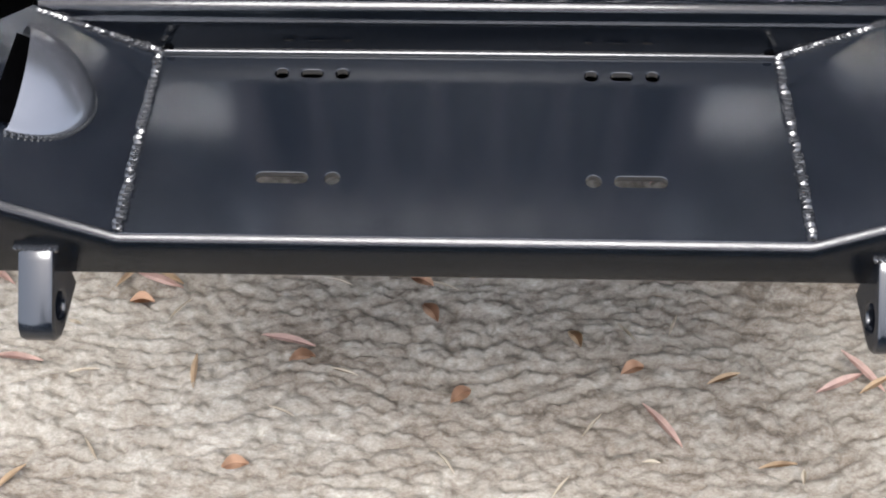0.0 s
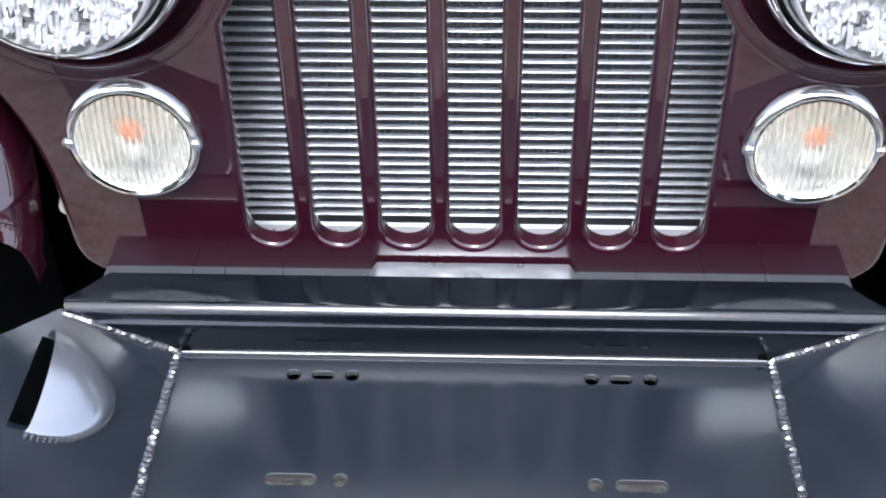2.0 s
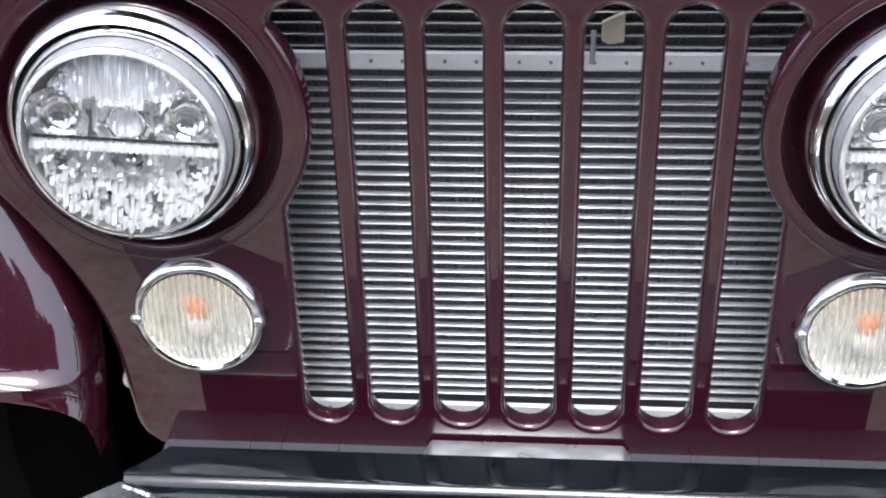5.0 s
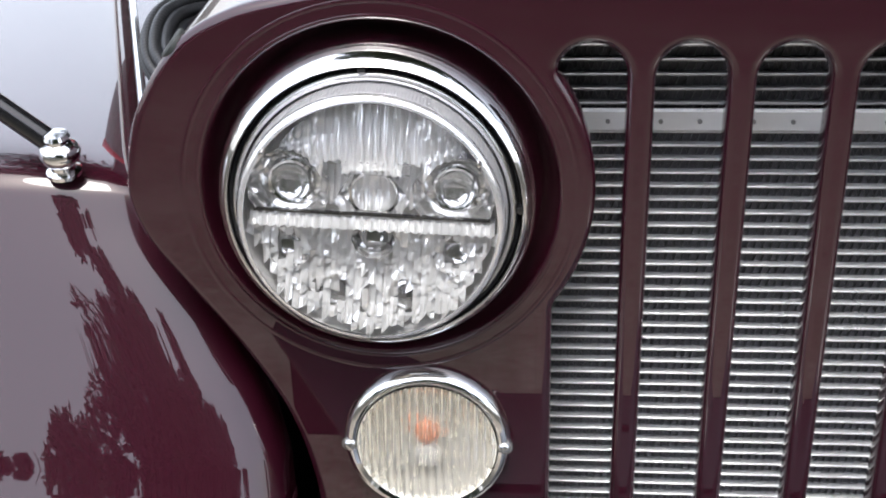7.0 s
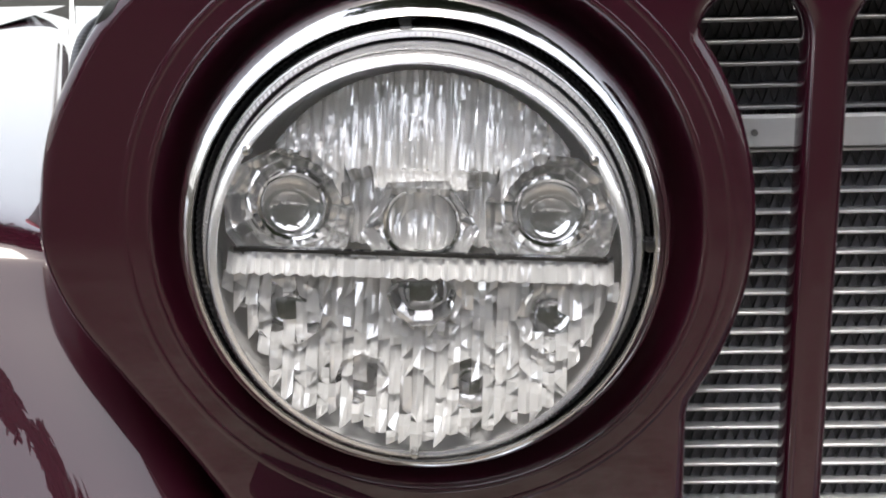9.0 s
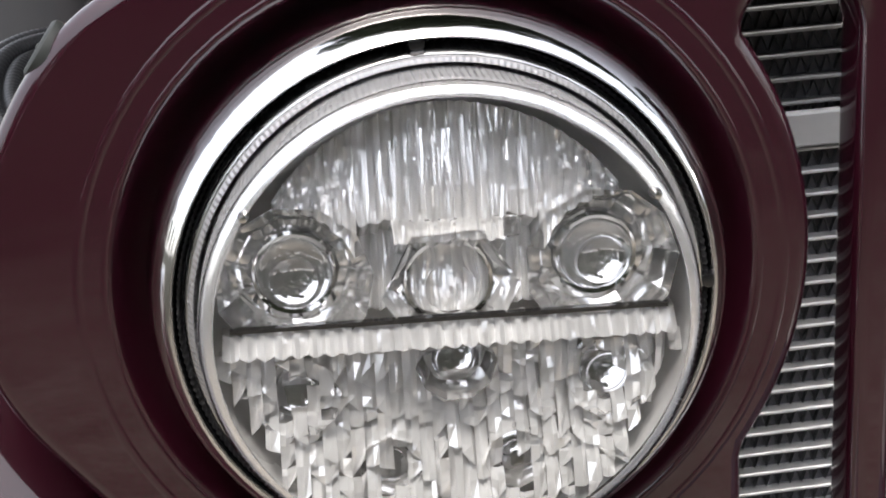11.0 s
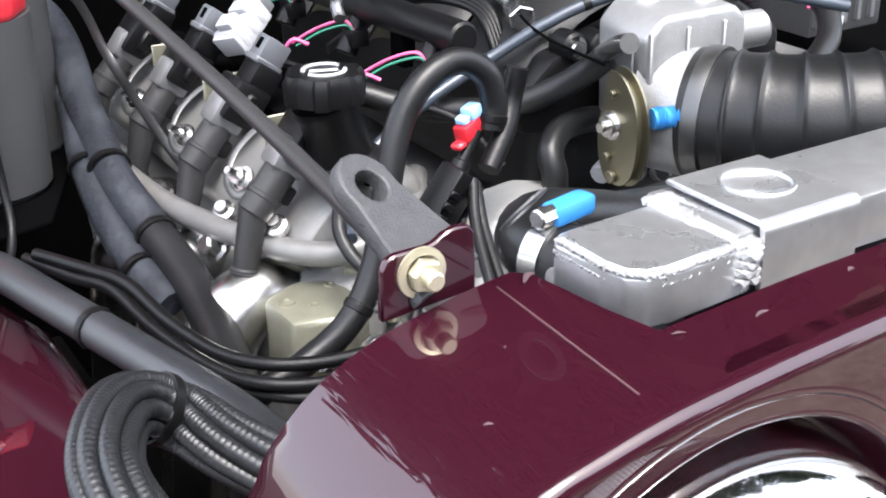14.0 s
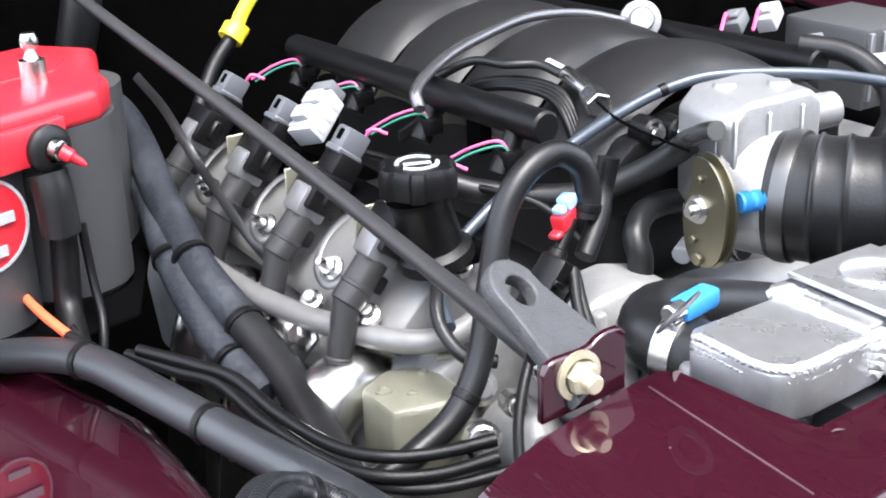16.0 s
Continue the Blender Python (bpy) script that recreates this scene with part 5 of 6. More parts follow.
# coils
for k, y in enumerate((0.601, 0.712, 0.823, 0.934)):
    d = V(-0.083, 0, -0.107).normalized()
    side, up = V(0, 1, 0), V(0, 1, 0).cross(d)
    m = Matrix((( side.x, up.x, d.x, -0.266), (side.y, up.y, d.y, y), (side.z, up.z, d.z, 0.424), (0, 0, 0, 1)))
    bm = B()
    box(bm, (-0.0185, -0.015, -0.012), (0.0185, 0.014, 0.020), 0.003, 2, m)
    box(bm, (-0.013, -0.017, -0.030), (0.013, 0.006, -0.008), 0.002, 2, m)
    box(bm, (-0.021, -0.006, -0.006), (0.021, 0.004, 0.014), 0.002, 1, m)
    box(bm, (-0.010, -0.012, 0.034), (0.010, 0.010, 0.048), 0.003, 2, m)
    coil = part("ignition_coil", bm, PLASTIC, engine, "black ignition coil")
    bm = B()
    box(bm, (-0.0120, -0.010, 0.004), (0.0120, 0.0172, 0.028), 0.003, 2, m)
    part("coil_core", bm, SATINGREY, coil, "satin grey coil core")
    bm = B()
    box(bm, (-0.0095, -0.014, -0.050), (0.0095, 0.008, -0.028), 0.002, 2, m)
    box(bm, (-0.0105, -0.015, -0.033), (0.0105, 0.009, -0.028), 0.001, 1, m)
    plug = part("connector", bm, PLUGGREY, coil, "pale grey plug")
    bm = B()
    box(bm, (-0.0032, 0.0070, -0.047), (0.0032, 0.0086, -0.038), 0.0005, 1, m)
    part("lock_window", bm, DARKMETAL, coil)
    bm = B()
    a, b, c = V(-0.284, y, 0.406), V(-0.311, y - 0.002, 0.377), V(-0.321, y - 0.006, 0.338)
    cyl(bm, a, b, 0.0120, 0.0125, 18, 0.002)
    cyl(bm, a.lerp(b, 0.55), a.lerp(b, 0.65), 0.0130, 0.0130, 18, 0.0008)
    cyl(bm, b + V(0.003, 0, 0.006), c, 0.0108, 0.0090, 18, 0.002)
    cyl(bm, c - (c - b).normalized() * 0.004, c, 0.0108, 0.0108, 18, 0.0012)
    part("plug_boot", bm, BOOT, coil, "black rubber spark plug boot")
    bm = B()
    tube(bm, [c, c + V(-0.001, -0.001, -0.02), c + V(0.004, -0.002, -0.04)], 0.0030, 8)
    part("spark_plug", bm, GREYPLASTIC, coil)
    if k < 3:
        bm = B()
        lathe(bm, (-0.301, y + 0.033, 0.391), (-0.75, -0.2, 0.6), [(0.0, 0.016), (0.0028, 0.016), (0.0032, 0.006), (0.0062, 0.006), (0.0062, 0.0), (0.009, 0.0), (0.009, -0.002)], 12)
        part("stud", bm, GALV, engine, smooth=False)
    bm = B()
    tube(bm, [(-0.228, y, 0.452), (-0.222, y - 0.006, 0.462), (-0.212, y - 0.012, 0.458)], 0.0016, 6)
    part("wire", bm, PINK, engine, "thin pink wire")
bm = B()
tube(bm, [(-0.322, 0.95, 0.474), (-0.332, 0.86, 0.466), (-0.337, 0.80, 0.447), (-0.322, 0.785, 0.410), (-0.306, 0.765, 0.372), (-0.300, 0.73, 0.356)], 0.0040, 10, 8, squash=0.25)
part("coil_shield", bm, mat("bare_steel_plate", (0.05, 0.05, 0.05), 0.35, 0.7), engine, "thin dark steel shield beside the coils")
bm = B()
box(bm, (-0.245, 0.56, 0.398), (-0.215, 0.97, 0.412), 0.003)
part("coil_rail", bm, DARKMETAL, engine)
for y in (0.601, 0.712, 0.823):
    bm = B()
    tube(bm, [(-0.262, y + 0.028, 0.428), (-0.276, y + 0.050, 0.420), (-0.296, y + 0.052, 0.405), (-0.309, y + 0.042, 0.390), (-0.310, y + 0.026, 0.382), (-0.298, y + 0.018, 0.386)], 0.0030, 8, 8, squash=0.4)
    part("coil_bracket", bm, mat("dark_stamped_steel", (0.10, 0.10, 0.10), 0.35, 0.6), engine, "curved edge of the stamped coil bracket")
    bm = B()
    box(bm, (-0.286, y + 0.0215, 0.398), (-0.246, y + 0.0235, 0.436), 0.0006, 1)
    part("bracket_plate", bm, OLIVE, engine, "thin olive plate beside the coil")
bm = B()
m = Matrix.Translation((-0.222, 0.80, 0.452)) @ Matrix.Rotation(radians(-36), 4, "Y") @ Matrix.Rotation(radians(25), 4, "Z")
box(bm, (-0.024, -0.014, -0.010), (0.020, 0.014, 0.010), 0.002, 2, m)
box(bm, (-0.016, -0.009, 0.008), (-0.002, 0.009, 0.018), 0.002, 2, m)
box(bm, (0.004, -0.010, 0.008), (0.017, 0.010, 0.015), 0.002, 2, m)
for k in range(3):
    box(bm, (-0.020 + 0.013 * k, -0.0152, -0.008), (-0.012 + 0.013 * k, 0.0152, 0.0115), 0.003, 2, m)
part("harness_connector", bm, WHITEPLASTIC, engine, "white harness connector")
bm = B()
box(bm, (0.019, -0.012, -0.008), (0.030, 0.012, 0.012), 0.002, 2, m)
part("connector_lock", bm, GREYPLASTIC, engine)

# oil filler
oil = thing("oil_filler", (-0.263, 0.570, 0.40), "black oil filler neck with a lobed cap", "oil filler")
bm = B()
lathe(bm, (-0.250, 0.574, 0.408), (-0.26, 0.0, 1), [(0.0270, -0.004), (0.0270, 0.005), (0.0245, 0.007), (0.0212, 0.009), (0.0205, 0.042), (0.0225, 0.045), (0.0225, 0.050), (0.015, 0.051)], 32)
part("neck", bm, PLASTIC, oil)
bm = B()
ring_lo, ring_hi, ring_top = [], [], []
for k in range(64):
    a = 2 * math.pi * k / 64
    r = 0.0262 + 0.0022 * (1 if math.cos(6 * a) > 0.2 else -0.6)
    for lst, rr, z in ((ring_lo, r - 0.0006, 0.4575), (ring_hi, r, 0.472), (ring_top, r - 0.003, 0.4772)):
        lst.append(bm.verts.new((-0.2625 + rr * math.cos(a), 0.573 + rr * math.sin(a), z)))
for a, b in ((ring_lo, ring_hi), (ring_hi, ring_top)):
    for k in range(64):
        bm.faces.new((a[k], a[(k + 1) % 64], b[(k + 1) % 64], b[k]))
bm.faces.new(ring_top)
bm.faces.new(ring_lo[::-1])
cap = part("cap", bm, PLASTIC, oil, "black lobed screw cap")
bm = B()
for a0 in (20, 200):
    pts = [(-0.2625 + 0.0138 * math.cos(radians(a)), 0.573 + 0.0138 * math.sin(radians(a)), 0.4776) for a in range(a0, a0 + 141, 14)]
    tube(bm, pts, 0.0016, 6, 2)
part("emblem_arc", bm, WHITEPLASTIC, cap)
bm = B()
box(bm, (-0.2720, 0.5705, 0.4772), (-0.2530, 0.5755, 0.4779), 0.0003, 1, Matrix.Translation((-0.2625, 0.573, 0)) @ Matrix.Rotation(radians(-20), 4, "Z") @ Matrix.Translation((0.2625, -0.573, 0)))
part("emblem_bar", bm, WHITEPLASTIC, cap)

# intake manifold
man = thing("intake_manifold", (0, 0.75, 0.38), "black moulded intake manifold with curved runners", "intake manifold")
bm = B()
box(bm, (-0.10, 0.555, 0.33), (0.10, 1.02, 0.462), 0.03, 4)
part("plenum", bm, MANIFOLD, man)
for k, y in enumerate((0.600, 0.711, 0.822, 0.933)):
    bm = B()
    grid = []
    for j in range(13):
        t = j / 12
        yy = y + 0.106 * (t - 0.5)
        lift = 0.021 * math.sin(math.pi * t) ** 0.6
        row = []
        for i in range(25):
            u = -1 + 2 * i / 24
            z = 0.430 + 0.060 * (1 - abs(u) ** 2.6) + lift * (1 - 0.3 * abs(u))
            row.append(bm.verts.new((0.128 * u, yy + 0.03 * (1 - abs(u)), z)))
        grid.append(row)
    for p, q in zip(grid, grid[1:]):
        for i in range(24):
            bm.faces.new((p[i], p[i + 1], q[i + 1], q[i]))
    bmesh.ops.recalc_face_normals(bm, faces=bm.faces)
    part("runner", bm, MANIFOLD, man, "broad curved black runner")
bm = B()
prism(bm, [(-0.135, 0.545, 0.432), (-0.10, 0.540, 0.466), (-0.03, 0.535, 0.485), (0.07, 0.535, 0.485), (0.12, 0.540, 0.455), (0.12, 0.54, 0.40), (-0.12, 0.545, 0.41)], (0, 0.03, 0), 0.006, 2)
part("front_flange", bm, PLASTIC, man)
for p in ((-0.0845, 0.536, 0.472), (-0.064, 0.532, 0.470), (0.03, 0.532, 0.475)):
    bm = B()
    cyl(bm, V(*p) + V(0, 0.02, 0), p, 0.011, 0.0105, 16, 0.002)
    part("bolt_boss", bm, PLASTIC, man)
    bm = B()
    lathe(bm, p, (-0.2, -1, 0.1), [(0.0, 0.006), (0.0045, 0.006), (0.0055, 0.004), (0.0055, 0.0), (0.0085, 0.0), (0.0085, -0.002)], 12)
    part("flange_bolt", bm, GALV, man, smooth=False)
# fuel rails
for s, nm in ((-1, "rail"), (1, "rail")):
    fr = thing("fuel_rail", (s * 0.15, 0.75, 0.46), "black tubular fuel rail over the injectors", "fuel rail", "fuel rails")
    bm = B()
    xs = -0.150 if s < 0 else 0.132
    cyl(bm, (xs, 0.578, 0.479), (xs - 0.010, 0.96, 0.473), 0.0125, 0.0125, 18, 0.002)
    part("rail_tube", bm, PLASTIC, fr)
    for y in (0.612, 0.722, 0.833, 0.944):
        bm = B()
        cyl(bm, (xs, y, 0.476), (xs - s * -0.022 * 1.0, y - 0.004, 0.440), 0.0075, 0.009, 12, 0.001)
        inj = part("injector", bm, PLASTIC, fr)
        bm = B()
        box(bm, (xs + s * 0.014 - 0.008, y - 0.016, 0.446), (xs + s * 0.014 + 0.008, y + 0.002, 0.460), 0.002, 2)
        part("plug", bm, PLASTIC, inj)
        bm = B()
        tube(bm, [(xs + s * 0.017, y - 0.010, 0.459), (xs + s * 0.022, y - 0.004, 0.4665), (xs + s * 0.036, y + 0.012, 0.460), (xs + s * 0.052, y + 0.03, 0.446)], 0.0013, 6)
        part("pink_lead", bm, PINK, inj, "pink injector wire")
        bm = B()
        tube(bm, [(xs + s * 0.017, y - 0.012, 0.457), (xs + s * 0.022, y - 0.007, 0.4635), (xs + s * 0.036, y + 0.009, 0.457), (xs + s * 0.050, y + 0.026, 0.444)], 0.0011, 6)
        part("green_lead", bm, GREEN, inj, "green injector wire")
    bm = B()
    box(bm, (xs - 0.006, 0.655, 0.44), (xs + 0.006, 0.675, 0.485), 0.002)
    part("clamp_foot", bm, DARKMETAL, fr)
bm = B()
lathe(bm, (0.098, 0.762, 0.492), (-0.55, -0.75, 0.3), [(0.0, 0.016), (0.010, 0.016), (0.012, 0.013), (0.012, 0.004), (0.0185, 0.003), (0.0195, -0.002), (0.0195, -0.012), (0.0, -0.012)], 28)
solo("pressure_regulator", bm, ALU_CAST, (0.1, 0.762, 0.478), "round silver fuel pressure regulator", "regulator")

# throttle body
tb = thing("throttle_assembly", (-0.08, 0.45, 0.41), "bright cast aluminium throttle body", "throttle")
bm = B()
prism(bm, [(-0.082, 0.462, 0.425), (-0.084, 0.462, 0.494), (-0.070, 0.462, 0.507), (-0.008, 0.462, 0.507), (0.004, 0.462, 0.497), (0.004, 0.462, 0.425), (-0.02, 0.462, 0.412), (-0.07, 0.462, 0.414)], (0.01, 0.065, 0), 0.005, 3)
part("casting", bm, ALU_CAST, tb)
bm = B()
lathe(bm, (-0.044, 0.459, 0.439), (0.45, -0.89, 0), [(0.042, -0.03), (0.044, 0.004), (0.042, 0.006), (0.040, 0.01)], 40)
part("bore", bm, ALU_CAST, tb)
for p in ((-0.017, 0.485, 0.506), (-0.05, 0.505, 0.506)):
    bm = B()
    lathe(bm, p, (0, 0, 1), [(0.0, 0.004), (0.007, 0.004), (0.0085, 0.002), (0.009, 0)], 18)
    part("boss", bm, ALU_CAST, tb)
bm = B()
box(bm, (-0.062, 0.518, 0.418), (0.022, 0.530, 0.500), 0.004)
part("base_flange", bm, ALU_CAST, tb)
bm = B()
prism(bm, [(-0.094, 0.470, 0.423), (-0.090, 0.462, 0.431), (-0.060, 0.462, 0.431), (-0.060, 0.500, 0.431), (-0.090, 0.500, 0.431)], (0, 0, -0.007), 0.001, 1)
part("lower_ledge", bm, ALU_CAST, tb)
for x0 in (-0.0815, -0.050, -0.018):
    bm = B()
    box(bm, (x0 - 0.0015, 0.459, 0.432), (x0 + 0.0015, 0.464, 0.498), 0.001, 1)
    part("rib", bm, ALU_CAST, tb)
bm = B()
cyl(bm, (0.006, 0.490, 0.478), (0.040, 0.482, 0.480), 0.014, 0.013, 20, 0.002)
part("side_stub", bm, ALU_CAST, tb)
bm = B()
box(bm, (-0.0862, 0.474, 0.440), (-0.0845, 0.494, 0.484), 0.0006, 1)
part("side_plate", bm, PLUGGREY, tb)
bm = B()
tube(bm, [(-0.092, 0.497, 0.478), (-0.10, 0.47, 0.492), (-0.105, 0.455, 0.497)], 0.0068, 12)
part("inlet_pipe", bm, GALV, tb)
for p in ((-0.09, 0.462, 0.405), (-0.044, 0.486, 0.388), (0.0, 0.44, 0.42)):
    bm = B()
    lathe(bm, p, (-0.5, -0.85, 0), [(0.0, 0.007), (0.005, 0.007), (0.006, 0.005), (0.006, 0.0), (0.009, 0.0), (0.009, -0.01)], 12)
    part("cap_screw", bm, GALV, tb, smooth=False)
bm = B()
tube(bm, [(-0.094, 0.4425, 0.448), (-0.085, 0.4400, 0.448), (-0.076, 0.4375, 0.448)], 0.007, 14, radii=lambda t: 0.0066 + 0.0014 * math.sin(t * 44))
part("return_spring", bm, BLUE, tb, "blue return spring")
bm = B()
quad = [(p.x, p.z) for p in spline([(a, 0, b) for a, b in [(0.0, -0.036), (0.012, -0.035), (0.022, -0.024), (0.026, 0.0), (0.023, 0.020), (0.014, 0.034), (0.004, 0.040), (-0.006, 0.038), (-0.008, 0.02), (-0.014, 0.0), (-0.012, -0.022), (-0.006, -0.034), (0.0, -0.036)]], 4)][:-1]
prism(bm, [(-0.108, 0.466 - a, 0.436 + b) for a, b in quad], (0.0018, 0, 0))
prism(bm, [(-0.1005, 0.466 - a * 1.06, 0.436 + b * 1.05) for a, b in quad], (0.0018, 0, 0))
prism(bm, [(-0.1065, 0.466 - a * 0.86, 0.436 + b * 0.88) for a, b in quad], (0.006, 0, 0))
for a, b, r in ((0.002, 0.026, 0.0028), (-0.002, -0.018, 0.0030), (0.003, -0.031, 0.0045)):
    cyl(bm, (-0.108, 0.466 - a, 0.436 + b), (-0.1115, 0.466 - a, 0.436 + b), r, seg=10, bevel=0.0006)
part("throttle_cam", bm, mat("olive_plated_steel", (0.20, 0.185, 0.13), 0.33, 0.9, 0, 0.12, 60), tb, "olive plated throttle cam")
bm = B()
lathe(bm, (-0.108, 0.466, 0.440), (-1, 0, 0), [(0.0, 0.010), (0.0035, 0.010), (0.004, 0.005), (0.0075, 0.005), (0.0075, 0.001), (0.010, 0.001), (0.010, 0)], 16)
part("shaft_nut", bm, GALV, tb, smooth=False)
bm = B()
tube(bm, [(-0.103, 0.482, 0.476), (-0.105, 0.55, 0.482), (-0.092, 0.605, 0.490)], 0.0011, 6)
solo("throttle_cable", bm, DARKMETAL, (-0.105, 0.55, 0.475), "thin steel throttle cable", "cable")
fit_ob = thing("cable_fitting", (-0.088, 0.62, 0.475), "silver threaded cable fitting", "fitting")
bm = B()
cyl(bm, (-0.090, 0.604, 0.489), (-0.085, 0.64, 0.497), 0.0065, 0.0065, 14, 0.001)
part("barrel", bm, GALV, fit_ob)
bm = B()
cyl(bm, (-0.096, 0.585, 0.484), (-0.091, 0.602, 0.488), 0.0105, 0.0105, 6, 0.001)
part("hex", bm, GALV, fit_ob, smooth=False)
bm = B()
cyl(bm, (-0.085, 0.64, 0.497), (-0.083, 0.665, 0.500), 0.0045, 0.0040, 12, 0.001)
part("tip", bm, WHITEPLASTIC, fit_ob)
# bellows
bm = B()
pts = [V(-0.057, 0.464, 0.447), V(-0.044, 0.438, 0.448), V(-0.016, 0.402, 0.450), V(0.024, 0.372, 0.453), V(0.075, 0.339, 0.456), V(0.135, 0.300, 0.458), V(0.225, 0.247, 0.456)]


def ribs(t):
    if t < 0.10:
        return 0.0465
    k = (t * 13.0) % 1.0
    return 0.0462 + (0.0018 * math.sin(math.pi * k / 0.16) if k < 0.16 else -0.0008 * (1 - abs((k - 0.58) / 0.42) ** 3))


tube(bm, pts, 0.043, 40, 36, radii=lambda t: 0.96 * ribs(t))
bellows = thing("intake_hose", (-0.03, 0.35, 0.42), "ribbed black rubber air intake hose", "hose")
part("hose", bm, RUBBER, bellows)
bm = B()
lathe(bm, (-0.0525, 0.4545, 0.4475), (0.45, -0.89, 0), [(0.0440, -0.006), (0.0462, -0.006), (0.0467, 0.0), (0.0462, 0.005), (0.0440, 0.005)], 48)
part("hose_clamp", bm, mat("dark_clamp_band", (0.10, 0.10, 0.10), 0.35, 0.9), bellows, "dark steel band clamp")
bellows.location += V(0.0143, -0.0090, -0.0080)
# elbow to the radiator
elb = thing("radiator_hose", (-0.26, 0.33, 0.43), "black rubber radiator hose elbow", "hose")
bm = B()
tube(bm, [(-0.272, 0.268, 0.452), (-0.280, 0.292, 0.455), (-0.278, 0.318, 0.455), (-0.255, 0.340, 0.450), (-0.215, 0.350, 0.438), (-0.16, 0.352, 0.42)], 0.0188, 20)
part("elbow", bm, RUBBER, elb)
bm = B()
lathe(bm, (-0.281, 0.297, 0.455), (-0.25, 1, 0.0), [(0.0188, -0.0055), (0.0204, -0.0055), (0.0204, 0.0055), (0.0188, 0.0055)], 40)
part("band_clamp", bm, GALV, elb, "perforated steel band clamp")
m = Matrix.Translation((-0.273, 0.297, 0.4765)) @ Matrix.Rotation(radians(12), 4, "Z")
bm = B()
box(bm, (-0.013, -0.006, -0.003), (0.015, 0.0062, 0.0075), 0.0025, 2, m)
part("clamp_screw_housing", bm, BLUE, elb, "blue clamp screw cover")
bm = B()
cyl(bm, m @ V(-0.022, 0, 0.003), m @ V(-0.010, 0, 0.003), 0.0052, 0.0052, 8, 0.001)
part("clamp_screw", bm, GALV, elb)


# ---- hoses, looms and cables ----
def hose(name, pts, r, material, label, category="hose", seg=12, radii=None, n=10, ties=(), squash=1.0):
    h = thing(name, pts[len(pts) // 2], label, category)
    bm = B()
    tube(bm, pts, r, seg, n, radii=radii, squash=squash)
    part("tube", bm, material, h)
    path = spline(pts, 10)
    for t in ties:
        i = int(t * (len(path) - 1))
        bm = B()
        d = path[min(i + 1, len(path) - 1)] - path[max(i - 1, 0)]
        lathe(bm, path[i], d, [(r * 0.98, -0.003), (r * 1.10, -0.0025), (r * 1.12, 0.0), (r * 1.10, 0.0025), (r * 0.98, 0.003)], 16)
        part("cable_tie", bm, PLASTIC, h)
    return h


hose("wrapped_loom", [(-0.36, 1.05, 0.46), (-0.335, 0.96, 0.435), (-0.349, 0.835, 0.389), (-0.357, 0.752, 0.364), (-0.352, 0.691, 0.342)], 0.0155, CLOTH, "cloth-wrapped dark grey wiring loom", "loom", ties=(0.72,), squash=0.8)
hose("wrapped_loom", [(-0.38, 1.02, 0.42), (-0.348, 0.913, 0.398), (-0.369, 0.787, 0.365), (-0.374, 0.70, 0.334), (-0.366, 0.625, 0.312)], 0.0125, CLOTH, "slack cloth-wrapped grey wiring loom", "loom", ties=(0.5, 0.86), squash=0.8)
hose("smooth_conduit", [(-0.352, 0.691, 0.342), (-0.348, 0.635, 0.326), (-0.353, 0.575, 0.312), (-0.363, 0.516, 0.300), (-0.38, 0.45, 0.285)], 0.0145, RUBBER, "smooth dark grey wiring conduit", "conduit", ties=(0.03,))
hose("wiring_conduit", [(-0.56, 0.80, 0.325), (-0.532, 0.748, 0.342), (-0.498, 0.687, 0.360), (-0.477, 0.639, 0.366), (-0.458, 0.575, 0.364), (-0.443, 0.521, 0.362), (-0.428, 0.456, 0.363), (-0.416, 0.393, 0.366), (-0.409, 0.335, 0.368)], 0.0122, CONDUIT, "long smooth black wiring conduit along the fender", "conduit", ties=(0.36, 0.62))
bm = B()
lathe(bm, (-0.409, 0.334, 0.368), (0.1, -1, 0.02), [(0.0122, -0.004), (0.0129, -0.004), (0.0129, 0.004), (0.0, 0.0045)], 16)
solo("conduit_end", bm, ALU_CAST, (-0.409, 0.334, 0.356), "silver end ferrule of the wiring conduit", "ferrule")
bundle = thing("braided_hose", (-0.47, 0.33, 0.37), "bundle of black braided cables bent in a loop", "cable bundle")
loop_pts = spline([(-0.40, 0.30, 0.362), (-0.43, 0.345, 0.372), (-0.448, 0.375, 0.382), (-0.468, 0.374, 0.396), (-0.488, 0.350, 0.405), (-0.502, 0.312, 0.402), (-0.495, 0.272, 0.388), (-0.470, 0.250, 0.378), (-0.44, 0.245, 0.372)], 44)
SLEEVE = mat("braided_sleeve", (0.012, 0.013, 0.015), 0.38, 0.1, 0, 0.4, 250, 0.15, 900, spec=0.5)
for q in range(9):
    bm = B()
    pts2, x = [], None
    for k, p in enumerate(loop_pts):
        d = (loop_pts[min(k + 1, len(loop_pts) - 1)] - loop_pts[max(k - 1, 0)]).normalized()
        x = d.orthogonal().normalized() if x is None else (x - d * d.dot(x)).normalized()
        a = 2 * math.pi * q / 9 + 3.4 * k / len(loop_pts)
        pts2.append(p + (x * math.cos(a) + d.cross(x) * math.sin(a)) * 0.0128)
    tube(bm, pts2, 0.0047, 10, smooth=False, radii=lambda t: 0.0047 + 0.0002 * math.sin(t * 700))
    part("strand", bm, SLEEVE, bundle)
bm = B()
d = loop_pts[112] - loop_pts[104]
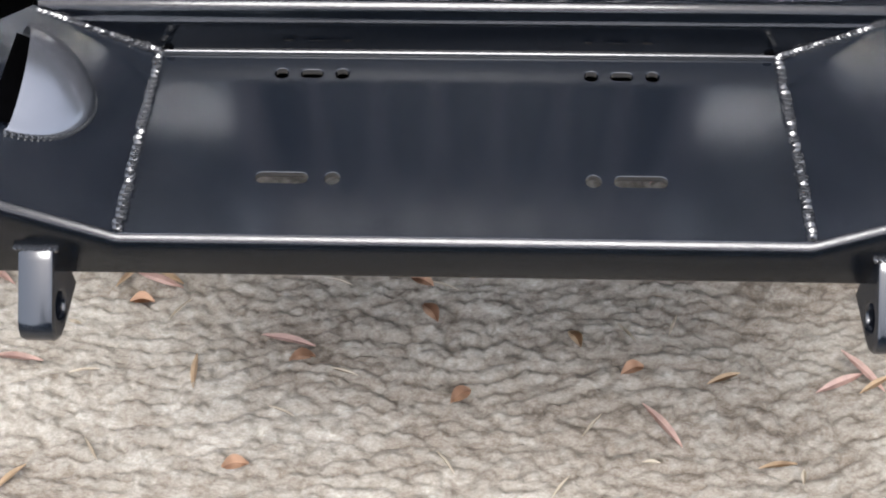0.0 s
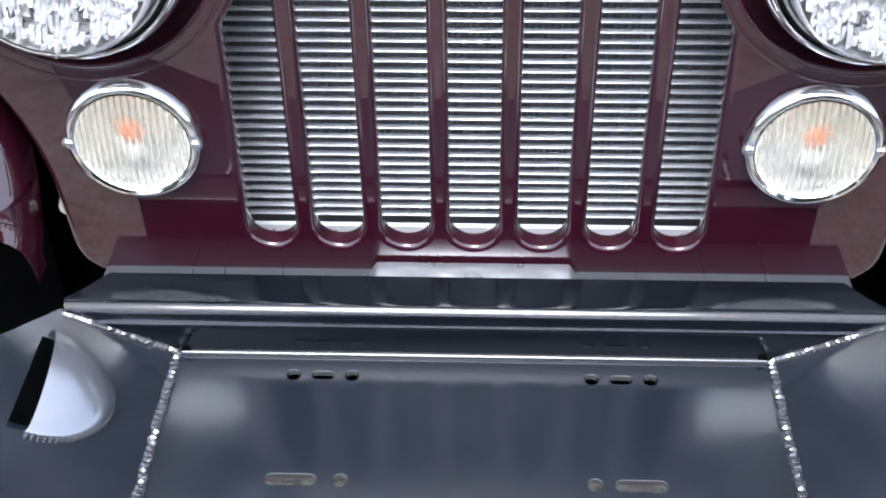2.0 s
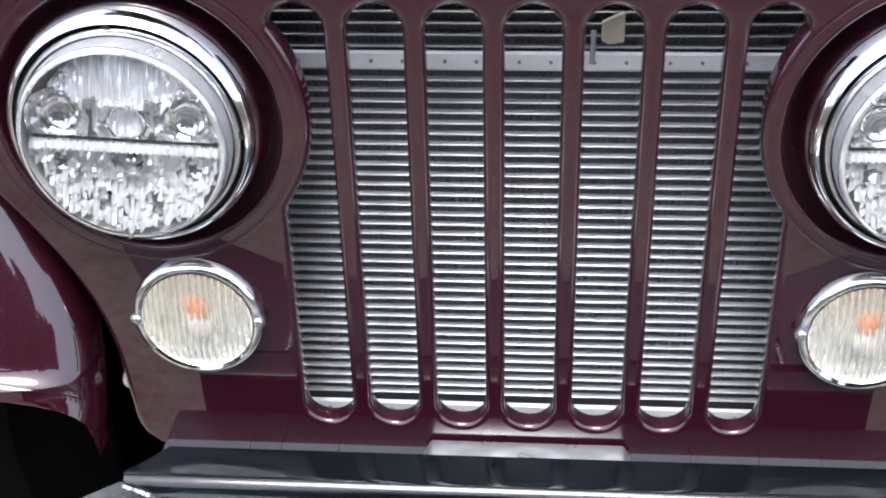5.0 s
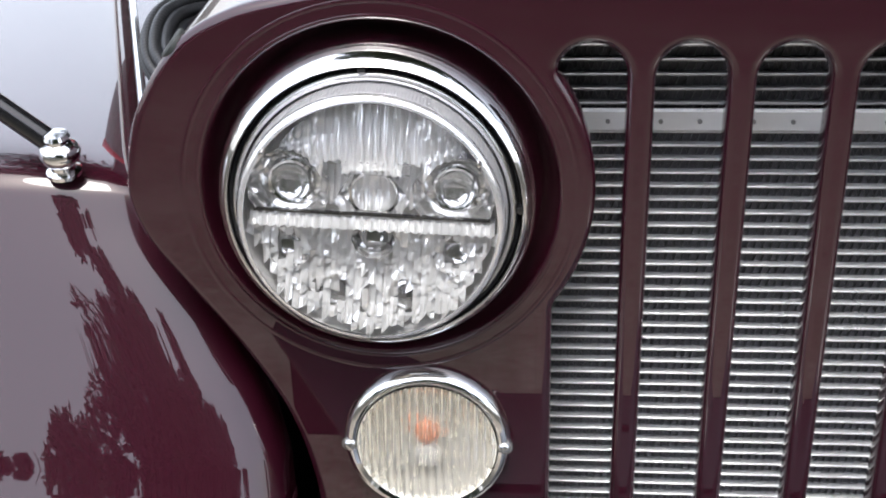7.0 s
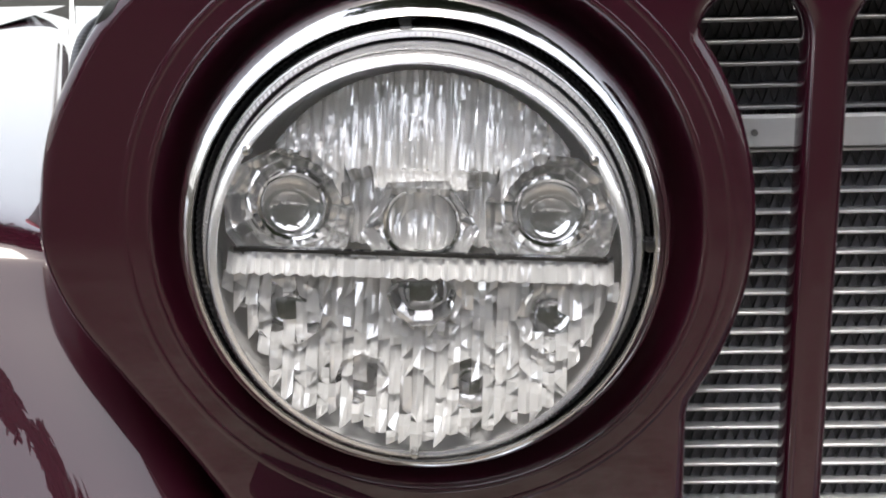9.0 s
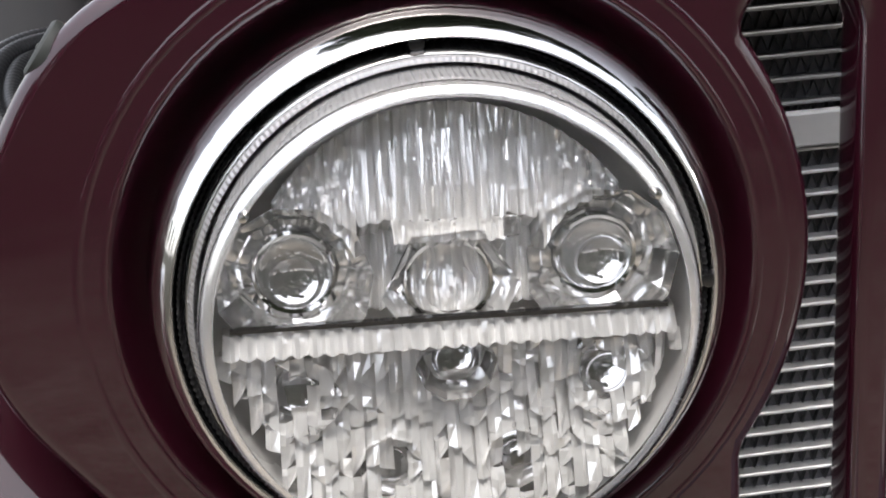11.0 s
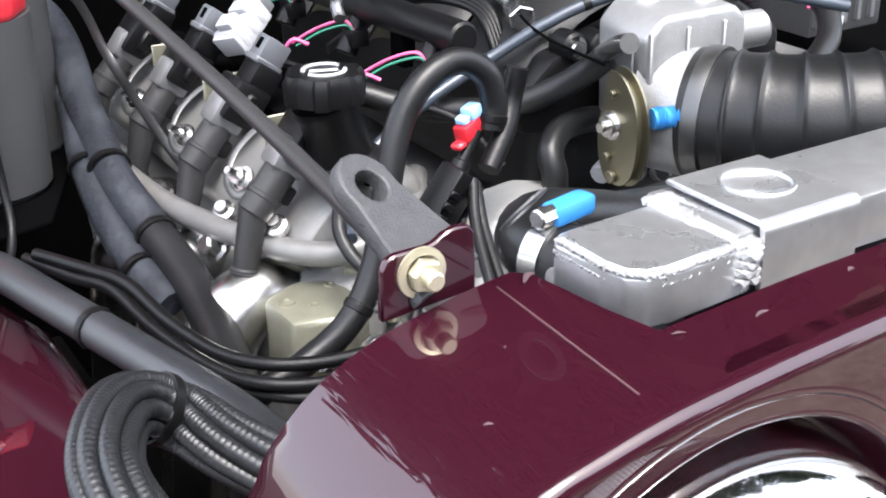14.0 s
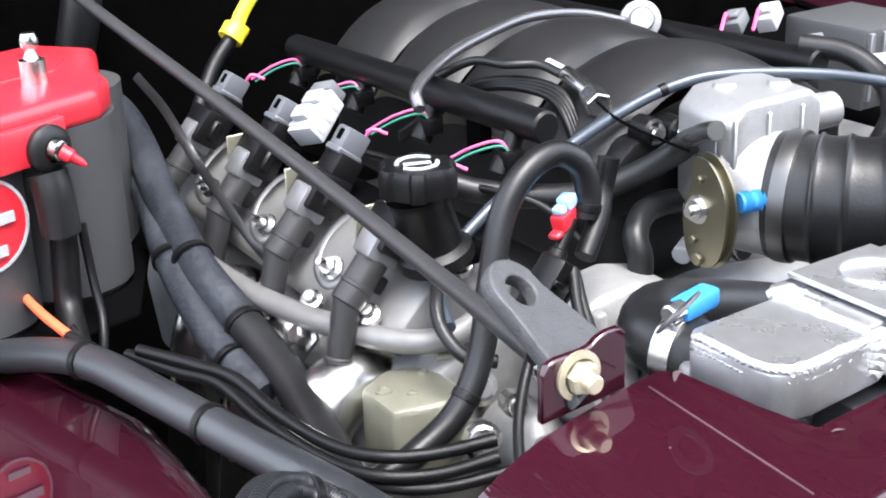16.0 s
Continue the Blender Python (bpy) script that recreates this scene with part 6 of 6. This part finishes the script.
lathe(bm, loop_pts[108], d, [(0.0170, -0.003), (0.0184, -0.0025), (0.0184, 0.0025), (0.0170, 0.003)], 28)
part("cable_tie", bm, PLASTIC, bundle)
hose("braided_cable", [(-0.455, 0.64, 0.366), (-0.435, 0.598, 0.364), (-0.421, 0.566, 0.365), (-0.412, 0.518, 0.356), (-0.397, 0.468, 0.349), (-0.382, 0.434, 0.350), (-0.353, 0.415, 0.350), (-0.32, 0.40, 0.357)], 0.0042, PLASTIC, "thin black braided cable", "cable")
hose("braided_cable", [(-0.45, 0.63, 0.372), (-0.428, 0.59, 0.371), (-0.414, 0.556, 0.371), (-0.405, 0.512, 0.362), (-0.392, 0.468, 0.357), (-0.374, 0.44, 0.357), (-0.348, 0.425, 0.357), (-0.315, 0.41, 0.362)], 0.0042, PLASTIC, "thin black braided cable", "cable")
hose("braided_cable", [(-0.41, 0.50, 0.350), (-0.395, 0.462, 0.342), (-0.376, 0.43, 0.342), (-0.35, 0.41, 0.343), (-0.31, 0.395, 0.348)], 0.0038, PLASTIC, "thin black braided cable", "cable")
hose("heater_hose", [(-0.40, 0.447, 0.318), (-0.378, 0.449, 0.333), (-0.346, 0.452, 0.342), (-0.314, 0.453, 0.360), (-0.292, 0.459, 0.389), (-0.277, 0.468, 0.430), (-0.262, 0.476, 0.468), (-0.242, 0.480, 0.490), (-0.218, 0.482, 0.498), (-0.200, 0.479, 0.489), (-0.193, 0.478, 0.469), (-0.196, 0.477, 0.452)], 0.0086, RUBBER, "black rubber heater hose arched over the engine", "hose", 16, ties=(0.30, 0.97))
hose("vent_hose", [(-0.235, 0.64, 0.440), (-0.211, 0.621, 0.439), (-0.192, 0.606, 0.433), (-0.162, 0.585, 0.428), (-0.133, 0.556, 0.432), (-0.106, 0.533, 0.446), (-0.093, 0.509, 0.465), (-0.090, 0.494, 0.478)], 0.0092, RUBBER, "black rubber vent hose to the throttle body", "hose", 14)
hose("fuel_line", [(-0.280, 0.512, 0.384), (-0.268, 0.542, 0.391), (-0.250, 0.571, 0.399), (-0.233, 0.572, 0.413), (-0.186, 0.578, 0.438), (-0.134, 0.575, 0.462), (-0.095, 0.562, 0.484), (-0.057, 0.548, 0.500), (-0.021, 0.530, 0.506), (0.04, 0.492, 0.503), (0.10, 0.46, 0.49)], 0.0044, mat("blue_grey_line", (0.045, 0.055, 0.070), 0.32, 0.2), "blue-grey fuel line across the engine", "line", ties=(0.12, 0.68))
hose("vacuum_hose", [(-0.252, 0.565, 0.40), (-0.275, 0.535, 0.398), (-0.285, 0.515, 0.385), (-0.280, 0.495, 0.37), (-0.262, 0.485, 0.365)], 0.0048, RUBBER, "short bent black vacuum hose", "hose")
hose("coolant_hose", [(-0.128, 0.50, 0.375), (-0.128, 0.500, 0.398), (-0.126, 0.508, 0.413), (-0.105, 0.521, 0.422), (-0.070, 0.527, 0.420), (-0.05, 0.53, 0.405)], 0.0092, RUBBER, "bent black coolant hose under the throttle", "hose", 14)
bm = B()
cyl(bm, (-0.085, 0.505, 0.387), (-0.068, 0.513, 0.391), 0.0075, 0.0075, 12, 0.001)
solo("white_cap", bm, WHITEPLASTIC, (-0.077, 0.51, 0.38), "small white plastic cap on a stub", "cap")
hose("return_line", [(-0.200, 0.670, 0.482), (-0.191, 0.687, 0.494), (-0.141, 0.723, 0.503), (-0.082, 0.754, 0.507), (-0.017, 0.779, 0.509), (0.040, 0.779, 0.504), (0.085, 0.765, 0.492)], 0.0048, mat("satin_black_tube", (0.16, 0.16, 0.165), 0.25, 0.8), "satin black crossover fuel line", "line")
hose("rubber_line", [(-0.150, 0.73, 0.485), (-0.133, 0.698, 0.503), (-0.124, 0.665, 0.505), (-0.105, 0.648, 0.505), (-0.098, 0.628, 0.500)], 0.0036, RUBBER, "thin black rubber line", "line")
for dx in (0, 0.006, 0.012, 0.018):
    hose("loom_strand", [(-0.165, 0.76, 0.43 + dx * 0.3), (-0.13, 0.70, 0.478 + dx * 0.3), (-0.11 + dx * 0.4, 0.635, 0.485 + dx * 0.3), (-0.112 + dx * 0.5, 0.60, 0.465), (-0.115 + dx * 0.4, 0.59, 0.43)], 0.0032, PLASTIC, "thin black loom strand", "cable")
for k in range(3):
    hose("loom_strand", [(-0.21 + 0.004 * k, 0.80, 0.425), (-0.20 + 0.004 * k, 0.70, 0.432 - 0.004 * k), (-0.196 + 0.004 * k, 0.61, 0.437 - 0.004 * k), (-0.17, 0.56, 0.43), (-0.15, 0.53, 0.40)], 0.0032, PLASTIC, "thin black loom strand", "cable")

# sensor plugs by the arched hose
sp = thing("sensor_plug", (-0.21, 0.485, 0.42), "black sensor plug with red and blue locks", "plug")
ax = V(0.035, 0.012, 0.042).normalized()
base = V(-0.237, 0.468, 0.415)
bm = B()
cyl(bm, base + ax * 0.022, base + ax * 0.05, 0.0048, 0.0048, 12, 0.001)
cyl(bm, base + ax * 0.018, base + ax * 0.028, 0.0065, 0.0065, 12, 0.001)
part("body", bm, PLASTIC, sp)
m = Matrix.Translation(base + ax * 0.052 + V(-0.006, 0, 0)) @ Matrix.Rotation(radians(-14), 4, "Y") @ Matrix.Rotation(radians(20), 4, "Z") @ Matrix.Scale(0.85, 4)
bm = B()
box(bm, (-0.012, -0.006, -0.006), (0.009, 0.006, 0.007), 0.002, 2, m)
box(bm, (-0.020, -0.005, -0.008), (-0.010, 0.005, -0.003), 0.0015, 1, m)
part("red_lock", bm, RED, sp, "red lock")
bm = B()
box(bm, (0.0, -0.006, 0.006), (0.013, 0.006, 0.016), 0.002, 2, m)
box(bm, (-0.009, -0.005, 0.007), (-0.001, 0.005, 0.013), 0.0015, 1, m)
part("blue_lock", bm, mat("light_blue_plastic", (0.30, 0.52, 0.78), 0.4), sp, "light blue lock")
hose("plug_tail", [(-0.170, 0.485, 0.485), (-0.176, 0.484, 0.465), (-0.186, 0.476, 0.449), (-0.205, 0.466, 0.430)], 0.0072, PLASTIC, "black plug tail beside the hose", "plug")
mc = thing("map_connector", (-0.243, 0.455, 0.40), "black multi-way connector with grey clip", "connector")
m = Matrix.Translation((-0.243, 0.458, 0.420)) @ Matrix.Rotation(radians(38), 4, "Y") @ Matrix.Rotation(radians(15), 4, "Z")
bm = B()
box(bm, (-0.011, -0.010, -0.026), (0.011, 0.010, 0.022), 0.003, 2, m)
part("body", bm, PLASTIC, mc)
for k in range(4):
    bm = B()
    box(bm, (-0.012, -0.0118, -0.020 + 0.008 * k), (-0.002, -0.009, -0.0155 + 0.008 * k), 0.0008, 1, m)
    part("rib", bm, PLASTIC, mc)
bm = B()
box(bm, (0.013, -0.008, -0.034), (0.020, 0.008, 0.020), 0.002, 2, m)
part("side_clip", bm, PLASTIC, mc)
for k in range(3):
    bm = B()
    cyl(bm, m @ V(0.0165, -0.0078, -0.020 + 0.008 * k), m @ V(0.0165, -0.0092, -0.020 + 0.008 * k), 0.0021, seg=10)
    part("pin_window", bm, GREYPLASTIC, mc)

# ---- battery ----
bat = thing("battery", (-0.47, 0.82, 0.35), "dark grey spiral-cell battery with a red top", "battery")
for cx, cy, r in ((-0.435, 0.835, 0.052), (-0.52, 0.80, 0.052), (-0.585, 0.772, 0.050), (-0.40, 0.92, 0.052), (-0.485, 0.885, 0.052)):
    bm = B()
    lathe(bm, (cx, cy, 0.345), (0, 0, 1), [(0.0, 0.0), (r - 0.006, 0.0), (r - 0.004, 0.004), (r - 0.0015, 0.006), (r, 0.141), (0, 0.141)], 32)
    part("cell", bm, CASE, bat)
bm = B()
loop = [(-0.383, 0.855), (-0.386, 0.82), (-0.405, 0.79), (-0.44, 0.778), (-0.50, 0.755), (-0.59, 0.720), (-0.635, 0.745), (-0.63, 0.80), (-0.60, 0.86), (-0.50, 0.95), (-0.40, 0.98), (-0.36, 0.93)]
prism(bm, [(x, y, 0.484) for x, y in loop], (0, 0, 0.026), 0.007, 3)
lid_ob = part("lid", bm, RED, bat, "bright red lid")
bm = B()
prism(bm, [(-0.50, 0.752, 0.470), (-0.440, 0.776, 0.470), (-0.440, 0.776, 0.500), (-0.50, 0.752, 0.500)], (0.003, -0.006, 0), 0.002)
part("lid_apron", bm, RED, bat)
bm = B()
prism(bm, [(-0.395, 0.90, 0.508), (-0.415, 0.865, 0.508), (-0.50, 0.84, 0.508), (-0.52, 0.90, 0.508)], (0, 0, 0.0035), 0.001, 1)
part("raised_rib", bm, RED, lid_ob)
bm = B()
prism(bm, [(-0.475, 0.86, 0.5115), (-0.452, 0.93, 0.5115), (-0.52, 0.96, 0.5115), (-0.55, 0.89, 0.5115)], (0, 0, 0.001))
part("label", bm, WHITEPLASTIC, lid_ob, "pale paper label")
bm = B()
lathe(bm, (-0.437, 0.838, 0.510), (0, 0, 1), [(0.0105, 0), (0.0098, 0.018), (0.006, 0.019), (0.004, 0.024), (0.0065, 0.028), (0.0072, 0.033), (0.005, 0.038), (0, 0.039)], 20)
part("top_post", bm, GALV, bat, "lead top post with steel stud")
bm = B()
lathe(bm, (-0.5080, 0.7495, 0.436), (0.38, -0.92, 0), [(0.0, 0.001), (0.034, 0.001), (0.035, 0.0), (0.035, -0.01)], 32)
lab = part("label_disc", bm, RED, bat, "round red label")
bm = B()
lathe(bm, (-0.5080, 0.7495, 0.436), (0.38, -0.92, 0), [(0.032, 0.0016), (0.0345, 0.0016), (0.0345, 0.0), (0.032, 0.0)], 32, closed=True)
part("label_ring", bm, WHITEPLASTIC, lab)
for z, w in ((0.439, 0.022), (0.416, 0.012)):
    bm = B()
    box(bm, (-w, -0.0018, -0.004), (w, 0.0, 0.004), 0.0003, 1, Matrix.Translation((-0.5075, 0.7480, z)) @ Matrix.Rotation(radians(22.4), 4, "Z"))
    part("label_bar", bm, WHITEPLASTIC, lab)
term = thing("battery_terminal", (-0.45, 0.757, 0.44), "black rubber terminal boot with a red cap", "terminal")
bm = B()
lathe(bm, (-0.457, 0.768, 0.480), (0.38, -0.92, 0), [(0.016, -0.006), (0.018, 0.0), (0.018, 0.010), (0.014, 0.014), (0.009, 0.0145)], 24)
part("boot", bm, RUBBER, term)
bm = B()
lathe(bm, (-0.452, 0.755, 0.481), (0.5, -0.85, -0.15), [(0.0075, 0.0), (0.0075, 0.006), (0.006, 0.007), (0, 0.007)], 16)
part("stud", bm, GALV, term)
bm = B()
lathe(bm, (-0.449, 0.750, 0.480), (0.70, -0.45, -0.55), [(0.0055, 0.0), (0.0055, 0.008), (0.0035, 0.010), (0.003, 0.016), (0.0012, 0.020), (0, 0.0205)], 14)
part("red_tip", bm, RED, term)
bm = B()
tube(bm, [(-0.459, 0.757, 0.464), (-0.458, 0.752, 0.446), (-0.457, 0.752, 0.420)], 0.0145, 14)
part("sleeve", bm, RUBBER, term)
hose("battery_cable", [(-0.456, 0.752, 0.42), (-0.458, 0.752, 0.395), (-0.462, 0.745, 0.365), (-0.468, 0.714, 0.345)], 0.010, PLASTIC, "thick black battery cable", "cable")
hose("battery_cable", [(-0.44, 0.76, 0.42), (-0.44, 0.752, 0.38), (-0.442, 0.735, 0.35), (-0.455, 0.71, 0.335), (-0.47, 0.72, 0.36)], 0.0035, PLASTIC, "thin black cable hanging by the battery", "cable")
hose("orange_wire", [(-0.50, 0.84, 0.385), (-0.489, 0.780, 0.373), (-0.485, 0.725, 0.371), (-0.478, 0.675, 0.369)], 0.0036, ORANGE, "bright orange fuse wire", "wire")
bm = B()
tube(bm, [(-0.480, 0.685, 0.369), (-0.475, 0.660, 0.369), (-0.468, 0.630, 0.368)], 0.0046, 10)
solo("wire_sleeve", bm, RUBBER, (-0.475, 0.66, 0.363), "black sleeve on the orange wire", "sleeve")
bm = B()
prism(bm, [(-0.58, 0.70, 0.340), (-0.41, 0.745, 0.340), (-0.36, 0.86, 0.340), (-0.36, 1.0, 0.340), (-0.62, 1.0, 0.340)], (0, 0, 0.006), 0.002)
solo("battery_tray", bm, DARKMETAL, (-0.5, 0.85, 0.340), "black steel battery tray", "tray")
# dipstick
dp = thing("dipstick", (-0.20, 1.08, 0.40), "yellow-handled dipstick in a black tube", "dipstick")
bm = B()
tube(bm, [(-0.25, 1.05, 0.36), (-0.198, 1.087, 0.429), (-0.165, 1.10, 0.460)], 0.008, 10)
part("tube", bm, PLASTIC, dp)
bm = B()
tube(bm, [(-0.168, 1.10, 0.458), (-0.158, 1.103, 0.468), (-0.152, 1.105, 0.478), (-0.142, 1.105, 0.492), (-0.130, 1.106, 0.505)], 0.009, 14, 8, radii=lambda t: 0.0135 if t < 0.34 else 0.0075)
part("handle", bm, YELLOW, dp, "yellow handle")

# ---- far side of the engine ----
for x, y, z, m_, w in ((0.177, 0.719, 0.486, GREYPLASTIC, 0.012), (0.243, 0.74, 0.478, WHITEPLASTIC, 0.014), (0.205, 0.65, 0.47, GREYPLASTIC, 0.012), (0.235, 0.60, 0.455, WHITEPLASTIC, 0.013)):
    bm = B()
    mm = Matrix.Translation((x, y, z)) @ Matrix.Rotation(radians(-30), 4, "Y") @ Matrix.Rotation(radians(25), 4, "Z")
    box(bm, (-w, -w * 0.7, -w * 0.6), (w, w * 0.7, w * 0.6), 0.002, 2, mm)
    box(bm, (-w * 0.5, -w * 0.5, w * 0.5), (w * 0.4, w * 0.5, w * 1.0), 0.0015, 1, mm)
    solo("wire_plug", bm, m_, (x, y, z - w), "small pale wire plug on the far coils", "plug", "far plugs")
    bm = B()
    tube(bm, [(x - w, y, z + 0.004), (x - w - 0.012, y - 0.01, z + 0.012), (x - w - 0.028, y - 0.02, z - 0.004)], 0.0018, 6)
    solo("pink_wire", bm, PINK, (x - w, y, z), "thin pink coil wire", "wire", "far wires")
fb = thing("fuse_box", (0.31, 0.70, 0.42), "grey electrical box with ribbed sides", "electrical box")
bm = B()
box(bm, (0.265, 0.64, 0.40), (0.36, 0.74, 0.478), 0.004)
part("body", bm, CASE, fb)
for k in range(5):
    bm = B()
    box(bm, (0.268 + 0.018 * k, 0.636, 0.41), (0.274 + 0.018 * k, 0.642, 0.474), 0.001, 1)
    part("rib", bm, GREYPLASTIC, fb)
hose("far_hose", [(0.132, 0.60, 0.492), (0.150, 0.565, 0.488), (0.152, 0.53, 0.472), (0.13, 0.50, 0.455), (0.09, 0.48, 0.44)], 0.0095, RUBBER, "black rubber hose bent down at the rail", "hose")
hose("silver_pipe", [(0.24, 0.62, 0.45), (0.20, 0.56, 0.465), (0.16, 0.52, 0.46), (0.13, 0.50, 0.44)], 0.0055, GALV, "bright bent steel coolant pipe", "pipe")


# ---- trees round the yard ----
def tree(x, y, h, seed, leaves=150, base=0.22):
    r = random.Random(seed)
    t = new("tree")
    t.location = (x, y, 0)
    tagged(t, "tall dark green leafy tree at the yard's edge", "tree", "yard trees")
    bm = B()
    tube(bm, [(0, 0, 0), (0.1, 0.05, h * 0.3), (0.0, 0.1, h * 0.6), (0.1, 0, h * 0.85)], 0.2, 10, 6, radii=lambda k: 0.22 * (1 - 0.8 * k))
    for k in range(7):
        a, z = r.uniform(0, 6.28), h * r.uniform(0.3, 0.7)
        tube(bm, [(0, 0, z), (math.cos(a) * h * 0.12, math.sin(a) * h * 0.12, z + h * 0.08), (math.cos(a) * h * 0.24, math.sin(a) * h * 0.24, z + h * 0.17)], 0.06, 6, 4, radii=lambda k: 0.07 * (1 - 0.8 * k))
    o = new("trunk", finish("trunk", bm, TRUNK))
    o.parent = t
    bm = B()
    near = lambda: h * 0.13 * max(-1.5, min(1.5, r.gauss(0, 1)))
    clumps = [(near(), near(), h * r.uniform(base, 1.0), r.uniform(0.06, 0.11) * h) for k in range(56)]
    for cx, cy, cz, cr in clumps:
        for k in range(leaves):
            p = V(cx, cy, cz) + V(r.gauss(0, 1), r.gauss(0, 1), r.gauss(0, 0.85)).normalized() * cr * 0.95 * r.uniform(0.1, 1) ** 0.5
            s_ = r.uniform(0.12, 0.30)
            u = V(r.gauss(0, 1), r.gauss(0, 1), r.gauss(0, 1)).normalized()
            w = u.orthogonal().normalized()
            bm.faces.new([bm.verts.new(p + u * s_ * a + w * s_ * 0.5 * b) for a, b in ((-1, 0), (0, 1), (1, 0), (0, -1))])
    o = new("crown", finish("crown", bm, LEAF, False))
    o.parent = t
    return t


first = [tree(14, -18, 7.5, 1), tree(5, -15, 9.5, 2), tree(-52, -38, 8, 3)]
spots = random.Random(5)
for k in range(20):
    a = radians(-75 - 185 * k / 19 + spots.uniform(-4, 4))
    d = spots.uniform(58, 76)
    copy_thing(first[k % 3], Matrix.Translation((d * math.sin(a), d * math.cos(a), 0)) @ Matrix.Rotation(spots.uniform(0, 6), 4, "Z") @ Matrix.Scale(spots.uniform(0.8, 1.3), 4))
for k, (x, y, z) in enumerate(((5.5, 7.5, 0.9), (8.5, 5.0, 1.0), (3.2, 11.0, 1.0), (12, 9, 1.1), (7.0, 10.0, 1.05), (6.5, 3.2, 0.7), (10.5, 4.0, 1.1), (7.2, 6.4, 0.8), (9.0, 3.2, 0.85), (4.6, 9.4, 0.8), (10.0, 7.2, 1.0), (13, 5.5, 1.2), (9.5, 12, 1.2), (5.5, 13, 1.2))):
    copy_thing(first[k % 3], Matrix.Translation((x, y, 0)) @ Matrix.Rotation(k * 1.3, 4, "Z") @ Matrix.Scale(z, 4))

for k, (x, y, z) in enumerate(((5.0, 3.4, 1.3), (4.2, 5.6, 1.3), (6.5, 6.0, 1.7), (8.5, 4.4, 1.8), (4.0, 8.5, 1.7), (8.0, 8.0, 2.0))):
    copy_thing(first[k % 3], Matrix.Translation((x, y, 0)) @ Matrix.Rotation(k * 2.1, 4, "Z") @ Matrix.Scale(z, 4))

tree(0.6, 6.0, 21.5, 4, 420, 0.25)
tree(2.0, 8.0, 26.0, 5, 420, 0.25)

for k, (x, y, z) in enumerate(((-9.0, -17.5, 0.95), (-6.2, -18.5, 0.9), (-11.5, -16.0, 1.0), (-14.0, -15.5, 1.0), (-3.6, -19.5, 0.85), (-17.0, -14.0, 1.1), (-1.6, -13.5, 0.95), (-0.2, -14.5, 1.05), (1.2, -13.0, 1.0), (3.4, -11.5, 1.0), (5.6, -12.5, 1.1), (2.4, -15.0, 1.2), (7.6, -14.0, 1.0), (4.4, -16.0, 1.2))):
    copy_thing(first[k % 3], Matrix.Translation((x, y, 0)) @ Matrix.Rotation(k * 2.7, 4, "Z") @ Matrix.Scale(z * (0.80 if x < -2 else 1.0 if x < 2 else 0.75), 4))

# ---- fallen leaves and chips ----
DRY = [mat("dry_leaf_tan", (0.46, 0.33, 0.20), 0.7, 0, 0, 0.3, 60, 0.3, 200), mat("dry_leaf_rust", (0.42, 0.25, 0.15), 0.7, 0, 0, 0.3, 60, 0.3, 200), mat("dry_leaf_pink", (0.52, 0.36, 0.30), 0.7, 0, 0, 0.3, 60, 0.3, 200), mat("pale_chip", (0.52, 0.45, 0.34), 0.8, 0, 0, 0.3, 60, 0.3, 200)]
rnd = random.Random(11)


def leaf_mesh(length, width, curl):
    bm = B()
    rows = []
    for k in range(9):
        t = k / 8
        w = width * math.sin(math.pi * min(max(t, 0.02), 0.98)) ** 0.8
        bend = curl * math.sin(math.pi * t)
        rows.append([bm.verts.new((length * (t - 0.5), s * w * 0.5 + 0.15 * bend, 0.003 + bend + abs(s) * curl * 0.6)) for s in (-1, 0, 1)])
    for a, b in zip(rows, rows[1:]):
        for k in range(2):
            bm.faces.new((a[k], a[k + 1], b[k + 1], b[k]))
    bmesh.ops.solidify(bm, geom=bm.faces[:], thickness=0.0006)
    return bm


leaves = [finish("leaf", leaf_mesh(L, W, c), DRY[m]) for L, W, c, m in ((0.075, 0.012, 0.004, 2), (0.030, 0.018, 0.005, 1), (0.05, 0.009, 0.003, 0), (0.028, 0.017, 0.006, 0), (0.022, 0.006, 0.002, 3), (0.034, 0.020, 0.007, 1), (0.04, 0.004, 0.002, 3))]
for k in range(80):
    ob = new("fallen_leaf", leaves[rnd.choice((0, 0, 2, 2, 3, 4, 4, 5, 6, 6, 6))])
    ob.matrix_world = pose(rnd.uniform(-0.68, 0.68), rnd.uniform(-0.13, 0.50), 0.004, rnd.uniform(-12, 12), rnd.uniform(-8, 8), rnd.gauss(0, 40))
    tagged(ob, "dry curled brown leaf lying on the ground", "leaf", "fallen leaves")
